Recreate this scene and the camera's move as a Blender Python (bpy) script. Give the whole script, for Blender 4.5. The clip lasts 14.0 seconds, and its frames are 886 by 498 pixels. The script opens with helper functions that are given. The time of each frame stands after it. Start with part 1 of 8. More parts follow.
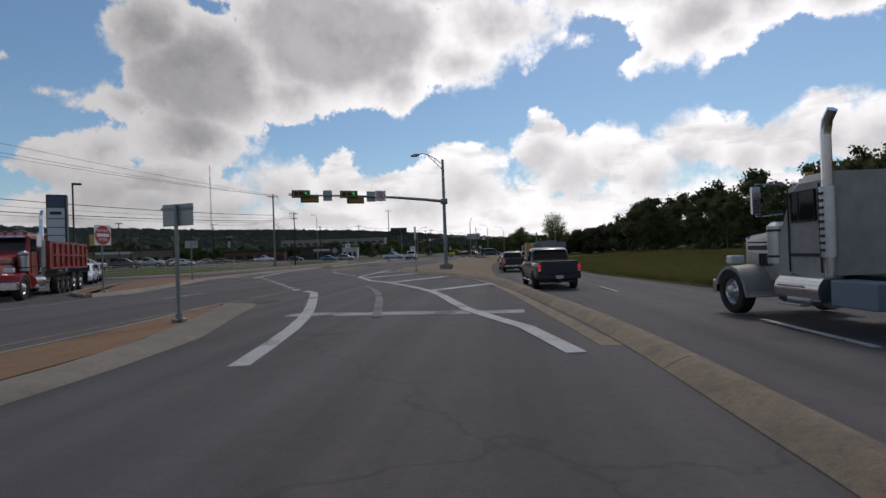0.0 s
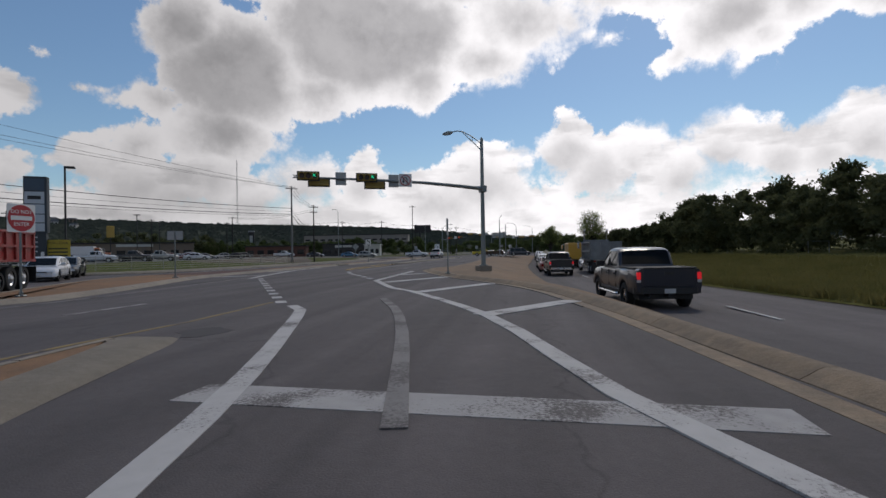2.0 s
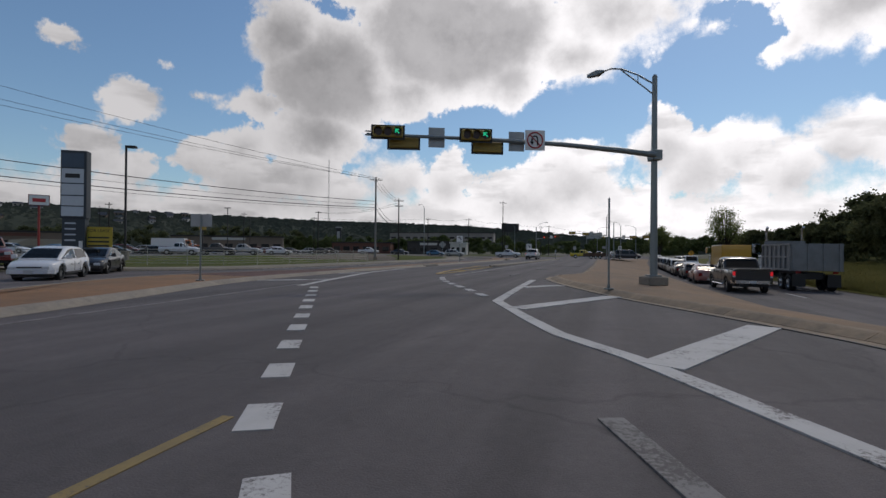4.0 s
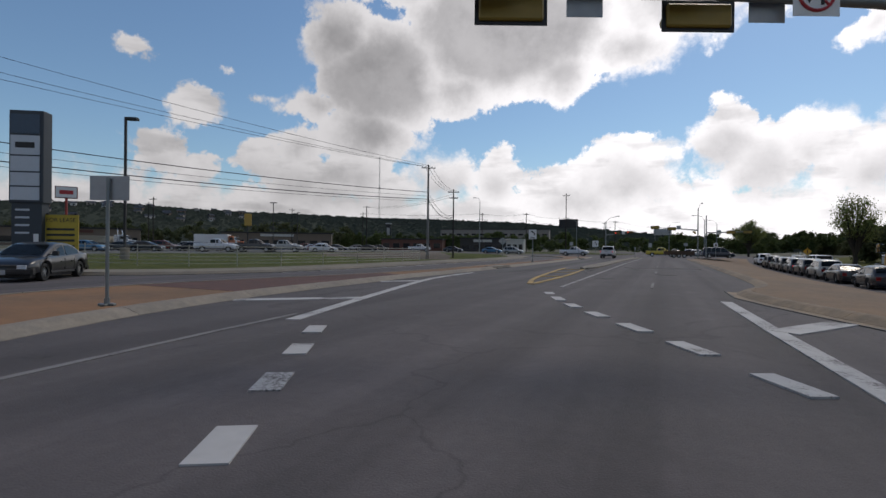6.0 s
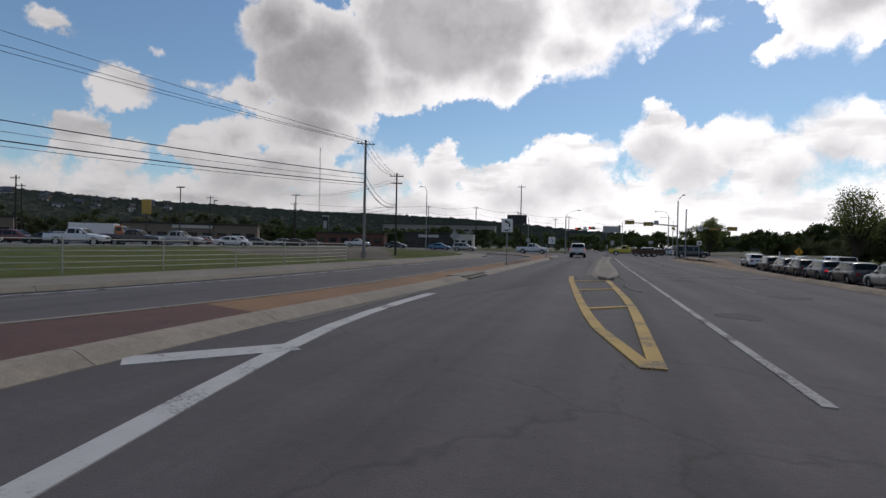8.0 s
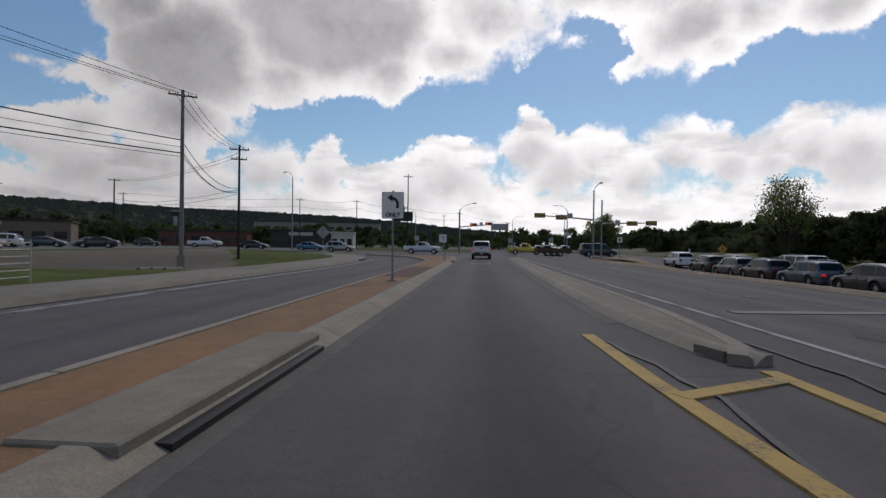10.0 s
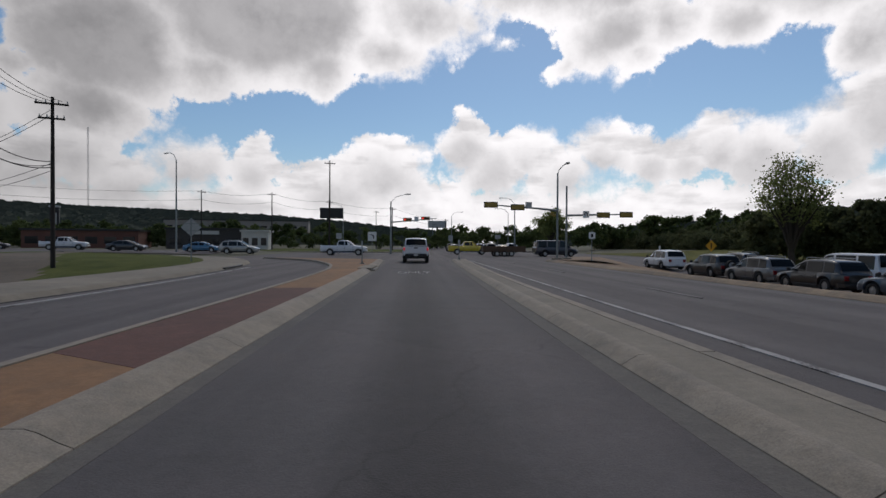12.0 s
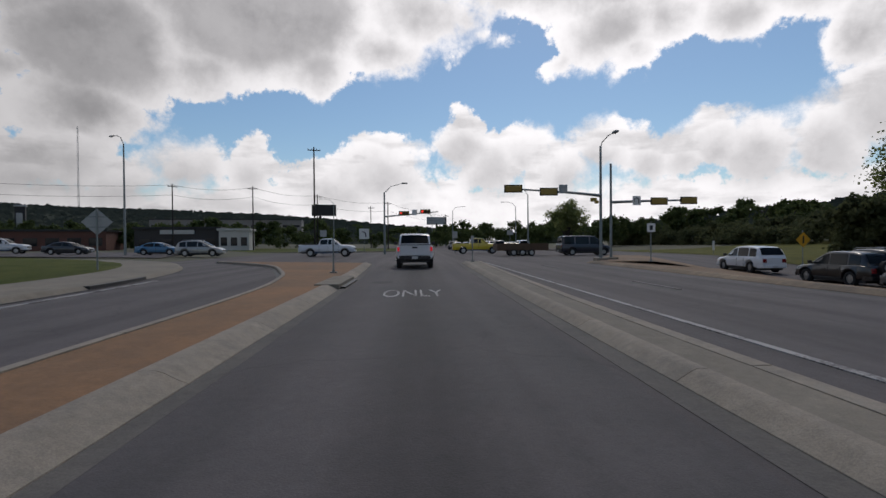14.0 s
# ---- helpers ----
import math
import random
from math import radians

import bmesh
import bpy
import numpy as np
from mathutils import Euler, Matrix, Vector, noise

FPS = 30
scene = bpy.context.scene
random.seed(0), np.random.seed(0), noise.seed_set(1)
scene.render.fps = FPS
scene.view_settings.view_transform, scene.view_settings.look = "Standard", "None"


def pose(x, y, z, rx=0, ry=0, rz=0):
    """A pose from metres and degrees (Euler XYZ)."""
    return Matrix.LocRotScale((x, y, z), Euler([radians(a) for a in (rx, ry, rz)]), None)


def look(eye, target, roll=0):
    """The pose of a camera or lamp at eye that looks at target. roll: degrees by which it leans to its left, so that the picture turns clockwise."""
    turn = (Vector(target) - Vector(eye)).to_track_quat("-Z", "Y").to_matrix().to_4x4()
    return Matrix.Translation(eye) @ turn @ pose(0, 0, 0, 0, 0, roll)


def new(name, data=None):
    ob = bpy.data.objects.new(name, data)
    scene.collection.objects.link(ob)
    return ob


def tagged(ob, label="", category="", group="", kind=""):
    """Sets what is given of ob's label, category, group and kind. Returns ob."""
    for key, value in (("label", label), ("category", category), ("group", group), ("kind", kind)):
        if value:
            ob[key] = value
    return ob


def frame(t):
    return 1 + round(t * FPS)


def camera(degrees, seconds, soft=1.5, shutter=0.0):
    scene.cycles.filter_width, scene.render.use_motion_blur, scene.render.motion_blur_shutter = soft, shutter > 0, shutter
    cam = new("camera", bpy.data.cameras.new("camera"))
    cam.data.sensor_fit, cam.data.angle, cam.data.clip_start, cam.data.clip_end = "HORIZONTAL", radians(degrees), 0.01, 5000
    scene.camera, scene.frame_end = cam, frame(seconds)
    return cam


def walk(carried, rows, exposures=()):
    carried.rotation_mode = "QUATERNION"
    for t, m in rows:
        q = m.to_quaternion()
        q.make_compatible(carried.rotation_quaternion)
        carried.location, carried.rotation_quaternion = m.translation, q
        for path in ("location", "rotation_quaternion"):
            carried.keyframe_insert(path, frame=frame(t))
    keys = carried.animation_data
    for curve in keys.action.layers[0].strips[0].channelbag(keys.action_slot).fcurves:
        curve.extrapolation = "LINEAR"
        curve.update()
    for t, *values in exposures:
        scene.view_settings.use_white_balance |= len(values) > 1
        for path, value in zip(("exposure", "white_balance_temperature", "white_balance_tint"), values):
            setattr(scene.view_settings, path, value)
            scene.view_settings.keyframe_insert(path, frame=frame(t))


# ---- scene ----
cam = camera(83.67, 14.0)
PATH = [
    (0, look((-0.000, 0.000, 1.357), (-1.040, 9.946, 1.426), -2.04)),
    (0.5, look((-0.165, 1.206, 1.357), (-1.222, 11.150, 1.402), -1.76)),
    (1, look((-0.458, 2.583, 1.363), (-1.563, 12.522, 1.393), -1.43)),
    (1.5, look((-0.922, 4.443, 1.368), (-2.159, 14.366, 1.400), -1.11)),
    (2, look((-1.627, 6.757, 1.375), (-3.122, 16.644, 1.425), -0.93)),
    (2.5, look((-2.457, 9.226, 1.388), (-4.312, 19.052, 1.449), -0.83)),
    (3, look((-3.410, 11.678, 1.391), (-5.665, 21.421, 1.433), -0.56)),
    (3.5, look((-4.446, 14.133, 1.386), (-7.136, 23.765, 1.416), -0.06)),
    (4, look((-5.650, 16.657, 1.384), (-8.769, 26.158, 1.428), 0.49)),
    (4.2, look((-6.134, 17.631, 1.375), (-9.416, 27.077, 1.420), 1.02)),
    (6.5, look((-11.893, 28.463, 1.380), (-15.985, 37.588, 1.354), 0.37)),
    (7, look((-13.255, 31.441, 1.393), (-17.117, 40.665, 1.339), 0.83)),
    (7.5, look((-14.619, 34.885, 1.379), (-18.055, 44.276, 1.307), 1.17)),
    (8, look((-15.893, 38.826, 1.375), (-18.869, 48.372, 1.284), 1.20)),
    (8.2, look((-16.311, 40.387, 1.382), (-19.087, 49.994, 1.272), 0.99)),
    (10.3, look((-18.787, 57.177, 1.383), (-19.178, 67.169, 1.315), 0.62)),
    (10.5, look((-18.759, 58.711, 1.386), (-18.950, 68.709, 1.316), 0.45)),
    (11, look((-18.592, 62.164, 1.388), (-18.329, 72.161, 1.311), 0.32)),
    (11.5, look((-18.461, 65.738, 1.384), (-17.909, 75.723, 1.306), 0.30)),
    (12, look((-18.432, 68.573, 1.383), (-17.876, 78.557, 1.300), 0.25)),
    (12.5, look((-18.489, 71.439, 1.383), (-17.913, 81.422, 1.283), 0.14)),
    (13, look((-18.515, 74.116, 1.378), (-17.926, 84.098, 1.266), 0.06)),
    (13.5, look((-18.432, 76.818, 1.382), (-17.850, 86.800, 1.264), -0.13)),
    (14, look((-18.461, 79.555, 1.394), (-17.870, 89.536, 1.264), -0.45)),
]
walk(cam, PATH, [(0.0, -0.03), (4.2, 0.0), (6.5, 0.08), (8.2, 0.06), (10.3, -0.08), (14.0, -0.1)])


# ---- world, sun ----
def world_sky():
    w = bpy.data.worlds.new("sky")
    w.use_nodes = True
    scene.world = w
    nt = w.node_tree
    nt.nodes.clear()
    N, L = nt.nodes.new, nt.links.new

    def math_node(op, a, b=None, c=None, clamp=False):
        n = N("ShaderNodeMath")
        n.operation, n.use_clamp = op, clamp
        for i, v in enumerate((a, b, c)):
            if v is None:
                continue
            if isinstance(v, (int, float)):
                n.inputs[i].default_value = v
            else:
                L(v, n.inputs[i])
        return n.outputs[0]

    out, bg = N("ShaderNodeOutputWorld"), N("ShaderNodeBackground")
    sky = N("ShaderNodeTexSky")
    sky.sky_type, sky.sun_disc = "NISHITA", False
    sky.sun_elevation, sky.sun_rotation = radians(SUN_EL), radians(SUN_AZ)
    sky.air_density, sky.dust_density, sky.ozone_density = 1.1, 0.5, 2.4
    co = N("ShaderNodeTexCoord")
    sep = N("ShaderNodeSeparateXYZ")
    L(co.outputs["Generated"], sep.inputs[0])
    az = math_node("MULTIPLY", math_node("ARCTAN2", sep.outputs[0], sep.outputs[1]), 180 / math.pi)
    el = math_node("MULTIPLY", math_node("ARCSINE", sep.outputs[2]), 180 / math.pi)

    def fbm(scale, detail, rough, lac=2.1):
        n = N("ShaderNodeTexNoise")
        n.inputs["Scale"].default_value, n.inputs["Detail"].default_value = scale, detail
        n.inputs["Roughness"].default_value, n.inputs["Lacunarity"].default_value = rough, lac
        L(co.outputs["Generated"], n.inputs["Vector"])
        return n

    def smooth_range(value, lo, hi, to0=0.0, to1=1.0):
        n = N("ShaderNodeMapRange")
        n.interpolation_type = "SMOOTHSTEP"
        for key, v in (("Value", value), ("From Min", lo), ("From Max", hi), ("To Min", to0), ("To Max", to1)):
            if isinstance(v, (int, float)):
                n.inputs[key].default_value = v
            else:
                L(v, n.inputs[key])
        return n.outputs[0]

    # gentle warp of the cloud outlines, in degrees
    warp = fbm(7.0, 5.0, 0.55)
    wsep = N("ShaderNodeSeparateXYZ")
    L(warp.outputs["Color"], wsep.inputs[0])
    where = N("ShaderNodeCombineXYZ")
    L(math_node("MULTIPLY_ADD", math_node("SUBTRACT", wsep.outputs[0], 0.5), 6.0, az), where.inputs[0])
    L(math_node("MULTIPLY_ADD", math_node("SUBTRACT", wsep.outputs[1], 0.5), 4.0, el), where.inputs[1])

    def field(blobs, lift=0.0):
        """Degrees inside the outline of a union of rounded masses, seen lift degrees higher."""
        total = None
        for a, e, ra, re in blobs:
            v = N("ShaderNodeVectorMath")
            v.operation = "MULTIPLY_ADD"
            L(where.outputs[0], v.inputs[0])
            v.inputs[1].default_value = (1 / ra, 1 / re, 0)
            v.inputs[2].default_value = (-a / ra, (lift - e) / re, 0)
            ln = N("ShaderNodeVectorMath")
            ln.operation = "LENGTH"
            L(v.outputs[0], ln.inputs[0])
            size = min(ra, re)
            d = math_node("MULTIPLY_ADD", ln.outputs["Value"], -size, size)
            total = d if total is None else math_node("SMOOTH_MAX", total, d, 0.6)
        return total
    # cauliflower billows and finer wisps on the outlines
    billow = N("ShaderNodeTexVoronoi")
    billow.feature, billow.normalize = "SMOOTH_F1", True
    for key, v in (("Scale", 15.0), ("Detail", 5.0), ("Roughness", 0.6), ("Lacunarity", 2.3), ("Smoothness", 0.35)):
        billow.inputs[key].default_value = v
    L(co.outputs["Generated"], billow.inputs["Vector"])
    fine = fbm(22.0, 8.0, 0.62)
    puff = math_node("ADD", math_node("MULTIPLY_ADD", billow.outputs["Distance"], -4.6, 1.55),
                     math_node("MULTIPLY_ADD", fine.outputs["Fac"], 3.2, -1.6))
    deck = field(DECK)
    low = field(LOW)
    bank = math_node("MULTIPLY_ADD", el, -0.6, 4.0)
    low = math_node("SMOOTH_MAX", low, bank, 0.8)
    scraps = math_node("SUBTRACT", field(SCRAPS), 0.2)
    dens_deck = math_node("ADD", deck, puff)
    dens_low = math_node("ADD", low, puff)
    dens_scraps = math_node("MULTIPLY_ADD", puff, 0.8, scraps)
    dens_all = math_node("MAXIMUM", math_node("MAXIMUM", dens_deck, dens_low), dens_scraps)
    # crisp billows in places, thin torn edges in others
    torn = fbm(4.5, 2.0, 0.5)
    edge = smooth_range(torn.outputs["Fac"], 0.45, 0.66, 0.42, 1.7)
    mask = smooth_range(dens_all, math_node("MULTIPLY", edge, -0.35), edge)
    # thick parts are grey from below, rims bright
    soft_noise = fbm(9.0, 6.0, 0.6)
    mottle = math_node("MULTIPLY_ADD", soft_noise.outputs["Fac"], 5.0, -2.5)
    core_deck = smooth_range(math_node("ADD", deck, math_node("ADD", mottle, math_node("MULTIPLY", puff, 0.5))), -0.2, 3.4)
    tone = math_node("MULTIPLY_ADD", math_node("SUBTRACT", wsep.outputs[2], 0.5), 0.6, 0.86)
    core_deck = math_node("MULTIPLY", core_deck, tone, clamp=True)
    above = math_node("ADD", field(LOW, 1.5), math_node("ADD", math_node("MULTIPLY", mottle, 0.8), math_node("MULTIPLY", puff, 0.35)))
    core_low = smooth_range(above, -0.6, 3.4, 0.0, 0.55)
    far_bands = N("ShaderNodeTexNoise")
    flat = N("ShaderNodeCombineXYZ")
    L(math_node("MULTIPLY", az, 0.12), flat.inputs[0])
    L(math_node("MULTIPLY", el, 0.42), flat.inputs[1])
    far_bands.inputs["Scale"].default_value, far_bands.inputs["Detail"].default_value = 1.0, 5.0
    L(flat.outputs[0], far_bands.inputs["Vector"])
    core_low = math_node("MAXIMUM", core_low, smooth_range(far_bands.outputs["Fac"], 0.44, 0.66, 0.0, 0.42))
    core_low = math_node("MULTIPLY", core_low, smooth_range(el, 0.5, 4.0, 0.45, 1.0))
    # folds between the billows are greyer
    folds = smooth_range(puff, 0.9, -1.3, 0.0, 0.26)
    core_low = math_node("ADD", core_low, math_node("MULTIPLY", folds, smooth_range(low, -0.5, 1.2)), clamp=True)
    core_deck = math_node("MULTIPLY_ADD", math_node("MULTIPLY", folds, 0.7), smooth_range(deck, 0.0, 1.5), math_node("MULTIPLY", core_deck, 0.86), clamp=True)
    near_deck = smooth_range(math_node("SUBTRACT", dens_deck, dens_low), -0.8, 0.8)
    shade = N("ShaderNodeMix")
    L(near_deck, shade.inputs["Factor"])
    L(core_low, shade.inputs["A"])
    L(core_deck, shade.inputs["B"])
    ccol = N("ShaderNodeMix")
    ccol.data_type = "RGBA"
    L(shade.outputs["Result"], ccol.inputs["Factor"])
    ccol.inputs["A"].default_value = (1.1, 1.07, 1.09, 1)
    ccol.inputs["B"].default_value = (0.40, 0.39, 0.405, 1)
    skyc = N("ShaderNodeVectorMath")
    skyc.operation = "MULTIPLY"
    skyc.inputs[1].default_value = (SKY_STRENGTH * 0.86, SKY_STRENGTH * 0.96, SKY_STRENGTH * 1.01)
    L(sky.outputs[0], skyc.inputs[0])
    mix = N("ShaderNodeMix")
    mix.data_type = "RGBA"
    L(mask, mix.inputs["Factor"])
    L(skyc.outputs[0], mix.inputs["A"])
    # clouds glow most towards the sun
    side = N("ShaderNodeMapRange")
    side.interpolation_type = "SMOOTHSTEP"
    side.inputs["From Min"].default_value, side.inputs["From Max"].default_value = 0.5, 1.0
    side.inputs["To Min"].default_value, side.inputs["To Max"].default_value = 0.56, 1.0
    L(math_node("COSINE", math_node("MULTIPLY", math_node("SUBTRACT", az, SUN_AZ), math.pi / 180)), side.inputs["Value"])
    cl = N("ShaderNodeVectorMath")
    cl.operation = "SCALE"
    L(ccol.outputs["Result"], cl.inputs[0])
    L(side.outputs[0], cl.inputs["Scale"])
    L(cl.outputs[0], mix.inputs["B"])
    L(mix.outputs["Result"], bg.inputs["Color"])
    bg.inputs["Strength"].default_value = 1.0
    L(bg.outputs[0], out.inputs[0])


SUN_EL, SUN_AZ, SKY_STRENGTH = 52, 18, 0.09
# azimuth right of the road, elevation, half widths, in degrees
DECK = [
    (-16.9, 23.1, 12.6, 7.1), (-30.9, 18.8, 7.8, 6.0), (-36.0, 22.3, 4.4, 3.8), (-32.7, 12.7, 6.0, 3.5), (-38.2, 15.3, 2.1, 1.9), (-39.9, 10.6, 2.6, 2.3),
    (-22.1, 17.5, 5.9, 2.9), (-11.2, 18.7, 4.7, 3.3), (-3.3, 21.1, 6.5, 2.8), (1.3, 24.4, 7.3, 3.2), (-13.5, 31.5, 28.7, 6.2), (21.6, 21.7, 6.4, 3.8),
    (24.1, 19.2, 2.8, 2.4), (16.9, 19.3, 1.9, 1.5), (27.5, 22.2, 4.2, 2.8), (34.5, 21.4, 4.0, 2.6), (19.9, 28.4, 17.6, 4.9), (44.2, 18.2, 3.0, 3.8), (41.0, 24.0, 9.0, 4.2),
]
LOW = [
    (-24.0, 8.7, 3.6, 2.6), (-17.8, 9.0, 3.3, 2.6), (-3.5, 8.4, 5.8, 3.3), (-8.1, 6.9, 5.9, 2.9), (5.5, 11.7, 3.2, 3.2), (9.3, 9.0, 4.7, 3.3), (13.1, 10.1, 2.7, 2.7),
    (17.2, 8.1, 4.2, 2.8), (21.3, 10.5, 3.4, 3.0), (25.6, 9.0, 3.1, 3.1), (29.0, 9.2, 2.7, 2.6), (32.4, 10.0, 3.0, 3.0), (36.0, 9.2, 3.8, 3.5), (41.2, 9.6, 3.6, 3.6),
    (46.0, 12.0, 5.0, 4.0), (-44.4, 9.7, 3.2, 1.9), (-49.6, 8.2, 2.1, 1.6), (-35.9, 7.4, 4.6, 2.3), (-61.2, 4.9, 6.0, 2.2), (-53.5, 9.7, 2.9, 2.1), (-29, 6.5, 5, 2.5), (-40, 8.2, 4.5, 2.4), (-33.5, 9.0, 4.0, 2.6),
]
SCRAPS = [
    (-50.3, 13.9, 3.0, 2.3), (-43.5, 15.7, 2.0, 1.0), (-41.1, 14.9, 1.8, 0.9), (10.6, 22.1, 1.5, 0.7), (-47.9, 17.8, 0.9, 0.6), (-55.5, 18.9, 1.6, 0.8), (70, 25, 18, 9),
    (-90, 22, 18, 9), (110, 25, 22, 10), (180, 30, 30, 14), (-135, 25, 25, 10), (0, 60, 40, 14),
]
world_sky()
sun = new("sun", bpy.data.lights.new("sun", "SUN"))
sun.data.energy, sun.data.angle, sun.data.color = 1.0, radians(12), (1.0, 0.9, 0.78)
sun.matrix_world = look((60 * math.sin(radians(SUN_AZ)), 60 * math.cos(radians(SUN_AZ)), 60 * math.tan(radians(SUN_EL))), (0, 0, 0))


# ---- materials ----
def mat(name, color, rough=0.6, metal=0.0, var=0.15, scale=6.0, bump=0.0, bump_scale=40.0, color2=None, per_object=0.0, coat=0.0, big=0.0, streak=0.0, stain=None, cracks=0.0, spec=0.5, thin=0.0, grain=0.0, wear=None):
    """Principled material with variation at two scales, optional second colour in patches."""
    m = bpy.data.materials.new(name)
    m.use_nodes = True
    nt = m.node_tree
    b = nt.nodes["Principled BSDF"]
    N, L = nt.nodes.new, nt.links.new
    b.inputs["Roughness"].default_value, b.inputs["Metallic"].default_value = rough, metal
    b.inputs["Coat Weight"].default_value = coat
    b.inputs["Specular IOR Level"].default_value = spec
    co = N("ShaderNodeTexCoord")
    n1, n2 = N("ShaderNodeTexNoise"), N("ShaderNodeTexNoise")
    n1.inputs["Scale"].default_value, n1.inputs["Detail"].default_value = scale, 6
    n2.inputs["Scale"].default_value, n2.inputs["Detail"].default_value = scale * 0.11, 4
    for n in (n1, n2):
        L(co.outputs["Object"], n.inputs["Vector"])
    ramp = N("ShaderNodeMix")
    ramp.data_type = "RGBA"
    c2 = color2 or tuple(c * 0.6 for c in color)
    ramp.inputs["A"].default_value, ramp.inputs["B"].default_value = (*color, 1), (*c2, 1)
    mr = N("ShaderNodeMapRange")
    mr.inputs["From Min"].default_value, mr.inputs["From Max"].default_value = 0.35, 0.68
    mr.inputs["To Max"].default_value = min(1.0, var * 2)
    add = N("ShaderNodeMath")
    add.operation = "MULTIPLY_ADD"
    L(n2.outputs["Fac"], add.inputs[0])
    add.inputs[1].default_value = 0.5 + big
    sc = N("ShaderNodeMath")
    sc.operation = "MULTIPLY"
    L(n1.outputs["Fac"], sc.inputs[0])
    sc.inputs[1].default_value = 0.5 - min(big, 0.4)
    L(sc.outputs[0], add.inputs[2])
    L(add.outputs[0], mr.inputs["Value"])
    L(mr.outputs[0], ramp.inputs["Factor"])
    last = ramp.outputs["Result"]
    if streak:
        mp, ns, ms, mm = N("ShaderNodeMapping"), N("ShaderNodeTexNoise"), N("ShaderNodeMapRange"), N("ShaderNodeMix")
        mp.inputs["Scale"].default_value = (1.1, 0.02, 1.0)
        ns.inputs["Scale"].default_value, ns.inputs["Detail"].default_value = 1.0, 5
        L(co.outputs["Object"], mp.inputs["Vector"])
        L(mp.outputs[0], ns.inputs["Vector"])
        L(ns.outputs["Fac"], ms.inputs["Value"])
        ms.inputs["From Min"].default_value, ms.inputs["From Max"].default_value = 0.35, 0.65
        ms.inputs["To Min"].default_value, ms.inputs["To Max"].default_value = 1 - streak, 1 + streak
        mm.data_type, mm.blend_type = "RGBA", "MULTIPLY"
        mm.inputs["Factor"].default_value = 1.0
        L(last, mm.inputs["A"])
        L(ms.outputs[0], mm.inputs["B"])
        last = mm.outputs["Result"]
    if stain:
        # oil drip band along the middle of a lane
        sx, d1, d2, ms, mm = N("ShaderNodeSeparateXYZ"), N("ShaderNodeMath"), N("ShaderNodeMath"), N("ShaderNodeMapRange"), N("ShaderNodeMix")
        L(co.outputs["Object"], sx.inputs[0])
        d1.operation, d2.operation = "SUBTRACT", "ABSOLUTE"
        L(sx.outputs[0], d1.inputs[0])
        d1.inputs[1].default_value = stain
        L(d1.outputs[0], d2.inputs[0])
        ms.interpolation_type = "SMOOTHSTEP"
        ms.inputs["From Min"].default_value, ms.inputs["From Max"].default_value = 0.1, 0.75
        ms.inputs["To Min"].default_value, ms.inputs["To Max"].default_value = 0.62, 1.08
        L(d2.outputs[0], ms.inputs["Value"])
        mm.data_type, mm.blend_type = "RGBA", "MULTIPLY"
        mm.inputs["Factor"].default_value = 1.0
        L(last, mm.inputs["A"])
        L(ms.outputs[0], mm.inputs["B"])
        last = mm.outputs["Result"]
    if cracks:
        # hairline cracks and broad worn patches
        nw, va, vo, ms, mm = N("ShaderNodeTexNoise"), N("ShaderNodeVectorMath"), N("ShaderNodeTexVoronoi"), N("ShaderNodeMapRange"), N("ShaderNodeMix")
        nw.inputs["Scale"].default_value, nw.inputs["Detail"].default_value = 0.9, 5
        L(co.outputs["Object"], nw.inputs["Vector"])
        va.operation = "MULTIPLY_ADD"
        L(nw.outputs["Color"], va.inputs[0])
        va.inputs[1].default_value = (1.6, 1.6, 0)
        L(co.outputs["Object"], va.inputs[2])
        vo.feature = "DISTANCE_TO_EDGE"
        vo.inputs["Scale"].default_value = 0.17
        L(va.outputs[0], vo.inputs["Vector"])
        L(vo.outputs["Distance"], ms.inputs["Value"])
        ms.inputs["From Max"].default_value = 0.006
        ms.inputs["To Min"].default_value = 1 - cracks
        mm.data_type, mm.blend_type = "RGBA", "MULTIPLY"
        mm.inputs["Factor"].default_value = 1.0
        L(last, mm.inputs["A"])
        L(ms.outputs[0], mm.inputs["B"])
        last = mm.outputs["Result"]
    if grain:
        # aggregate and fine dirt at two sizes
        for gscale, amount in ((70.0, grain), (9.0, grain * 0.6), (1.3, grain * 0.5)):
            ng, mg, mm = N("ShaderNodeTexNoise"), N("ShaderNodeMapRange"), N("ShaderNodeMix")
            ng.inputs["Scale"].default_value, ng.inputs["Detail"].default_value, ng.inputs["Roughness"].default_value = gscale, 5, 0.7
            L(co.outputs["Object"], ng.inputs["Vector"])
            L(ng.outputs["Fac"], mg.inputs["Value"])
            mg.inputs["From Min"].default_value, mg.inputs["From Max"].default_value = 0.3, 0.7
            mg.inputs["To Min"].default_value, mg.inputs["To Max"].default_value = 1 - amount, 1 + amount
            mm.data_type, mm.blend_type = "RGBA", "MULTIPLY"
            mm.inputs["Factor"].default_value = 1.0
            L(last, mm.inputs["A"])
            L(mg.outputs[0], mm.inputs["B"])
            last = mm.outputs["Result"]
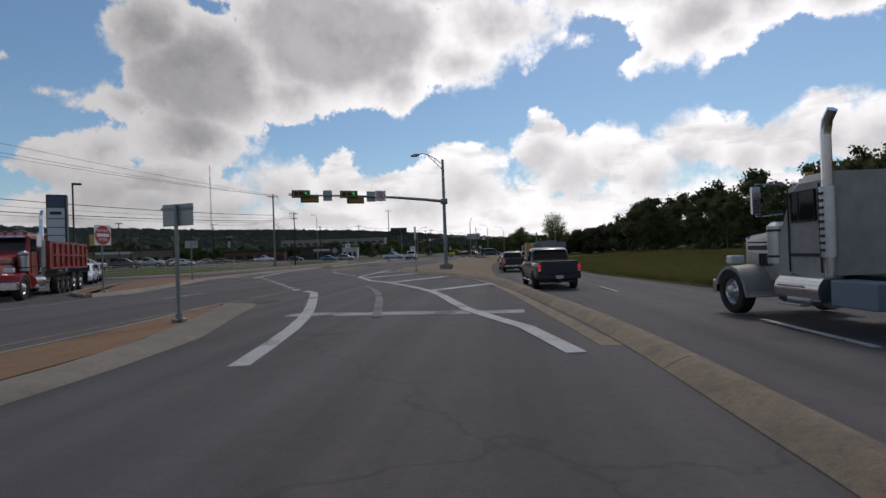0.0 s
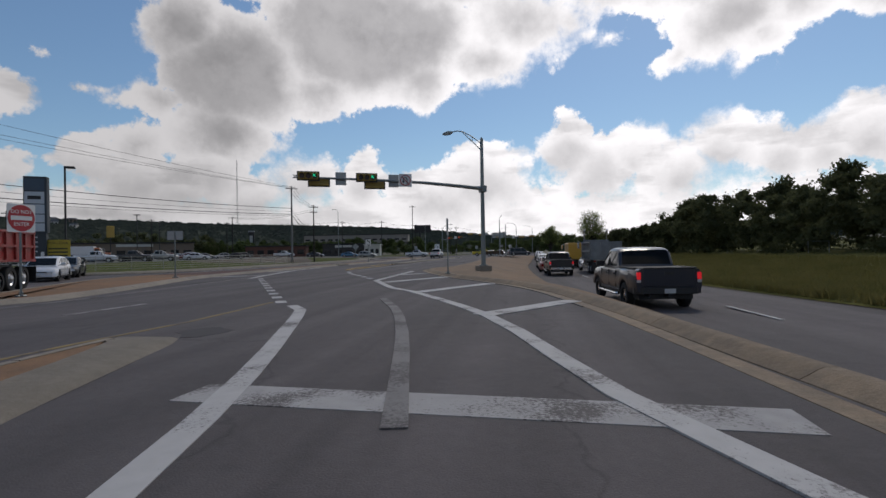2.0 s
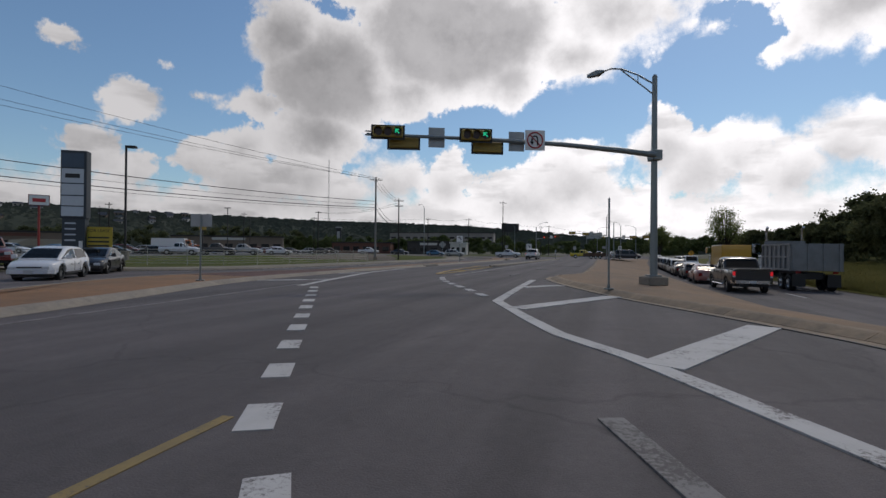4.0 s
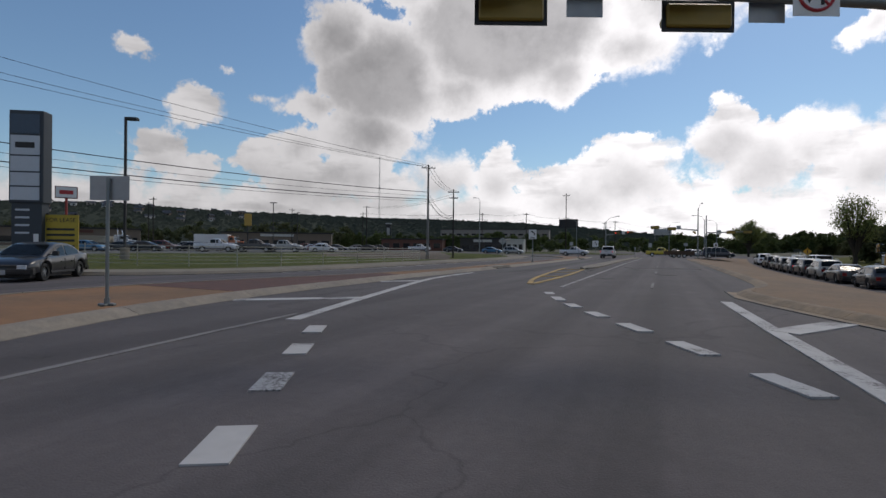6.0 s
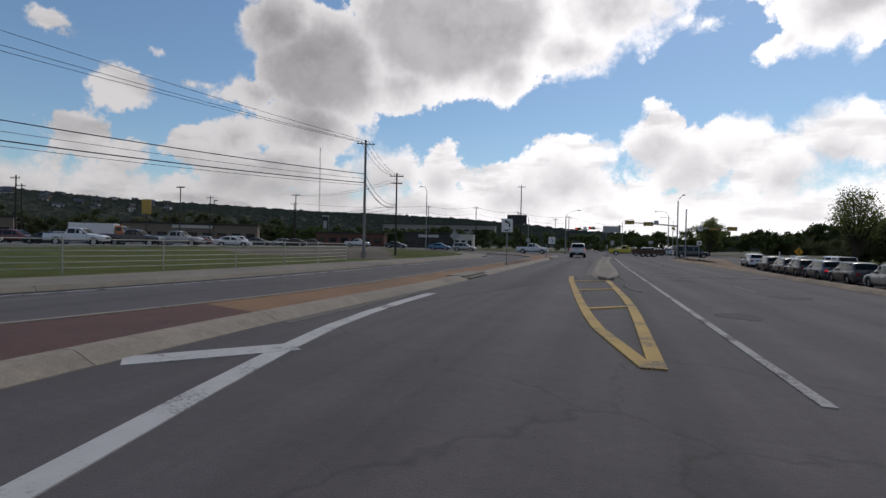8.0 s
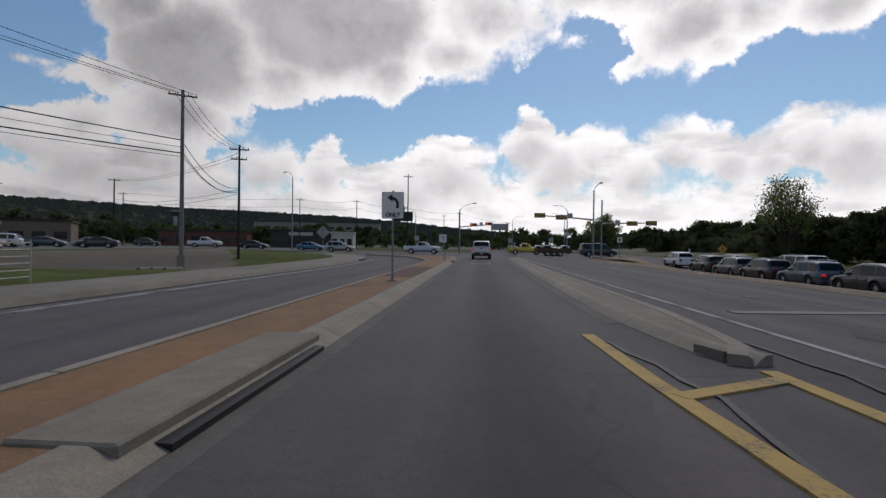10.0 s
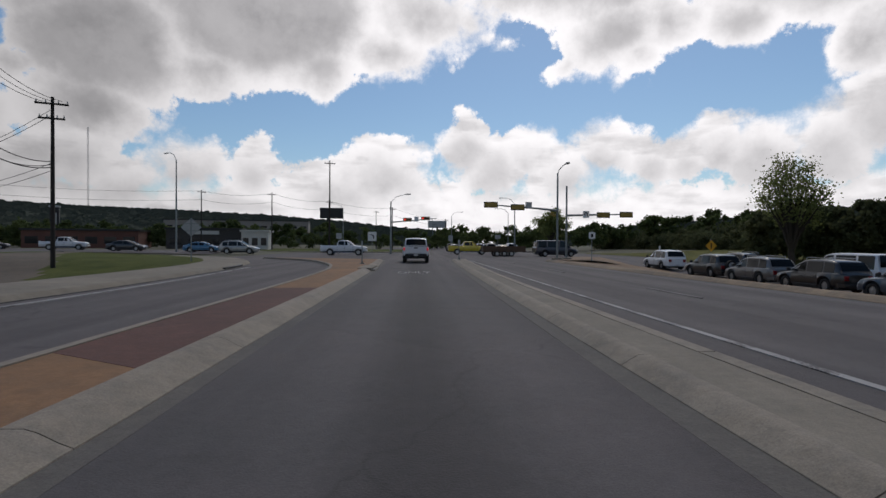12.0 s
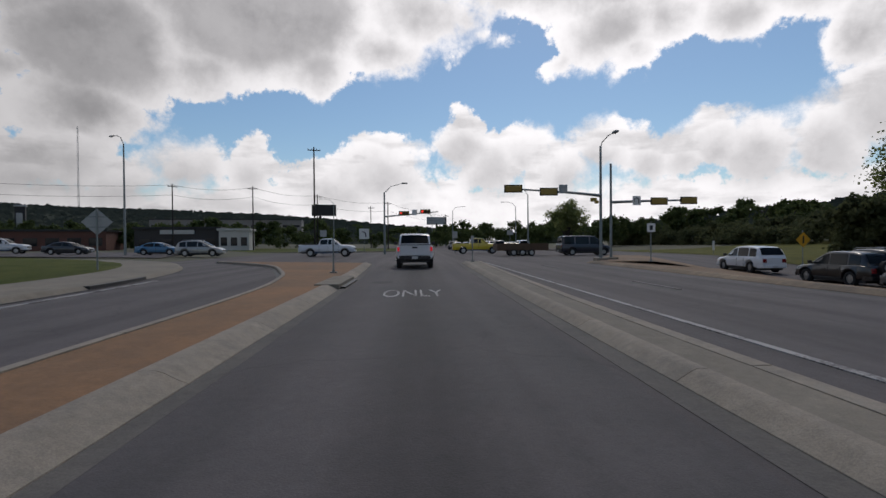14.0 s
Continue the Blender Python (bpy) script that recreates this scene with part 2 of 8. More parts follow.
    if wear:
        # paint scuffed through to what lies under it
        nw1, nw2, aw, mw, mm = N("ShaderNodeTexNoise"), N("ShaderNodeTexNoise"), N("ShaderNodeMath"), N("ShaderNodeMapRange"), N("ShaderNodeMix")
        nw1.inputs["Scale"].default_value, nw1.inputs["Detail"].default_value, nw1.inputs["Roughness"].default_value = 26.0, 6, 0.75
        nw2.inputs["Scale"].default_value, nw2.inputs["Detail"].default_value = 1.1, 4
        for nn in (nw1, nw2):
            L(co.outputs["Object"], nn.inputs["Vector"])
        aw.operation = "ADD"
        L(nw1.outputs["Fac"], aw.inputs[0])
        L(nw2.outputs["Fac"], aw.inputs[1])
        L(aw.outputs[0], mw.inputs["Value"])
        mw.inputs["From Min"].default_value, mw.inputs["From Max"].default_value = wear[0], wear[0] + 0.16
        mm.data_type = "RGBA"
        L(mw.outputs[0], mm.inputs["Factor"])
        L(last, mm.inputs["A"])
        mm.inputs["B"].default_value = (*wear[1], 1)
        last = mm.outputs["Result"]
    if per_object:
        oi, hs = N("ShaderNodeObjectInfo"), N("ShaderNodeHueSaturation")
        mv = N("ShaderNodeMapRange")
        mv.inputs["To Min"].default_value, mv.inputs["To Max"].default_value = 1 - per_object, 1 + per_object
        L(oi.outputs["Random"], mv.inputs["Value"])
        L(mv.outputs[0], hs.inputs["Value"])
        L(last, hs.inputs["Color"])
        last = hs.outputs["Color"]
    L(last, b.inputs["Base Color"])
    if thin:
        # leaves let light through
        tr, mx, out = N("ShaderNodeBsdfTranslucent"), N("ShaderNodeMixShader"), nt.nodes["Material Output"]
        L(last, tr.inputs["Color"])
        mx.inputs[0].default_value = thin
        L(b.outputs[0], mx.inputs[1])
        L(tr.outputs[0], mx.inputs[2])
        L(mx.outputs[0], out.inputs["Surface"])
    if bump:
        nb, bp = N("ShaderNodeTexNoise"), N("ShaderNodeBump")
        nb.inputs["Scale"].default_value, nb.inputs["Detail"].default_value = bump_scale, 4
        L(co.outputs["Object"], nb.inputs["Vector"])
        bp.inputs["Strength"].default_value, bp.inputs["Distance"].default_value = bump, 0.02
        L(nb.outputs["Fac"], bp.inputs["Height"])
        L(bp.outputs[0], b.inputs["Normal"])
    return m


def glow(name, color, strength):
    m = bpy.data.materials.new(name)
    m.use_nodes = True
    b = m.node_tree.nodes["Principled BSDF"]
    b.inputs["Base Color"].default_value = (*color, 1)
    b.inputs["Emission Color"].default_value = (*color, 1)
    b.inputs["Emission Strength"].default_value = strength
    return m


ASPHALT = mat("asphalt", (0.083, 0.071, 0.072), 0.85, var=0.35, scale=3.0, bump=0.35, bump_scale=60, color2=(0.056, 0.050, 0.050), big=0.25, streak=0.26, cracks=0.3, grain=0.2)
LANE = mat("lane_asphalt", (0.075, 0.065, 0.066), 0.85, var=0.35, scale=2.0, bump=0.35, bump_scale=60, color2=(0.046, 0.046, 0.047), big=0.2, streak=0.16, stain=-18.4, cracks=0.24, grain=0.2)
PAINT_W = mat("road_paint_white", (0.44, 0.43, 0.42), 0.75, var=0.25, scale=5.0, color2=(0.3, 0.29, 0.28), wear=(1.06, (0.09, 0.08, 0.078)))
PAINT_THIN = mat("road_paint_thin_line", (0.34, 0.33, 0.32), 0.8, var=0.3, scale=7.0, color2=(0.24, 0.23, 0.22), wear=(1.02, (0.09, 0.08, 0.08)))
PAINT_FADED = mat("road_paint_faded", (0.2, 0.19, 0.185), 0.8, var=0.3, scale=7.0, color2=(0.13, 0.125, 0.12), wear=(0.98, (0.08, 0.07, 0.07)))
PAINT_WORD = mat("road_paint_word", (0.36, 0.35, 0.34), 0.8, var=0.3, scale=4.0, color2=(0.22, 0.21, 0.21), wear=(1.0, (0.085, 0.075, 0.073)))
PAINT_YF = mat("road_paint_yellow_worn", (0.27, 0.19, 0.06), 0.8, var=0.6, scale=6.0, color2=(0.16, 0.12, 0.06), wear=(0.98, (0.08, 0.07, 0.065)))
PAINT_Y = mat("road_paint_yellow", (0.42, 0.27, 0.06), 0.75, var=0.3, scale=5.0, color2=(0.27, 0.18, 0.06), wear=(1.04, (0.10, 0.08, 0.06)))
CONCRETE = mat("kerb_concrete", (0.27, 0.23, 0.18), 0.9, var=0.4, scale=4.0, bump=0.3, bump_scale=30, color2=(0.176, 0.159, 0.137), per_object=0.08, grain=0.22)
KERB_TAN = mat("dusty_kerb_concrete", (0.25, 0.185, 0.12), 0.9, var=0.5, scale=3.0, bump=0.4, bump_scale=22, color2=(0.13, 0.105, 0.08), per_object=0.1, grain=0.25)
WALKWAY = mat("pavement_concrete", (0.216, 0.188, 0.148), 0.9, var=0.45, scale=2.0, bump=0.25, color2=(0.132, 0.116, 0.092), big=0.15, grain=0.2)
GUTTER = mat("dirty_gutter_concrete", (0.12, 0.108, 0.095), 0.9, var=0.45, scale=3.0, bump=0.3, bump_scale=30, color2=(0.075, 0.07, 0.066), big=0.15, grain=0.22)
MEDIAN_TAN = mat("dusty_tan_paving", (0.22, 0.138, 0.075), 0.9, var=0.45, scale=2.5, bump=0.4, bump_scale=25, color2=(0.14, 0.1, 0.066), big=0.2, grain=0.22)
TAN = mat("tan_paving", (0.238, 0.123, 0.054), 0.9, var=0.45, scale=2.5, bump=0.4, bump_scale=25, color2=(0.139, 0.086, 0.049), big=0.2, grain=0.22)
REDPAVE = mat("red_paving", (0.104, 0.045, 0.034), 0.9, var=0.4, scale=3.0, bump=0.4, bump_scale=25, color2=(0.063, 0.032, 0.027), grain=0.25)
GRASS = mat("grass", (0.10, 0.108, 0.032), 0.95, var=0.5, scale=5.0, bump=1.0, bump_scale=45, color2=(0.05, 0.066, 0.016), big=0.18, spec=0.1)
DRYGRASS = mat("dry_grass", (0.135, 0.128, 0.034), 0.95, var=0.5, scale=4.0, bump=1.0, bump_scale=30, color2=(0.062, 0.068, 0.02), big=0.18, spec=0.1)
EARTH = mat("ground_earth", (0.11, 0.10, 0.065), 0.95, var=0.5, scale=0.2, color2=(0.055, 0.06, 0.03), big=0.2)
LOT = mat("lot_asphalt", (0.10, 0.098, 0.095), 0.9, var=0.35, scale=1.0, color2=(0.07, 0.07, 0.07))
GALV = mat("galvanised_steel", (0.23, 0.25, 0.25), 0.5, 0.6, var=0.25, scale=5.0, color2=(0.15, 0.17, 0.17))
POLE_GREY = mat("grey_pole_wood", (0.22, 0.21, 0.20), 0.9, var=0.35, scale=4.0, color2=(0.13, 0.125, 0.12))
POLE_DARK = mat("creosote_pole_wood", (0.028, 0.022, 0.018), 0.9, var=0.4, scale=4.0)
DARK_METAL = mat("dark_metal", (0.03, 0.03, 0.032), 0.5, 0.5)
SIGNAL_Y = mat("signal_yellow", (0.30, 0.20, 0.03), 0.5, var=0.2)
BLACK = mat("black_plastic", (0.012, 0.012, 0.013), 0.5)
WHITE_SIGN = mat("white_sign_sheeting", (0.72, 0.72, 0.70), 0.45, var=0.1)
SIGN_BACK = mat("aluminium_sign_back", (0.34, 0.35, 0.35), 0.45, 0.4, var=0.2)
SIGN_RED = mat("red_sign_sheeting", (0.42, 0.03, 0.035), 0.5, var=0.15)
SIGN_YEL = mat("yellow_sign_sheeting", (0.65, 0.33, 0.02), 0.5, var=0.1)
LEASE_YEL = mat("lease_board_yellow", (0.45, 0.33, 0.03), 0.6, var=0.15)
INK = mat("sign_black", (0.015, 0.015, 0.015), 0.6)
RAIL_W = mat("fence_white_paint", (0.42, 0.40, 0.34), 0.6, var=0.25)
WIRE = mat("cable_black", (0.01, 0.01, 0.011), 0.7)
TYRE = mat("tyre_rubber", (0.014, 0.014, 0.014), 0.85)
RIM = mat("rim_alloy", (0.42, 0.43, 0.44), 0.3, 0.8)
CHROME = mat("chrome", (0.62, 0.63, 0.65), 0.18, 1.0, var=0.1)
GLASS = mat("vehicle_glass", (0.012, 0.015, 0.017), 0.06, var=0.05, spec=0.28)
TRIM = mat("vehicle_trim", (0.02, 0.02, 0.021), 0.55)
TAIL = mat("tail_lens", (0.20, 0.008, 0.008), 0.25)
TAIL_ON = glow("brake_lens", (0.62, 0.015, 0.02), 0.5)
TRUCK_RIM = mat("polished_wheel_disc", (0.5, 0.51, 0.52), 0.34, 0.85, var=0.25, scale=8.0, color2=(0.3, 0.3, 0.31))
HEAD = mat("head_lens", (0.6, 0.62, 0.64), 0.15)
HEAD_ON = glow("head_lens_lit", (1.0, 0.96, 0.85), 2.0)
GREEN_ON = glow("signal_green_lit", (0.03, 0.75, 0.38), 0.5)
RED_ON = glow("signal_red_lit", (1.0, 0.05, 0.04), 0.9)
LENS_OFF = mat("signal_lens_dark", (0.05, 0.02, 0.012), 0.4)
PLATE = mat("plate_white", (0.5, 0.5, 0.5), 0.5)
BARK = mat("bark", (0.05, 0.04, 0.03), 0.95, var=0.4, scale=6, bump=0.5)
LEAF = mat("leaf_green", (0.10, 0.128, 0.045), 0.7, var=0.5, scale=0.6, color2=(0.05, 0.068, 0.026), spec=0.12, thin=0.4)
LEAF_LIGHT = mat("leaf_light_green", (0.24, 0.265, 0.10), 0.7, var=0.5, scale=0.6, color2=(0.10, 0.13, 0.04), spec=0.12, thin=0.5)
LEAF_DARK = mat("leaf_dark_green", (0.112, 0.12, 0.058), 0.8, var=0.5, scale=0.25, color2=(0.068, 0.082, 0.04), spec=0.12, thin=0.45)
# far foliage: grey aerial haze is mixed into these two base colours
LEAF_RIDGE = mat("hazy_ridge_leaf", (0.058, 0.066, 0.05), 0.95, var=0.4, scale=0.03, color2=(0.043, 0.05, 0.04), spec=0.12)
HILL = mat("hazy_wooded_hill", (0.054, 0.062, 0.046), 0.95, var=0.4, scale=0.05, color2=(0.04, 0.048, 0.037), bump=1.0, bump_scale=0.3, spec=0.12)
PAINTS = {}


def paint(key, color, rough=0.28, metal=0.0):
    if key not in PAINTS:
        PAINTS[key] = mat("car_paint_" + key, color, rough, metal, var=0.06, scale=2.0, coat=0.6)
    return PAINTS[key]


# ---- mesh helpers ----
def link_mesh(name, bm, material):
    me = bpy.data.meshes.new(name)
    bmesh.ops.recalc_face_normals(bm, faces=bm.faces)
    bm.to_mesh(me)
    bm.free()
    me.materials.append(material)
    return new(name, me)


def smooth_by_angle(ob, deg=35):
    me = ob.data
    me.shade_smooth()
    me.set_sharp_from_angle(angle=radians(deg))
    return ob


def part(name, bm, material, parent, label="", smooth=False):
    ob = link_mesh(name, bm, material)
    ob.parent = parent
    if smooth:
        smooth_by_angle(ob)
    if label:
        tagged(ob, label)
    return ob


def thing(name, m, label, category, group=""):
    ob = new(name)
    ob.empty_display_size = 0.3
    ob.matrix_world = m
    return tagged(ob, label, category, group)


def structure(name, bm, material, label, smooth=False, kind="structure"):
    ob = link_mesh(name, bm, material)
    if smooth:
        smooth_by_angle(ob)
    return tagged(ob, label, kind=kind)


def box(bm, x0, x1, y0, y1, z0, z1, bevel=0.0):
    vs = [bm.verts.new((x, y, z)) for z in (z0, z1) for x, y in ((x0, y0), (x1, y0), (x1, y1), (x0, y1))]
    fs = [bm.faces.new([vs[i] for i in q]) for q in ((3, 2, 1, 0), (4, 5, 6, 7), (0, 1, 5, 4), (1, 2, 6, 5), (2, 3, 7, 6), (3, 0, 4, 7))]
    if bevel:
        es = {e for f in fs for e in f.edges}
        bmesh.ops.bevel(bm, geom=list(es), offset=bevel, segments=1, affect="EDGES")
    return bm


def cyl(bm, p0, p1, r0, r1=None, n=10):
    r1 = r0 if r1 is None else r1
    p0, p1 = Vector(p0), Vector(p1)
    d = (p1 - p0).normalized()
    u = d.cross(Vector((0, 0, 1) if abs(d.z) < 0.9 else (1, 0, 0))).normalized()
    v = d.cross(u)
    rings = []
    for p, r in ((p0, r0), (p1, r1)):
        rings.append([bm.verts.new(p + (u * math.cos(a) + v * math.sin(a)) * r) for a in (2 * math.pi * i / n for i in range(n))])
    for i in range(n):
        j = (i + 1) % n
        bm.faces.new((rings[0][i], rings[0][j], rings[1][j], rings[1][i]))
    bm.faces.new(rings[0][::-1])
    bm.faces.new(rings[1])
    return bm


def tube(bm, pts, r, n=6):
    pts = [Vector(p) for p in pts]
    rs = r if isinstance(r, (list, tuple)) else [r] * len(pts)
    rings = []
    for i, p in enumerate(pts):
        d = (pts[min(i + 1, len(pts) - 1)] - pts[max(i - 1, 0)]).normalized()
        u = d.cross(Vector((0, 0, 1) if abs(d.z) < 0.95 else (1, 0, 0))).normalized()
        v = d.cross(u)
        rings.append([bm.verts.new(p + (u * math.cos(a) + v * math.sin(a)) * rs[i]) for a in (2 * math.pi * k / n for k in range(n))])
    for a, b in zip(rings, rings[1:]):
        for i in range(n):
            j = (i + 1) % n
            bm.faces.new((a[i], a[j], b[j], b[i]))
    bm.faces.new(rings[0][::-1])
    bm.faces.new(rings[-1])
    return bm


def loft(bm, rings):
    vs = [[bm.verts.new(p) for p in ring] for ring in rings]
    n = len(vs[0])
    for a, b in zip(vs, vs[1:]):
        for i in range(n):
            j = (i + 1) % n
            bm.faces.new((a[i], a[j], b[j], b[i]))
    bm.faces.new(vs[0][::-1])
    bm.faces.new(vs[-1])
    return bm


def slab(bm, pts, z0, z1):
    """A flat plate with the given outline in the plan."""
    lo = [bm.verts.new((x, y, z0)) for x, y in pts]
    hi = [bm.verts.new((x, y, z1)) for x, y in pts]
    bm.faces.new(lo[::-1])
    f = bm.faces.new(hi)
    n = len(pts)
    for i in range(n):
        j = (i + 1) % n
        bm.faces.new((lo[i], lo[j], hi[j], hi[i]))
    return f


def lerp_table(tab, x):
    for (x0, y0), (x1, y1) in zip(tab, tab[1:]):
        if x <= x1:
            return y0 + (y1 - y0) * max(0.0, min(1.0, (x - x0) / (x1 - x0)))
    return tab[-1][1]


def smooth_line(pts, step=1.5):
    """Catmull-Rom line through plan points."""
    pts = [Vector(p) for p in pts]
    out = []
    for i in range(len(pts) - 1):
        p0, p1, p2, p3 = pts[max(i - 1, 0)], pts[i], pts[i + 1], pts[min(i + 2, len(pts) - 1)]
        n = max(1, int((p2 - p1).length / step))
        for k in range(n):
            t = k / n
            out.append(0.5 * ((2 * p1) + (p2 - p0) * t + (2 * p0 - 5 * p1 + 4 * p2 - p3) * t * t + (3 * p1 - p0 - 3 * p2 + p3) * t ** 3))
    out.append(pts[-1])
    return [tuple(p) for p in out]


def offset_line(pts, d):
    """The plan line moved d metres to its left."""
    out = []
    for i, p in enumerate(pts):
        a, b = Vector(pts[max(i - 1, 0)]), Vector(pts[min(i + 1, len(pts) - 1)])
        t = (b - a).normalized()
        out.append((p[0] - t.y * d, p[1] + t.x * d))
    return out


def strip(bm, pts, d0, d1, z0, z1):
    """A band along a plan line, between two offsets to its left, as joined plates."""
    a, b = offset_line(pts, d0), offset_line(pts, d1)
    for i in range(len(pts) - 1):
        slab(bm, (a[i], a[i + 1], b[i + 1], b[i]), z0, z1)
    return bm


def text_mesh(name, body, size, m, material, parent=None, depth=0.004, bold=0.0):
    cu = bpy.data.curves.new(name, "FONT")
    cu.body, cu.size, cu.align_x, cu.align_y, cu.extrude, cu.offset = body, size, "CENTER", "CENTER", depth, bold
    tmp = bpy.data.objects.new(name, cu)
    me = bpy.data.meshes.new_from_object(tmp)
    bpy.data.objects.remove(tmp)
    me.materials.clear()
    me.materials.append(material)
    ob = new(name, me)
    ob.parent = parent
    ob.matrix_basis = m
    return ob


# ---- ground and roads ----
def height(x, y):
    """Land rises gently to the left of the road and ahead of it; a ditch lies behind the left pavement."""
    h = 0.0
    if x < -34:
        h += 0.35 * min(1.0, (-34 - x) / 26)
    if x < -100:
        h += (-100 - x) * 0.01
    if x > 14:
        h += 0.045 * (x - 14)
    h -= 1.15 * math.exp(-((x + 44) / 10.0) ** 4 - ((y - 92) / 13.0) ** 4)
    return h


def main_road_z(y):
    """The main lanes lie lower than the turning lanes."""
    return lerp_table([(-40, -0.1), (5, -0.25), (24, -0.5), (38, -0.68), (75, -0.86), (100, -0.86), (112, -0.5), (123, 0.005), (400, 0.005)], y)


def build_ground():
    bm = bmesh.new()
    xs = [-3500, -1200, -500, -250, -160, -110, -85, -62, -52, -46, -40, -33, -28, -20, -5, 0, 10, 16, 24, 40, 66, 150, 500, 3500]
    ys = [-2500, -500, -100, -58, -40, 0, 30, 60, 75, 90, 105, 120, 150, 200, 300, 600, 1500, 4500]
    g = [[bm.verts.new((x, y, (-1.5 if (-8 < x < 60 and -45 < y < 130) or (-53 < x < -32 and 62 < y < 106) else height(max(-250, min(150, x)), y) - 0.06))) for x in xs] for y in ys]
    for r0, r1 in zip(g, g[1:]):
        for i in range(len(xs) - 1):
            bm.faces.new((r0[i], r0[i + 1], r1[i + 1], r1[i]))
    structure("ground", bm, EARTH, "dry earth and grass ground reaching the horizon")


MED_R = [(2.6, -40), (2.3, -5), (2.0, 8), (1.4, 16), (0.9, 24), (0.0, 38), (-0.4, 55), (-0.3, 75), (0.6, 95), (1.3, 111)]
MED_L = [(2.2, -40), (1.9, -5), (1.7, 7), (0.8, 15), (0.2, 19), (-0.6, 23), (-1.7, 26.3), (-3.5, 29.9), (-5.2, 33.2), (-7.2, 38.5), (-8.3, 42.5), (-8.3, 44.8), (-7.5, 47), (-7.1, 52), (-7.0, 70), (-7.2, 100), (-7.2, 111)]
LEFT_KERB = [(-62, 33), (-46, 35), (-37, 37.5), (-32, 40.8), (-29.3, 46), (-28.4, 53), (-28.2, 60), (-28.1, 68), (-28.0, 76), (-28.0, 86), (-29.0, 99), (-31.8, 109), (-37, 117.5), (-46, 124.5), (-62, 130)]
ISLAND_L = [(-16.8, 18.8), (-16.3, 20.2), (-16.8, 22.8), (-17.6, 25.6), (-18.7, 28.8), (-19.9, 32.3), (-20.6, 36), (-20.85, 40), (-21.0, 46), (-20.75, 54), (-20.7, 62), (-20.7, 80), (-20.75, 98), (-21.2, 112)]
ISLAND_FAR = [(-16.8, 18.8), (-19.4, 20.8), (-22.8, 26.5), (-25.2, 32), (-25.6, 36), (-24.9, 40), (-23.6, 45), (-22.95, 50), (-22.8, 56), (-22.75, 70), (-22.8, 90), (-23.5, 98), (-24.9, 103.5), (-27.4, 110), (-33, 117)]


def build_roads():
    bm = bmesh.new()
    left = [p for p in smooth_line(offset_line(smooth_line(LEFT_KERB), 0.15), 3.0)][::-1]
    slab(bm, left + [(-75, 33), (-75, -60), (2.4, -60), (1.95, 7), (0.5, 17), (-1.0, 24), (-4.0, 32), (-6.5, 42), (-6.8, 112), (-1, 124), (60, 131), (60, 150), (10, 152), (8, 320), (-30, 320), (-33, 152), (-62, 152)], -0.2, 0.0)
    structure("road", bm, ASPHALT, "worn grey asphalt carriageways of a wide crossing")
    bm = bmesh.new()
    slab(bm, [(-20.55, 48), (-16.35, 62), (-16.35, 113), (-20.6, 113)], 0.0, 0.004)
    structure("turn_lane", bm, LANE, "darker asphalt of the turning lane between kerbs")


def build_main_road():
    bm = bmesh.new()
    rows = []
    for x, y in smooth_line(MED_R + [(2.6, 124), (3.0, 140)], 3.0):
        rows.append([bm.verts.new((x - 1.2 + d, y, main_road_z(y))) for d in (0, 3, 6, 9.3)])
    for a, b in zip(rows, rows[1:]):
        for i in range(3):
            bm.faces.new((a[i], a[i + 1], b[i + 1], b[i]))
    structure("road_main", bm, ASPHALT, "worn grey asphalt of the lower main lanes")


def build_cross_road():
    bm = bmesh.new()
    rows = []
    for x, y in smooth_line([(-46, 139.5), (-60, 141), (-75, 146), (-100, 158), (-150, 185)], 4.0):
        rows.append([bm.verts.new((x - 0.3 * d, y + d, height(x - 0.3 * d, y + d) + 0.04)) for d in (-11, -5, 0, 5, 11)])
    for a, b in zip(rows, rows[1:]):
        for i in range(4):
            bm.faces.new((a[i], a[i + 1], b[i + 1], b[i]))
    structure("road_cross", bm, ASPHALT, "grey asphalt of the cross road rising gently")


def island(name, near, far, label, paving, inset, inset_near):
    """A raised median: concrete kerb stones round it and a paved middle."""
    near, far = smooth_line(near), smooth_line(far)
    near, far = offset_line(near, inset_near), offset_line(far, -inset)
    ring = near + far[::-1]
    bm = bmesh.new()
    slab(bm, ring, -0.05, 0.13)
    base = structure(name, bm, paving, label)
    return base


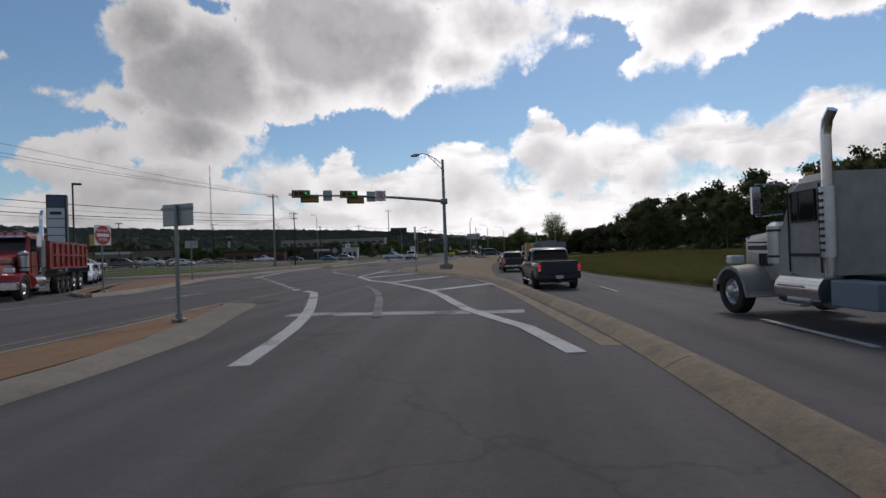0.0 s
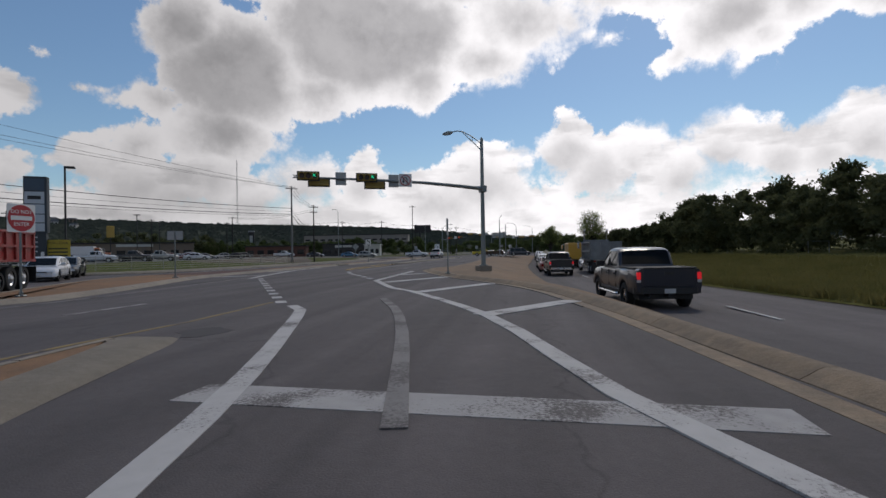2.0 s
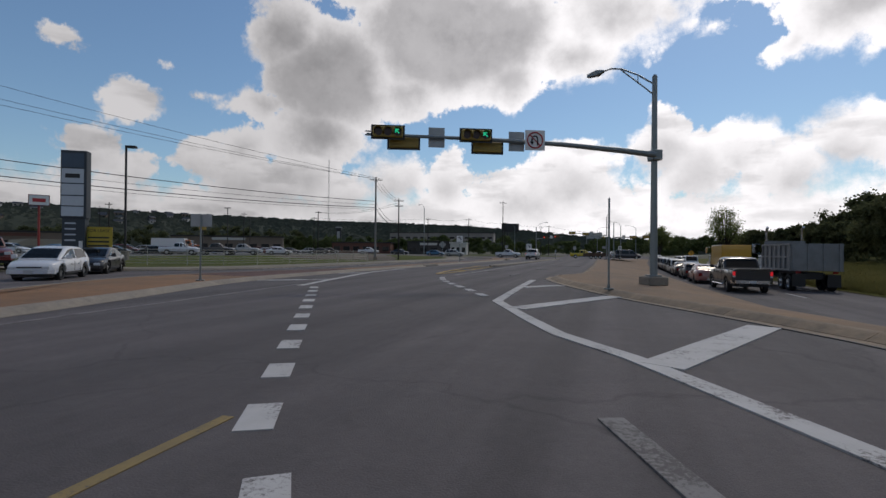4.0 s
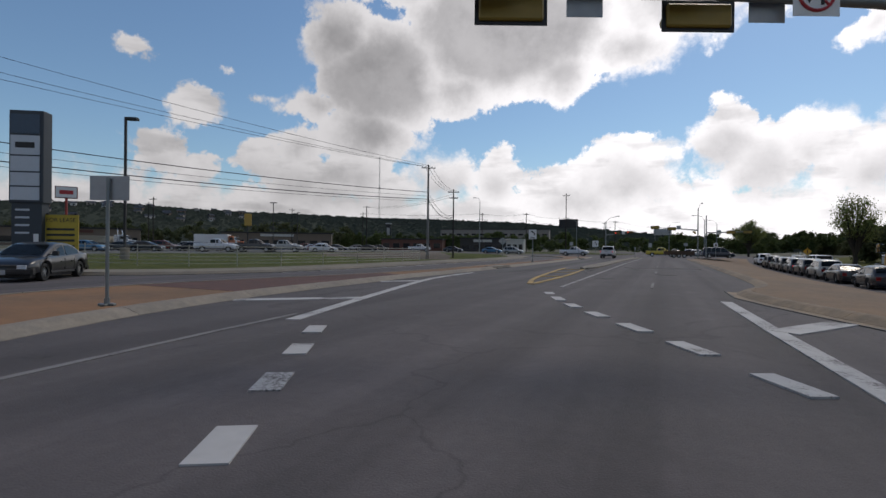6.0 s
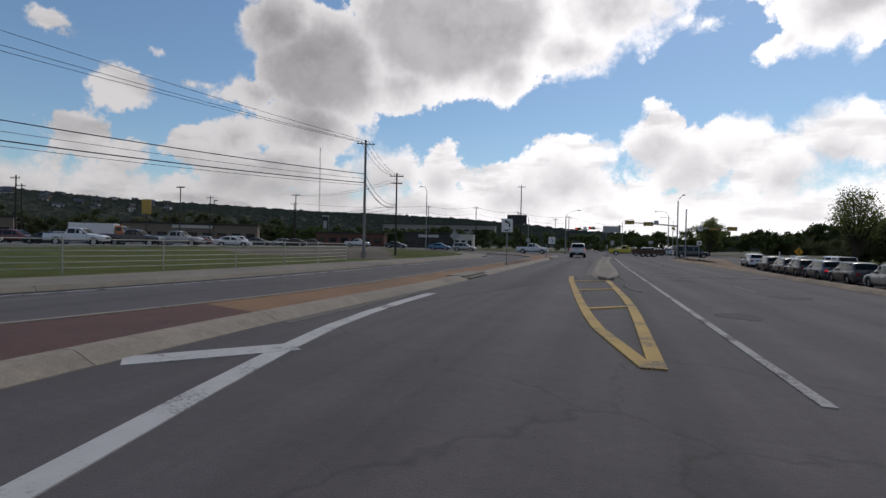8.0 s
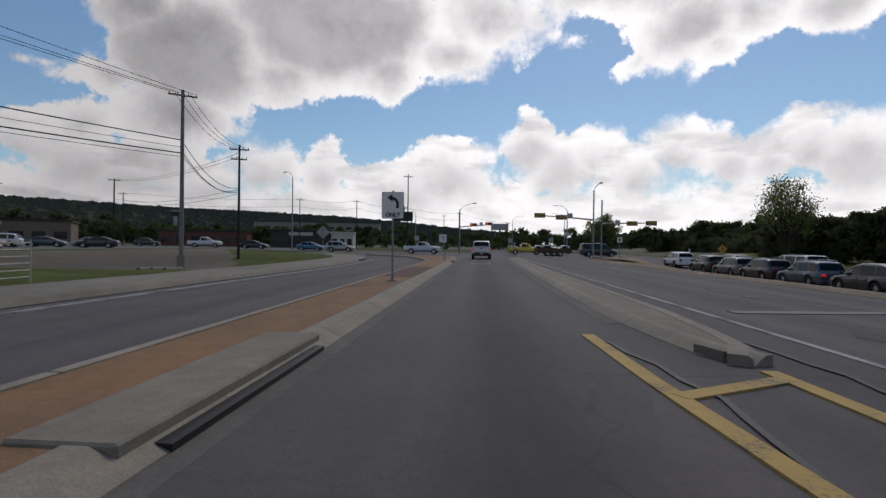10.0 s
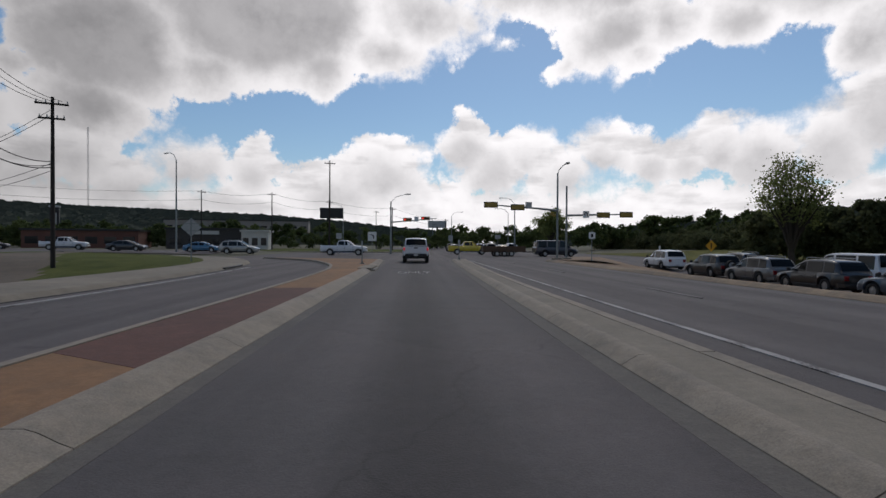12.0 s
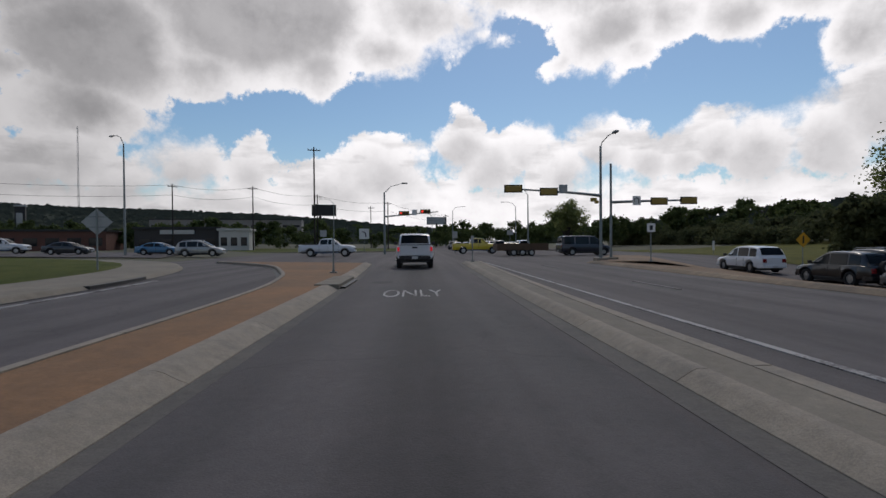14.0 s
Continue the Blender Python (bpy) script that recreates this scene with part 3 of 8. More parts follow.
def kerb_stones(parent, line, width, z, length=3.0, side=1, material=None, low=False):
    """Cast kerb lengths with open joints, bevelled on the road side."""
    line = smooth_line(line, 0.75)
    inner = offset_line(line, side * width)
    run, start = 0.0, 0
    for i in range(1, len(line)):
        run += (Vector(line[i]) - Vector(line[i - 1])).length
        if run >= length or i == len(line) - 1:
            bm = bmesh.new()
            seg_o, seg_i = line[start:i + 1], inner[start:i + 1]
            cut = 0.03 if not low else 0.012
            n = len(seg_o)
            rings = []
            for k in range(n):
                o, q = Vector(seg_o[k]), Vector(seg_i[k])
                if k == 0:
                    o += (Vector(seg_o[1]) - o).normalized() * cut
                    q += (Vector(seg_i[1]) - q).normalized() * cut
                d = (q - o)
                top0, top1 = o + d * 0.22, o + d * 0.1
                if low:
                    jz = 0.005 * noise.noise(Vector((o.x * 1.7, o.y * 1.7, 3.3)))
                    jd = 0.03 * noise.noise(Vector((o.x * 2.3, o.y * 2.3, 9.1)))
                    prof = ((0.0, -0.04), (0.03 + jd, 0.012), (0.22 + jd, 0.05), (0.48 + jd, 0.8 * z + jz), (0.66, z + jz), (1.0, z + jz * 0.3), (1.0, -0.04))
                    rings.append([(o.x + d.x * f, o.y + d.y * f, h) for f, h in prof])
                    continue
                rings.append([(o.x, o.y, -0.04), (top1.x - d.x * 0.06, top1.y - d.y * 0.06, z * 0.75), (top0.x, top0.y, z), (q.x, q.y, z), (q.x, q.y, -0.04)])
            loft(bm, rings)
            part("kerb_stone", bm, material or CONCRETE, parent, smooth=low)
            run, start = 0.0, i


def gutter(line, d0, d1, name, label, material=None):
    bm = bmesh.new()
    strip(bm, smooth_line(line, 2.0), d0, d1, -0.05, 0.006)
    structure(name, bm, material or CONCRETE, label)


def build_medians():
    ml_, mr_ = offset_line(smooth_line(MED_L), -0.36), smooth_line(MED_R)
    left_x, right_x = [(p[1], p[0]) for p in ml_], [(p[1], p[0]) for p in mr_]
    bm = bmesh.new()
    rows, y = [], -40.0
    while y <= 111.0:
        xl, xr = lerp_table(left_x, y), lerp_table(right_x, y)
        zr = main_road_z(y) + 0.12
        row = []
        for k in range(9):
            f = k / 8
            g = max(0.0, (f - 0.3) / 0.7)
            flat = min(1.0, max(0.0, (y - 44) / 18))
            g = g * g * (3 - 2 * g) * (1 - flat) + max(0.0, (f - 0.06) / 0.94) * flat
            row.append(bm.verts.new((xl + (xr - xl) * f, y, 0.13 + (zr - 0.13) * g + 0.012 * noise.noise(Vector((xl + (xr - xl) * f, y, 5))))))
        row.append(bm.verts.new((xr + 0.02, y, main_road_z(y) - 0.1)))
        rows.append(row)
        y += 0.9
    for a, b in zip(rows, rows[1:]):
        for i in range(9):
            bm.faces.new((a[i], a[i + 1], b[i + 1], b[i]))
    mr = structure("median", bm, MEDIAN_TAN, "tan paved raised median sloping to the main lanes", smooth=True)
    kerb_stones(mr, MED_L[1:], 0.42, 0.135, side=-1, material=KERB_TAN, low=True)
    # tip of the median at the crossing
    bm = bmesh.new()
    rows, y = [], 110.6
    tip = [(110.6, 1.3), (124.0, 2.6), (126.0, 2.7)]
    while y <= 124.6:
        xl, xr = -7.35 + max(0.0, y - 111) * 0.485, lerp_table(tip, y)
        zr = main_road_z(y) + 0.05
        row = []
        for k in range(9):
            f = k / 8
            g = max(0.0, (f - 0.45) / 0.55)
            row.append(bm.verts.new((xl + (xr - xl) * f, y, (0.1 + (zr - 0.1) * g * g * (3 - 2 * g)) if k else 0.0)))
        rows.append(row)
        y += 1.0
    for a, b in zip(rows, rows[1:]):
        for i in range(8):
            bm.faces.new((a[i], a[i + 1], b[i + 1], b[i]))
    structure("median_tip", bm, MEDIAN_TAN, "tan paved tip of the median at the crossing", smooth=True)
    ml = island("median_left", ISLAND_L, ISLAND_FAR, "tan and dark red paved median strip with pale kerb", TAN, 0.12, 0.46)
    kerb_stones(ml, ISLAND_L, 0.5, 0.15, side=1, low=True)
    kerb_stones(ml, ISLAND_FAR, 0.18, 0.15, side=-1)
    for y0, y1 in ((35.5, 47.0), (73.0, 83.2)):
        pts_n = [p for p in smooth_line(offset_line(smooth_line(ISLAND_L), 0.42), 1.0) if y0 <= p[1] <= y1]
        pts_f = [p for p in smooth_line(offset_line(smooth_line(ISLAND_FAR), -0.18), 1.0) if y0 <= p[1] <= y1]
        bm = bmesh.new()
        slab(bm, pts_n + pts_f[::-1], 0.1, 0.134)
        part("red_paving_panel", bm, REDPAVE, ml, "dark red textured paving panel")
    # concrete median to the right of the turning lane
    near = [(-15.5, 60.8), (-15.85, 61.5), (-16.1, 64), (-16.15, 68), (-15.9, 85), (-15.6, 100), (-15.2, 113)]
    far = [(-15.5, 60.8), (-15.15, 61.5), (-14.9, 64), (-14.8, 68), (-14.8, 85), (-14.5, 98), (-13.9, 113)]
    n_x, f_x = [(p[1], p[0]) for p in smooth_line(near)], [(p[1], p[0]) for p in smooth_line(far)]
    bm = bmesh.new()
    rows, y = [], 61.5
    while y <= 113.0:
        xl, xr = lerp_table(n_x, y) + 0.31, lerp_table(f_x, y) - 0.2
        rows.append([bm.verts.new((xl + (xr - xl) * k / 4, y, 0.128 + 0.006 * noise.noise(Vector((k, y, 2))))) for k in range(5)])
        y += 1.0
    for a, b in zip(rows, rows[1:]):
        for i in range(4):
            bm.faces.new((a[i], a[i + 1], b[i + 1], b[i]))
    slab(bm, [(-15.85, 61.6), (-15.15, 61.6), (-15.3, 61.1), (-15.7, 61.1)], -0.05, 0.126)
    mc = structure("median_concrete", bm, WALKWAY, "pale cast concrete median beside the turning lane")
    kerb_stones(mc, near, 0.34, 0.133, side=-1, low=True)
    kerb_stones(mc, far, 0.28, 0.136, side=1)
    gutter(ISLAND_L[8:], 0.0, -0.22, "gutter_left", "grey worn concrete gutter along the kerb", GUTTER)
    gutter(near[2:], 0.0, 0.3, "gutter_right", "grey worn concrete gutter along the kerb", GUTTER)
    gutter(MED_L[2:12], 0.0, 0.3, "gutter_median", "dusty concrete gutter along the median kerb", KERB_TAN)
    for x, y in ((-20.86, 59.5), (-20.72, 96.5)):
        bm = box(bmesh.new(), x - 0.05, x + 0.16, y - 1.6, y + 1.6, -0.03, 0.06)
        structure("storm_inlet", bm, BLACK, "dark kerb opening of a storm drain")
        bm = box(bmesh.new(), x - 0.75, x + 0.0, y - 1.9, y + 1.9, 0.02, 0.168, 0.02)
        structure("inlet_cover", bm, WALKWAY, "pale concrete slab over a storm drain")
    bm = bmesh.new()
    slab(bm, [(-28.85, 95.5), (-29.1, 97.5), (-29.5, 99.9), (-29.15, 100.0), (-28.75, 97.6), (-28.55, 95.6)], -0.03, 0.12)
    structure("storm_inlet", bm, BLACK, "dark kerb opening of a storm drain")
    # first island with a sign
    isl = [(-7.2, -12), (-7.2, 3), (-7.3, 7.5), (-7.45, 10), (-7.75, 12), (-7.85, 13.4), (-7.5, 12.8), (-7.0, 11.3), (-6.4, 9.5), (-6.0, 8.2), (-5.7, 6.8), (-5.5, 3), (-5.8, -12)]
    bm = bmesh.new()
    slab(bm, isl, -0.05, 0.1)
    mi = structure("median_start", bm, TAN, "tan paved nose of a raised median")
    kerb_stones(mi, [(-7.35, -12), (-7.35, 3), (-7.45, 7.5), (-7.6, 10), (-7.9, 12), (-8.0, 13.6)], 0.16, 0.112, side=-1)
    # worn concrete apron sloping down to the lane
    outer = smooth_line([(-7.95, 14.2), (-7.2, 14.2), (-6.75, 13), (-6.0, 10.6), (-5.4, 8.8), (-5.1, 7.4), (-4.9, 3), (-5.2, -12)], 0.6)
    inner_e = smooth_line([(-7.95, 13.5), (-7.7, 13.3), (-7.45, 12.7), (-6.95, 11.2), (-6.35, 9.4), (-5.95, 8.1), (-5.65, 6.7), (-5.45, 3), (-5.75, -12)], 0.6)
    bm = bmesh.new()
    n = min(len(outer), len(inner_e))
    rows = []
    for k in range(n):
        o = Vector(outer[int(k * (len(outer) - 1) / (n - 1))])
        q = Vector(inner_e[int(k * (len(inner_e) - 1) / (n - 1))])
        rows.append([bm.verts.new((*o.lerp(q, f), h + 0.008 * noise.noise(Vector((o.x * 2, o.y * 2, f * 3))))) for f, h in ((0, 0.004), (0.12, 0.05), (0.5, 0.085), (1, 0.112))])
    for a, b in zip(rows, rows[1:]):
        for k in range(3):
            bm.faces.new((a[k], a[k + 1], b[k + 1], b[k]))
    part("apron", bm, WALKWAY, mi, "worn pale concrete apron at the median nose", smooth=True)
    # left verge: pavement and grass
    lk = smooth_line(LEFT_KERB)
    bm = bmesh.new()
    inner = offset_line(lk, 3.2)
    strip(bm, lk, 0.28, 3.2, -0.05, 0.14)
    pv = structure("pavement", bm, WALKWAY, "pale concrete pavement along the road edge")
    kerb_stones(pv, LEFT_KERB[2:14], 0.32, 0.142, side=1, material=WALKWAY, low=True)
    bm = bmesh.new()
    edge = [p for p in inner if p[0] > -60]
    gv = []
    cols = 44
    for p in edge:
        row = []
        for k in range(cols + 1):
            f = k / cols
            x, y = p[0] + (-61 - p[0]) * f, p[1] + (82 - p[1]) * f * 0.25
            row.append((x, y, height(x, y) + 0.13 + 0.05 * noise.noise(Vector((x * 0.2, y * 0.2, 0))) + 0.02 * noise.noise(Vector((x, y, 4)))))
        gv.append(row)
    bare = mat("bare_earth", (0.12, 0.092, 0.066), 0.95, var=0.55, scale=0.8, bump=0.8, bump_scale=9, color2=(0.062, 0.052, 0.038), big=0.25, grain=0.25)
    bd = bmesh.new()
    for a, b in zip(gv, gv[1:]):
        for i in range(cols):
            q = (a[i], a[i + 1], b[i + 1], b[i])
            cx, cy = sum(v[0] for v in q) / 4, sum(v[1] for v in q) / 4
            ragged = 2.2 * noise.noise(Vector((cx * 0.4, cy * 0.4, 8))) + 0.8 * noise.noise(Vector((cx * 1.3, cy * 1.3, 8)))
            upper = 81.5 + (-31 - cx) * 1.75
            lower = 76.5 + (-31 - cx) * 0.3
            target = bd if lower < cy + ragged < upper and cx > -58 else bm
            target.faces.new([target.verts.new(v) for v in q])
    for g in (bm, bd):
        bmesh.ops.remove_doubles(g, verts=g.verts, dist=0.001)
    structure("grass_verge", bm, GRASS, "mown green grass verge behind the pavement", smooth=True)
    structure("ditch", bd, bare, "bare earth drainage ditch behind the pavement", smooth=True)
    for k in range(3):
        x, y = -42.4 + 0.75 * k, 88.3 + 0.35 * k
        T = thing("culvert_pipe", pose(x, y, height(x, y) + 0.3, 0, 0, 62), "grey concrete culvert pipe end set in the bare ditch", "pipe", "culvert pipes")
        bm = bmesh.new()
        n = 16
        rings = [[(px, r * math.cos(2 * math.pi * j / n), r * math.sin(2 * math.pi * j / n)) for j in range(n)] for px, r in ((0.9, 0.29), (-0.35, 0.29), (-0.37, 0.26), (-0.35, 0.22), (0.8, 0.22))]
        vs = [[bm.verts.new(p) for p in ring] for ring in rings]
        for a, b in zip(vs, vs[1:]):
            for j in range(n):
                bm.faces.new((a[j], b[j], b[(j + 1) % n], a[(j + 1) % n]))
        bm.faces.new(vs[-1])
        part("pipe", bm, WALKWAY, T, smooth=True)
    # right verge
    bm = bmesh.new()
    g2 = []
    for x, y in smooth_line([(p[0] + 7.6, p[1]) for p in MED_R] + [(9.5, 122), (10.0, 150)], 4):
        zr = main_road_z(y)
        row = []
        for d in (0, 0.5, 3, 7, 12, 20, 32, 60):
            f = min(1.0, d / 20)
            row.append(bm.verts.new((x + d, y, (zr + (0.03 if d == 0 else 0.1)) * (1 - f) + f * height(x + d, y) + 0.05 * noise.noise(Vector((x + d, y, 3)) * 0.3))))
        g2.append(row)
    for a, b in zip(g2, g2[1:]):
        for i in range(7):
            bm.faces.new((a[i], a[i + 1], b[i + 1], b[i]))
    structure("grass_field", bm, DRYGRASS, "rough dry grass field beside the road", smooth=True)
    # grass beyond the crossing
    bm = bmesh.new()
    far_edge = smooth_line([(-60, 158), (-44, 155.5), (-30, 154.5), (-23, 155.5), (-19.4, 159), (-18.6, 168), (-18.4, 200)], 3.0)
    rows = []
    for x, y in far_edge:
        rows.append([bm.verts.new((x + (-75 - x) * k / 8, y + (200 - y) * k / 8, 0.05 + 0.35 * k / 8 + 0.05 * noise.noise(Vector((x, y, k)) * 0.3))) for k in range(9)])
    for a, b in zip(rows, rows[1:]):
        for i in range(8):
            bm.faces.new((a[i], b[i], b[i + 1], a[i + 1]))
    gc = structure("grass_corner", bm, GRASS, "mown grass corner beyond the crossing", smooth=True)
    kerb_stones(gc, [(-44, 155.3), (-30, 154.3), (-22.9, 155.3), (-19.2, 158.8), (-18.4, 168)], 0.25, 0.15, side=1)
    # parking lot
    bm = bmesh.new()
    slab(bm, [(-61, 20), (-61, 131), (-150, 150), (-190, 60), (-120, 0)], -0.2, 0.45)
    structure("parking_lot", bm, LOT, "grey asphalt parking lot beyond the verge")


MARKS = [0]


def line_mark(name, pts, width, material, label, z=0.0):
    bm = bmesh.new()
    MARKS[0] += 1
    strip(bm, pts, -width / 2, width / 2, z - 0.01, z + 0.006 + 0.0009 * (MARKS[0] % 25))
    structure(name, bm, material, label)


def build_markings():
    W, Y = PAINT_W, PAINT_Y
    line_mark("stop_line", [(-4.9, 11.3), (0.6, 11.0)], 0.6, PAINT_WORD, "worn white stop line across the lane")
    line_mark("lane_edge_line", smooth_line([(-3.3, 6.0), (-3.9, 9.1), (-4.7, 12), (-5.8, 15.2), (-6.9, 18.2), (-7.6, 19.2)]), 0.28, W, "white curved lane edge line")
    for k in range(10):
        a = Vector((-8.2, 19.8)) + Vector((-0.83, 1.38)) * k
        b = a + Vector((-0.33, 0.58))
        line_mark("guide_dash", [tuple(a), tuple(b)], 0.3, W, "short white guide dash through the crossing")
    line_mark("chevron_line", smooth_line([(1.0, 6.5), (0.5, 8.7), (-0.7, 11.6), (-2.3, 17.3), (-5.3, 23.6), (-6.4, 25.2), (-8.5, 30.2)]), 0.28, W, "white line bounding the hatched area")
    line_mark("chevron_line", [(-8.5, 30.2), (-8.8, 36), (-9.0, 41)], 0.28, W, "white line bounding the hatched area")
    line_mark("hatch_bar", [(-2.4, 17.3), (-0.2, 20.3)], 0.55, W, "broad white hatch bar")
    line_mark("hatch_bar", [(-5.0, 23.2), (-2.8, 27.4)], 0.55, W, "broad white hatch bar")
    line_mark("hatch_bar", [(-7.7, 28.6), (-5.4, 33.0)], 0.55, W, "broad white hatch bar")
    line_mark("hatch_bar", [(-8.7, 35.8), (-7.4, 37.6)], 0.5, W, "broad white hatch bar")
    run = smooth_line([(-8.9, 31.0), (-10.4, 34.0), (-12.0, 37.0), (-13.0, 39.1), (-13.9, 41.7)], 0.7)
    for k in range(1, len(run) - 1, 2):
        line_mark("guide_dash", run[k:k + 2], 0.28, W, "short white guide dash through the crossing")
    line_mark("yellow_edge_line", smooth_line([(-8.6, 6), (-8.6, 13.6), (-8.4, 16), (-8.6, 20)]), 0.11, PAINT_YF, "faded yellow edge line")
    for y in (-6, 6, 17):
        line_mark("lane_dash", [(-12.3, y), (-12.3, y + 2.6)], 0.12, PAINT_WORD, "thin white lane dash")
    line_mark("edge_line", smooth_line([(-15.8, 6), (-15.75, 20), (-16.1, 24), (-16.6, 28), (-17.1, 31.5), (-17.4, 34.0)]), 0.12, PAINT_FADED, "thin white edge line")
    line_mark("edge_line", smooth_line([(-16.9, 33.2), (-18.4, 39), (-20.0, 46), (-20.3, 52)]), 0.26, W, "white line bounding the hatched area")
    line_mark("hatch_bar", [(-18.0, 37.2), (-20.5, 35.2)], 0.5, W, "broad white hatch bar")
    line_mark("hatch_bar", [(-19.6, 44.4), (-20.9, 43.0)], 0.45, W, "broad white hatch bar")
    line_mark("edge_line", [(-13.9, 44), (-13.9, 80), (-13.6, 113)], 0.13, PAINT_THIN, "thin white edge line")
    for k in range(6):
        y = 45.2 + 12.0 * k
        line_mark("lane_dash", [(-10.9, y), (-10.9, y + 3.0)], 0.1, PAINT_FADED, "thin white lane dash")
    line_mark("faded_stop_line", [(-13.2, 66.0), (-8.0, 66.6)], 0.4, PAINT_FADED, "faded white line across the lanes")
    for pts in (smooth_line([(-15.3, 44.9), (-15.85, 47.6), (-16.25, 51.5), (-16.6, 56), (-16.9, 60), (-17.0, 62.7)]), smooth_line([(-15.2, 44.9), (-15.1, 51), (-15.25, 56), (-15.45, 60.6)]),
                [(-16.1, 50.3), (-15.15, 51.2)], [(-16.5, 55.2), (-15.25, 56.2)], [(-16.85, 59.5), (-15.4, 60.3)]):
        line_mark("yellow_hatch", pts, 0.2, Y, "yellow painted hatch before the median nose")
    lk = smooth_line([p for p in LEFT_KERB if 44 < p[1] < 101])
    line_mark("edge_line", offset_line(lk, -0.72), 0.13, PAINT_THIN, "thin white edge line")
    for y in range(-40, 110, 12):
        x = lerp_table([(p[1], p[0]) for p in MED_R], y) + 3.6
        line_mark("lane_dash", [(x, y), (x - 0.08, y + 3)], 0.12, W, "thin white lane dash", main_road_z(y) + 0.012)
    line_mark("faint_arc_line", smooth_line([(-2.6, 10.5), (-3.6, 15), (-4.6, 18.5), (-5.6, 21)]), 0.22, PAINT_FADED, "old half-removed white arc line")
    tar = mat("tar_and_shade_line", (0.018, 0.018, 0.019), 0.6, var=0.3, scale=8.0)
    # kerb shadow and dirt painted together as one dark strip in the tar colour
    line_mark("tar_and_shade_line", offset_line(smooth_line(ISLAND_FAR[1:]), 0.1), 0.14, tar, "dark line of dirt and painted kerb shadow along the median edge")
    line_mark("tar_and_shade_line", offset_line(smooth_line(LEFT_KERB[2:14]), -0.06), 0.05, tar, "narrow dark line along the kerb foot")
    line_mark("tar_and_shade_line", offset_line(smooth_line(MED_L[4:12]), 0.33), 0.05, tar, "dark tar seam along the gutter")
    rng = random.Random(41)
    patch = mat("asphalt_patch", (0.052, 0.047, 0.047), 0.85, var=0.4, scale=3.0, color2=(0.035, 0.033, 0.033), grain=0.2)
    for x, y, w, h in ((-13.0, 50.5, 0.5, 0.35), (-10.3, 56.0, 0.7, 0.3), (-7.2, 14.9, 0.55, 0.3), (-12.2, 63.0, 0.5, 0.4), (-19.6, 97.2, 0.5, 0.3)):
        pts = [(x + w * math.cos(2 * math.pi * k / 11) * rng.uniform(0.6, 1.1), y + h * 2 * math.sin(2 * math.pi * k / 11) * rng.uniform(0.6, 1.1)) for k in range(11)]
        bm = bmesh.new()
        slab(bm, pts, -0.01, 0.0055)
        structure("road_patch", bm, patch, "dark mended patch in the asphalt")
    for pts in (smooth_line([(-16.9, 62.4), (-16.5, 59.5), (-16.75, 57), (-16.3, 54.6), (-16.4, 52.8)], 0.5), smooth_line([(-14.9, 63.5), (-14.7, 60.5), (-14.9, 57.6), (-14.6, 55.5)], 0.5)):
        line_mark("tar_and_shade_line", [(p[0] + 0.05 * math.sin(p[1] * 5), p[1]) for p in pts], 0.07, tar, "dark tar-sealed crack before the median nose")
    t = text_mesh("lane_word", "ONLY", 1.0, Matrix.LocRotScale((-18.5, 93.1, 0.008), Euler((0, 0, 0)), (0.62, 2.6, 1.0)), PAINT_WORD, None, 0.003)
    tagged(t, "worn white lettering on the lane surface", kind="structure")


build_ground()
build_roads()
build_main_road()
build_cross_road()
build_medians()
build_markings()


# ---- vehicles ----
def ring_body(x, w, zb, zt, crown=0.0, flare=0.0):
    """Cross-section of a body shell at x, half width w, from sill zb to top zt."""
    h = zt - zb
    half = [(0.90 * w, zb), (0.965 * w + flare, zb + h * 0.08), (w + flare * 0.8, zb + h * 0.3), (w, zb + h * 0.55), (0.985 * w, zb + h * 0.76), (0.955 * w, zt - min(0.05, h * 0.14)), (0.90 * w, zt - min(0.012, h * 0.05)),
            (0.6 * w, zt + crown * 0.7)]
    return [(x, -y, z) for y, z in half] + [(x, 0, zt + crown)] + [(x, y, z) for y, z in half[::-1]]


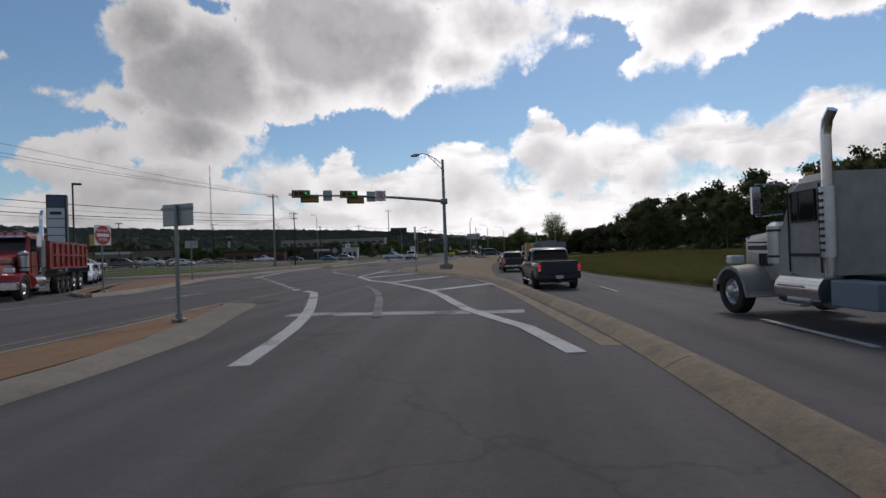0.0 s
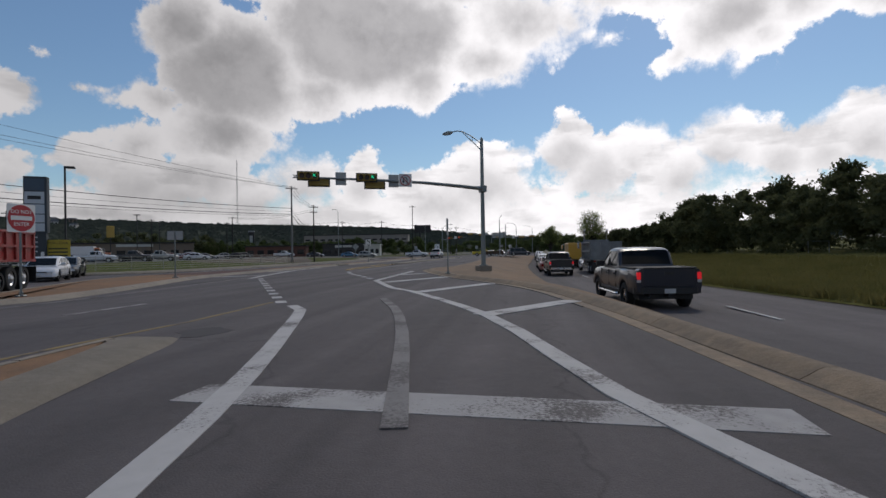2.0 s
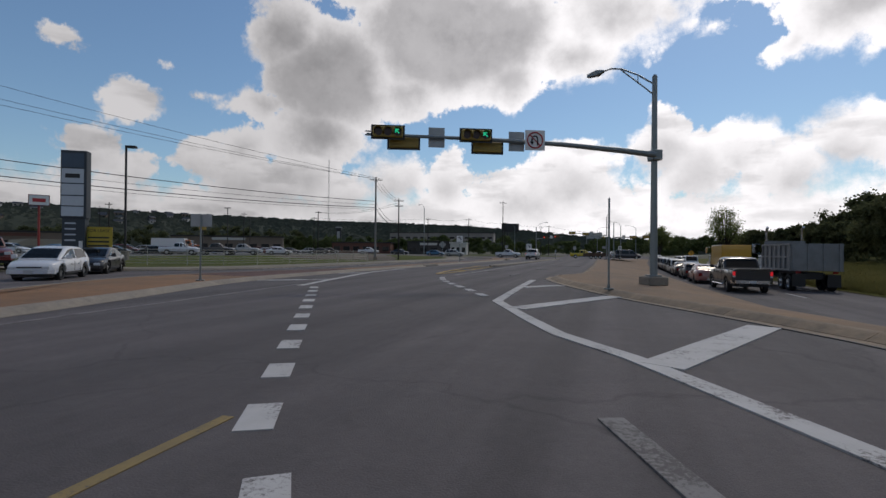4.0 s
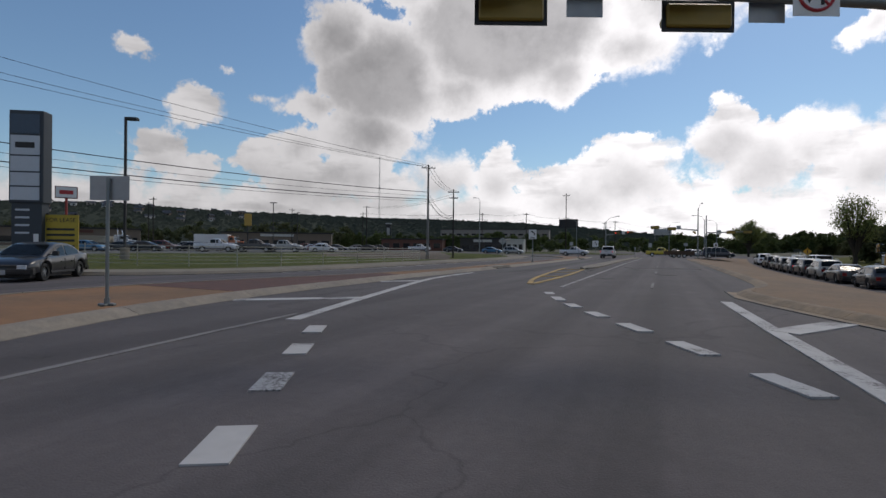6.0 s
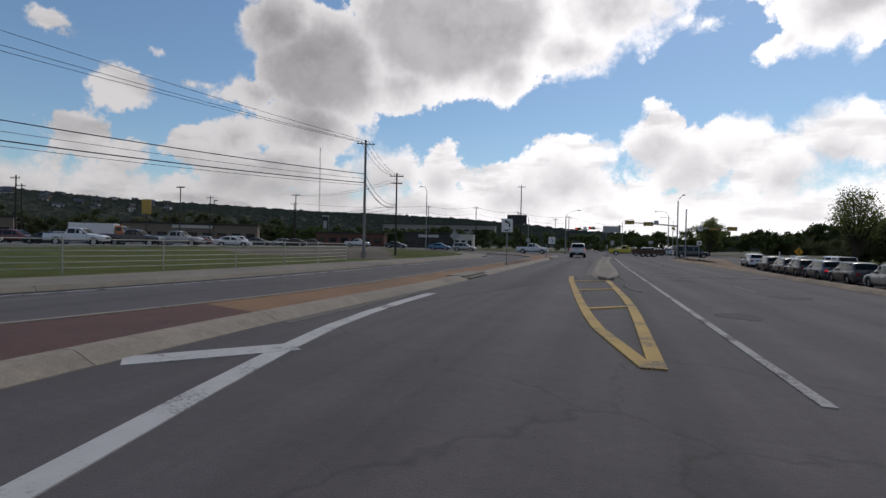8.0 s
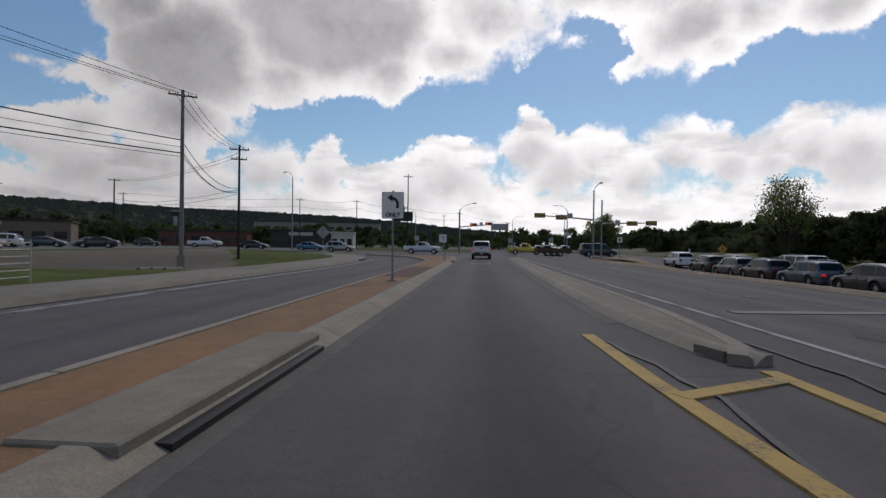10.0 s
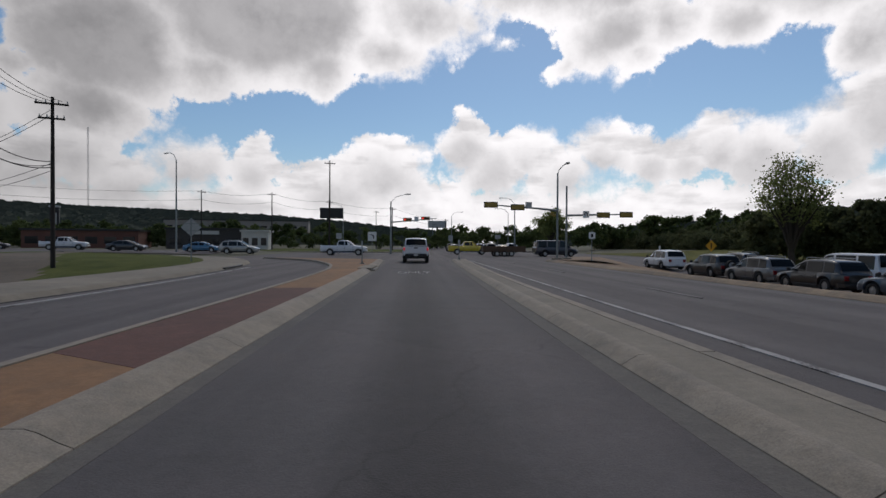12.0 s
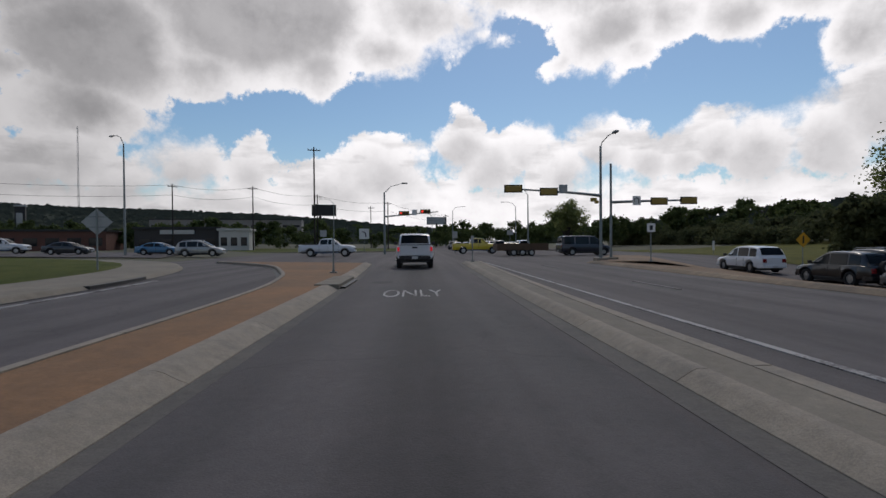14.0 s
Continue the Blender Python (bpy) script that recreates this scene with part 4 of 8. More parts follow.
def make_wheel(parent, x, y, r, width, rim_mat):
    s = 1 if y > 0 else -1
    bm = bmesh.new()
    prof = [(r * 0.62, -0.5), (r * 0.93, -0.5), (r, -0.36), (r, 0.36), (r * 0.93, 0.5), (r * 0.62, 0.5)]
    n = 20
    rows = []
    for pr, py in prof:
        rows.append([bm.verts.new((x + pr * math.cos(2 * math.pi * i / n), y + py * width, r + pr * math.sin(2 * math.pi * i / n))) for i in range(n)])
    for a, b in zip(rows, rows[1:] + rows[:1]):
        for i in range(n):
            j = (i + 1) % n
            bm.faces.new((a[i], a[j], b[j], b[i]))
    tyre = part("wheel", bm, TYRE, parent, smooth=True)
    bm = bmesh.new()
    yo = y + s * width * 0.36
    cyl(bm, (x, y - s * width * 0.3, r), (x, yo - s * 0.03, r), r * 0.63, n=16)
    for k in range(5):
        a = 2 * math.pi * k / 5 + 0.3
        c, sn = math.cos(a), math.sin(a)
        q = [(x + c * r * 0.1 - sn * r * 0.11, yo, r + sn * r * 0.1 + c * r * 0.11), (x + c * r * 0.1 + sn * r * 0.11, yo, r + sn * r * 0.1 - c * r * 0.11),
             (x + c * r * 0.62 + sn * r * 0.09, yo - s * 0.01, r + sn * r * 0.62 - c * r * 0.09), (x + c * r * 0.62 - sn * r * 0.09, yo - s * 0.01, r + sn * r * 0.62 + c * r * 0.09)]
        vs = [bm.verts.new(p) for p in q] + [bm.verts.new((p[0], p[1] - s * 0.03, p[2])) for p in q]
        for f in ((0, 1, 2, 3), (7, 6, 5, 4), (0, 4, 5, 1), (1, 5, 6, 2), (2, 6, 7, 3), (3, 7, 4, 0)):
            bm.faces.new([vs[i] for i in f])
    cyl(bm, (x, yo - s * 0.03, r), (x, yo + s * 0.012, r), r * 0.16, n=10)
    if r > 0.45:
        # dished steel disc with hand holes, hub and nuts
        bm.free()
        bm = bmesh.new()
        prof = ((0.63, -0.02), (0.58, 0.0), (0.5, -0.05), (0.4, -0.03), (0.28, 0.02), (0.25, 0.06), (0.13, 0.08), (0.01, 0.085))
        rings = [[bm.verts.new((x + r * f * math.cos(2 * math.pi * k / 20), yo + s * off, r + r * f * math.sin(2 * math.pi * k / 20))) for k in range(20)] for f, off in prof]
        for a, b in zip(rings, rings[1:]):
            for k in range(20):
                bm.faces.new((a[k], a[(k + 1) % 20], b[(k + 1) % 20], b[k]))
        bm.faces.new(rings[-1])
        for k in range(10):
            a = 2 * math.pi * k / 10
            cyl(bm, (x + 0.33 * r * math.cos(a), yo - s * 0.02, r + 0.33 * r * math.sin(a)), (x + 0.33 * r * math.cos(a), yo + s * 0.045, r + 0.33 * r * math.sin(a)), 0.018, n=6)
        part("rim", bm, TRUCK_RIM, tyre, smooth=True)
        return
    part("rim", bm, rim_mat, tyre)


SHAPES = {}
# length, half width, wheel radius, axles, sill, top line of the lower body, roof outline (x, z), side windows as (x0, x1) at the belt, roof inset
SHAPES["pickup"] = dict(L=5.8, w=1.0, r=0.4, ax=(1.9, -1.68), sill=0.5,
                   top=[(-2.9, 1.27), (-0.86, 1.27), (-0.8, 1.25), (1.0, 1.25), (1.3, 1.24), (2.3, 1.17), (2.7, 1.1), (2.87, 0.98), (2.9, 0.9)],
                   roof=[(-0.86, 1.26), (-0.78, 1.5), (-0.66, 1.8), (-0.45, 1.89), (0.0, 1.92), (0.4, 1.9), (0.66, 1.82), (1.35, 1.27)], win=((-0.62, 0.12), (0.2, 1.22)), bed=True)
SHAPES["suv"] = dict(L=4.7, w=0.93, r=0.36, ax=(1.42, -1.32), sill=0.34,
                top=[(-2.35, 0.95), (-2.28, 1.03), (-1.6, 1.06), (0.6, 1.0), (1.0, 0.99), (1.8, 0.92), (2.15, 0.82), (2.32, 0.68), (2.35, 0.6)],
                roof=[(-2.24, 1.04), (-2.1, 1.3), (-1.9, 1.55), (-1.6, 1.64), (-0.9, 1.69), (-0.2, 1.69), (0.25, 1.62), (1.3, 1.0)], win=((-1.85, -1.22), (-1.12, -0.1), (0.0, 1.05)), bed=False)
SHAPES["hatch"] = dict(L=4.1, w=0.86, r=0.31, ax=(1.25, -1.22), sill=0.3,
                  top=[(-2.05, 0.85), (-1.95, 0.95), (-1.4, 0.98), (0.8, 0.9), (1.0, 0.88), (1.6, 0.8), (1.9, 0.7), (2.03, 0.58), (2.05, 0.52)],
                  roof=[(-1.96, 0.95), (-1.75, 1.2), (-1.5, 1.36), (-1.1, 1.44), (-0.4, 1.47), (0.1, 1.43), (0.4, 1.36), (1.3, 0.89)], win=((-1.55, -0.4), (-0.28, 1.08)), bed=False)
SHAPES["sedan"] = dict(L=4.7, w=0.9, r=0.33, ax=(1.4, -1.35), sill=0.3,
                  top=[(-2.35, 0.85), (-2.28, 0.97), (-1.7, 1.02), (-1.2, 1.0), (0.8, 0.92), (1.0, 0.91), (1.8, 0.82), (2.15, 0.72), (2.32, 0.6), (2.35, 0.54)],
                  roof=[(-1.85, 1.0), (-1.4, 1.22), (-1.05, 1.36), (-0.7, 1.42), (-0.2, 1.44), (0.1, 1.42), (0.4, 1.35), (1.35, 0.91)], win=((-1.35, -0.3), (-0.2, 1.1)), bed=False)
SHAPES["van"] = dict(L=5.2, w=0.98, r=0.35, ax=(1.75, -1.5), sill=0.38,
                top=[(-2.6, 1.08), (-2.52, 1.14), (1.4, 1.1), (1.6, 1.08), (2.25, 0.96), (2.5, 0.84), (2.6, 0.72)],
                roof=[(-2.55, 1.12), (-2.48, 1.6), (-2.4, 1.88), (-2.2, 1.96), (0.4, 1.98), (0.75, 1.94), (1.0, 1.84), (1.8, 1.1)], win=((-2.3, -1.3), (-1.15, 0.2), (0.35, 1.5)), bed=False)


def curve_at(tab, x):
    """A rounded line through a table of (x, z), for roofs and waistlines."""
    if x <= tab[0][0]:
        return tab[0][1]
    for i, ((x0, z0), (x1, z1)) in enumerate(zip(tab, tab[1:])):
        if x <= x1:
            t = (x - x0) / max(1e-6, x1 - x0)
            zm, zn = tab[max(i - 1, 0)], tab[min(i + 2, len(tab) - 1)]
            m0 = (z1 - zm[1]) / max(1e-6, x1 - zm[0]) * (x1 - x0)
            m1 = (zn[1] - z0) / max(1e-6, zn[0] - x0) * (x1 - x0)
            lim = 1.5 * (z1 - z0)
            m0, m1 = (max(min(m, max(lim, 0)), min(lim, 0)) for m in (m0, m1))
            return z0 + m0 * t + (3 * (z1 - z0) - 2 * m0 - m1) * t * t + (2 * (z0 - z1) + m0 + m1) * t ** 3
    return tab[-1][1]


def car(name, kind, m, paint_mat, label, group="", brake=False, lit=False, rim=None, bumper=None, rack=False, spare=False):
    """A road vehicle facing +x of its own axes, on the plane z = 0."""
    d = SHAPES[kind]
    L, w, r, sill = d["L"], d["w"], d["r"], d["sill"]
    T = thing(name, m, label, {"pickup": "pickup truck", "suv": "car", "hatch": "car", "sedan": "car", "van": "van"}[kind], group)
    rim = rim or RIM
    bumper = bumper or paint_mat
    R = r + 0.075
    # body shell with wheel arches and flared lips
    xs = set([-L / 2, -L / 2 + 0.03, -L / 2 + 0.1, L / 2 - 0.1, L / 2 - 0.03, L / 2] + [p[0] for p in d["top"]])
    for a in d["ax"]:
        xs |= {a + R * math.cos(math.pi * k / 10) for k in range(11)}
        xs |= {a - R - 0.02, a + R + 0.02, a - R - 0.12, a + R + 0.12}
    x = -L / 2
    while x < L / 2:
        xs.add(x)
        x += 0.3
    rings = []
    hood = d["roof"][-1][0]
    for x in sorted(xs):
        zb, flare = sill, 0.0
        if abs(x) > L / 2 - 0.35:
            zb += 0.06 * (1 - (L / 2 - abs(x)) / 0.35)
        for a in d["ax"]:
            if abs(x - a) < R:
                zb = max(zb, r + math.sqrt(R * R - (x - a) ** 2))
            flare = max(flare, 0.03 * max(0.0, min(1.0, (R + 0.12 - abs(x - a)) / 0.12)))
        zt = curve_at(d["top"], x)
        zb = min(zb, zt - 0.08)
        e = max(0.0, (abs(x) - (L / 2 - 0.42)) / 0.42)
        square = 0.06 if kind in ("pickup", "van") and x < 0 else 0.2
        end = 1.0 - square * e ** 2.5
        rings.append(ring_body(x, w * end, zb, zt, 0.035 if x > hood else 0.0, flare))
    part("body", loft(bmesh.new(), rings), paint_mat, T, smooth=True)
    part("underbody", box(bmesh.new(), -L / 2 + 0.3, L / 2 - 0.3, -w * 0.8, w * 0.8, sill - 0.16, sill + 0.3), TRIM, T)
    # cabin shell: roof, pillars and sides in one
    roof = d["roof"]
    zbase = min(roof[0][1], roof[-1][1]) - 0.04
    rx = [p[0] for p in roof]
    ztop = max(p[1] for p in roof)
    inset = 0.2 if kind in ("sedan", "hatch") else 0.15 if kind == "suv" else 0.11

    def side_y(z):
        f = max(0.0, (z - zbase) / (ztop - zbase))
        return w * (0.945 - inset * f ** 1.15)
    gl = []
    n = 22
    for k in range(n + 1):
        x = rx[0] + (rx[-1] - rx[0]) * k / n
        z = curve_at(roof, x)
        pull = 1 - 0.05 * (2 * k / n - 1) ** 4
        ys, ym = side_y(max(zbase, z - 0.1)) * pull, side_y(z) * pull
        gl.append([(x, -side_y(zbase) * pull, zbase), (x, -ys, max(zbase + 0.002, z - 0.1)), (x, -ym * 0.965, z - 0.03), (x, -ym * 0.86, z), (x, 0, z + 0.018),
                   (x, ym * 0.86, z), (x, ym * 0.965, z - 0.03), (x, ys, max(zbase + 0.002, z - 0.1)), (x, side_y(zbase) * pull, zbase)])
    part("cabin", loft(bmesh.new(), gl), paint_mat, T, smooth=True)
    # side windows set into the cabin sides
    for x0, x1 in d["win"]:
        for sd in (-1, 1):
            pts = []
            zlo = zbase + 0.075
            for k in range(9):
                x = x0 + (x1 - x0) * k / 8
                pts.append((x, max(zlo + 0.01, min(ztop - 0.115, curve_at(roof, x) - 0.1))))
            pts = [(x0, zlo), (x1, zlo)] + pts[::-1]
            bm = bmesh.new()
            loft(bm, [[(x, sd * (side_y(z) * (1 - 0.05 * (2 * (x - rx[0]) / (rx[-1] - rx[0]) - 1) ** 4) + off), z) for x, z in pts] for off in (-0.02, 0.007)])
            part("side_window", bm, GLASS, T, "dark tinted side window")

    def slope_pane(nm, x_lo, x_hi, out):
        """Glass between two points of the roof outline, across the cabin, a little proud of it."""
        bm = bmesh.new()
        rows = []
        for k in range(6):
            x = x_lo + (x_hi - x_lo) * k / 5
            z = curve_at(roof, x)
            hw = side_y(z) * (0.84 if kind != "pickup" else 0.86)
            rows.append([bm.verts.new((x + out * 0.012, y * hw, z + 0.012 + 0.012 * (1 - y * y))) for y in (-1, -0.6, 0, 0.6, 1)])
        for a, b in zip(rows, rows[1:]):
            for q in range(4):
                bm.faces.new((a[q], a[q + 1], b[q + 1], b[q]))
        bmesh.ops.solidify(bm, geom=bm.faces[:], thickness=0.01)
        part(nm, bm, GLASS, T, smooth=True)
    slope_pane("windscreen", rx[-1] - 0.08 * (rx[-1] - rx[-2]), rx[-2] + 0.04 * (rx[-1] - rx[-2]), 1)
    slope_pane("rear_window", rx[0] + 0.12 * (rx[2] - rx[0]), rx[2] + 0.1 * (rx[3] - rx[2]), -1)
    part("antenna", tube(bmesh.new(), [(rx[-2] - 0.1, 0.3, ztop - 0.03), (rx[-2] - 0.35, 0.3, ztop + 0.16)], 0.008, 5), TRIM, T)
    if d["bed"]:
        bm = box(bmesh.new(), -L / 2 + 0.1, rx[0] - 0.08, -w * 0.8, w * 0.8, 0.85, 1.285)
        part("bed_liner", bm, TRIM, T, "dark open cargo bed")
        for s in (-1, 1):
            bm = box(bmesh.new(), -L / 2 + 0.3, rx[0] - 0.04, s * w * 0.88 - 0.05, s * w * 0.88 + 0.05, 1.25, 1.3, 0.01)
            part("bed_rail", bm, TRIM, T)
        for s in (-1, 1):
            bm = tube(bmesh.new(), [(-1.2, s * (w + 0.02), 0.42), (-1.1, s * (w + 0.06), 0.4), (1.2, s * (w + 0.06), 0.4), (1.3, s * (w + 0.02), 0.42)], 0.045, 8)
            part("running_board", bm, CHROME, T, "chrome tube side step")
        bm = box(bmesh.new(), -L / 2 - 0.025, -L / 2 + 0.02, -w * 0.76, w * 0.76, 0.74, 1.295, 0.02)
        gate = part("tailgate", bm, paint_mat, T)
        bm = box(bmesh.new(), -L / 2 - 0.04, -L / 2 - 0.02, -0.14, 0.14, 1.1, 1.18)
        part("handle", bm, TRIM, gate)
        part("spoiler_lip", box(bmesh.new(), -L / 2 - 0.05, -L / 2 + 0.02, -w * 0.76, w * 0.76, 1.27, 1.31, 0.008), TRIM, gate)
        for s in (-1, 1):
            part("exhaust_tip" if s > 0 else "tow_hitch", cyl(bmesh.new(), (-L / 2 - 0.05, 0.55 if s > 0 else 0.0, sill - 0.04), (-L / 2 + 0.3, 0.55 if s > 0 else 0.0, sill - 0.04), 0.05, n=10), DARK_METAL, T)
    # bumpers
    zb0 = sill + (0.0 if kind == "pickup" else -0.03)
    for s, nm in ((-1, "rear_bumper"), (1, "front_bumper")):
        bm = bmesh.new()
        xo = s * (L / 2 + 0.07)
        secs = []
        for y in (-1, -0.8, -0.3, 0.3, 0.8, 1):
            xx = xo - s * (0.22 if abs(y) == 1 else 0.03 if abs(y) == 0.8 else 0)
            xi = xx - s * 0.16
            secs.append([(xi, y * w * 0.98, zb0), (xx, y * w * 0.98, zb0 + 0.03), (xx, y * w * 0.98, zb0 + 0.2), (xi, y * w * 0.98, zb0 + 0.24)])
        loft(bm, secs)
        part(nm, bm, bumper, T, smooth=True)
    # lamps
    for s in (-1, 1):
        bm = bmesh.new()
        zt = lerp_table(d["top"], -L / 2 + 0.05)
        z1 = zt - 0.1
        z0 = z1 - (0.22 if kind in ("pickup", "van") else 0.15)
        lw = 0.062 if kind in ("pickup", "van") else 0.13
        lc = s * (w * 0.935 - lw) if kind in ("pickup", "van") else s * (w * 0.8 - lw)
        box(bm, -L / 2 - 0.022, -L / 2 + 0.16, lc - lw, lc + lw, z0, z1, 0.02)
        tl = part("tail_lamp", bm, TAIL_ON if brake else TAIL, T, "lit red brake lamp" if brake else "red tail lamp")
        bm = box(bmesh.new(), -L / 2 - 0.02, -L / 2 + 0.16, lc - lw, lc + lw, z0 - 0.09, z0 - 0.005, 0.015)
        part("reverse_lamp", bm, PLATE if kind in ("pickup", "van") else TAIL, tl)
        bm = bmesh.new()
        zt = lerp_table(d["top"], L / 2 - 0.1)
        box(bm, L / 2 - 0.25, L / 2 + 0.012, s * w * 0.68 - 0.16, s * w * 0.68 + 0.13, zt - 0.2, zt - 0.04, 0.02)
        part("headlamp", bm, HEAD_ON if lit else HEAD, T)
        # door mirrors
        bm = bmesh.new()
        mx, mz = rx[-1] - 0.35, zbase + 0.14
        box(bm, mx - 0.06, mx + 0.06, s * (w + 0.04) - 0.0 if s > 0 else -(w + 0.24), (w + 0.24) if s > 0 else -(w + 0.04), mz - 0.08, mz + 0.1, 0.02)
        box(bm, mx - 0.03, mx + 0.03, min(s * w * 0.9, s * (w + 0.06)), max(s * w * 0.9, s * (w + 0.06)), mz - 0.06, mz - 0.01)
        part("door_mirror", bm, TRIM if kind != "hatch" else paint_mat, T)
        # door gaps and handles
        bm = bmesh.new()
        gaps = (0.16, rx[-1] - 0.12, rx[0] + 0.12) if kind == "pickup" else (-0.05, rx[-1] - 0.12, d["ax"][1] + R + 0.12)
        for gx in gaps:
            box(bm, gx - 0.008, gx + 0.008, min(s * w * 0.97, s * (w + 0.004)), max(s * w * 0.97, s * (w + 0.004)), sill + 0.1, zbase - 0.06)
        part("door_gap", bm, TRIM, T)
        part("sill_trim", box(bmesh.new(), d["ax"][1] + R + 0.06, d["ax"][0] - R - 0.06, min(s * w * 0.9, s * w * 0.985), max(s * w * 0.9, s * w * 0.985), sill - 0.04, sill + 0.05, 0.012), TRIM, T)
        for gx in (0.35 if kind == "pickup" else 0.12, gaps[2] + 0.1):
            bm = box(bmesh.new(), gx, gx + 0.2, min(s * w, s * (w + 0.035)), max(s * w, s * (w + 0.035)), zbase - 0.2, zbase - 0.155)
            part("door_handle", bm, paint_mat, T)
    # plates and grille
    for s in (-1, 1):
        bm = box(bmesh.new(), s * (L / 2 + 0.075) - 0.012, s * (L / 2 + 0.075) + 0.012, -0.16, 0.16, zb0 + (0.02 if s > 0 else 0.04), zb0 + 0.18)
        part("plate", bm, PLATE, T)
    zt = lerp_table(d["top"], L / 2 - 0.05)
    bm = bmesh.new()
    for k in range(4):
        z = zb0 + 0.27 + k * (zt - zb0 - 0.33) / 4
        box(bm, L / 2 - 0.08, L / 2 + 0.03, -w * 0.5, w * 0.5, z, z + 0.045)
    part("grille", bm, TRIM, T)
    for a in d["ax"]:
        for s in (-1, 1):
            make_wheel(T, a, s * (w - 0.13), r, 0.25, rim)
    if rack:
        for s in (-1, 1):
            bm = tube(bmesh.new(), [(-1.6, s * w * 0.66, ztop - 0.03), (-1.5, s * w * 0.66, ztop + 0.06), (0.1, s * w * 0.66, ztop + 0.08), (0.25, s * w * 0.66, ztop - 0.02)], 0.02)
            part("roof_rail", bm, RIM, T)
    if spare:
        bm = cyl(bmesh.new(), (-L / 2 - 0.2, 0.1, 0.95), (-L / 2 - 0.02, 0.1, 0.95), 0.33, n=18)
        sp = part("spare_wheel", bm, TYRE, T, "spare wheel on the tailgate")
        bm = cyl(bmesh.new(), (-L / 2 - 0.21, 0.1, 0.95), (-L / 2 - 0.19, 0.1, 0.95), 0.2, n=14)
        part("rim", bm, RIM, sp)
    return T


def at_road(x, y, heading, z=0.0):
    """Pose of a vehicle whose nose points heading degrees left of the road's direction."""
    return pose(x, y, z, 0, 0, 90 + heading)


def lug_wheels(T, xs, ys, r, rim):
    for x in xs:
        for y in ys:
            make_wheel(T, x, y, r, 0.3, rim)


def dump_body(T, x0, x1, hw, z0, z1, material, ribs, label):
    """An open tipping box with side ribs and a top rail."""
    bm = bmesh.new()
    t = 0.07
    box(bm, x0, x1, -hw, -hw + t, z0, z1)
    box(bm, x0, x1, hw - t, hw, z0, z1)
    box(bm, x0, x0 + t, -hw + t, hw - t, z0, z1)
    box(bm, x1 - t, x1, -hw + t, hw - t, z0, z1 + 0.25)
    box(bm, x0 + t, x1 - t, -hw + t, hw - t, z0, z0 + 0.1)
    tub = part("tipping_body", bm, material, T, label)
    for s in (-1, 1):
        for k in range(ribs + 1):
            x = x0 + 0.06 + (x1 - x0 - 0.12) * k / ribs
            bm = box(bmesh.new(), x - 0.06, x + 0.06, min(s * hw, s * (hw + 0.08)), max(s * hw, s * (hw + 0.08)), z0, z1 - 0.02)
            part("rib", bm, material, tub)
        for z in (z0 + 0.03, (z0 + z1) / 2, z1 - 0.04):
            bm = box(bmesh.new(), x0, x1, min(s * hw, s * (hw + 0.1)), max(s * hw, s * (hw + 0.1)), z - 0.05, z + 0.05)
            part("rail", bm, material, tub)
    for k in range(4):
        y = -hw + 0.08 + (2 * hw - 0.16) * k / 3
        bm = box(bmesh.new(), x0 - 0.07, x0, y - 0.06, y + 0.06, z0, z1 - 0.02)
        part("rib", bm, material, tub)
    return tub


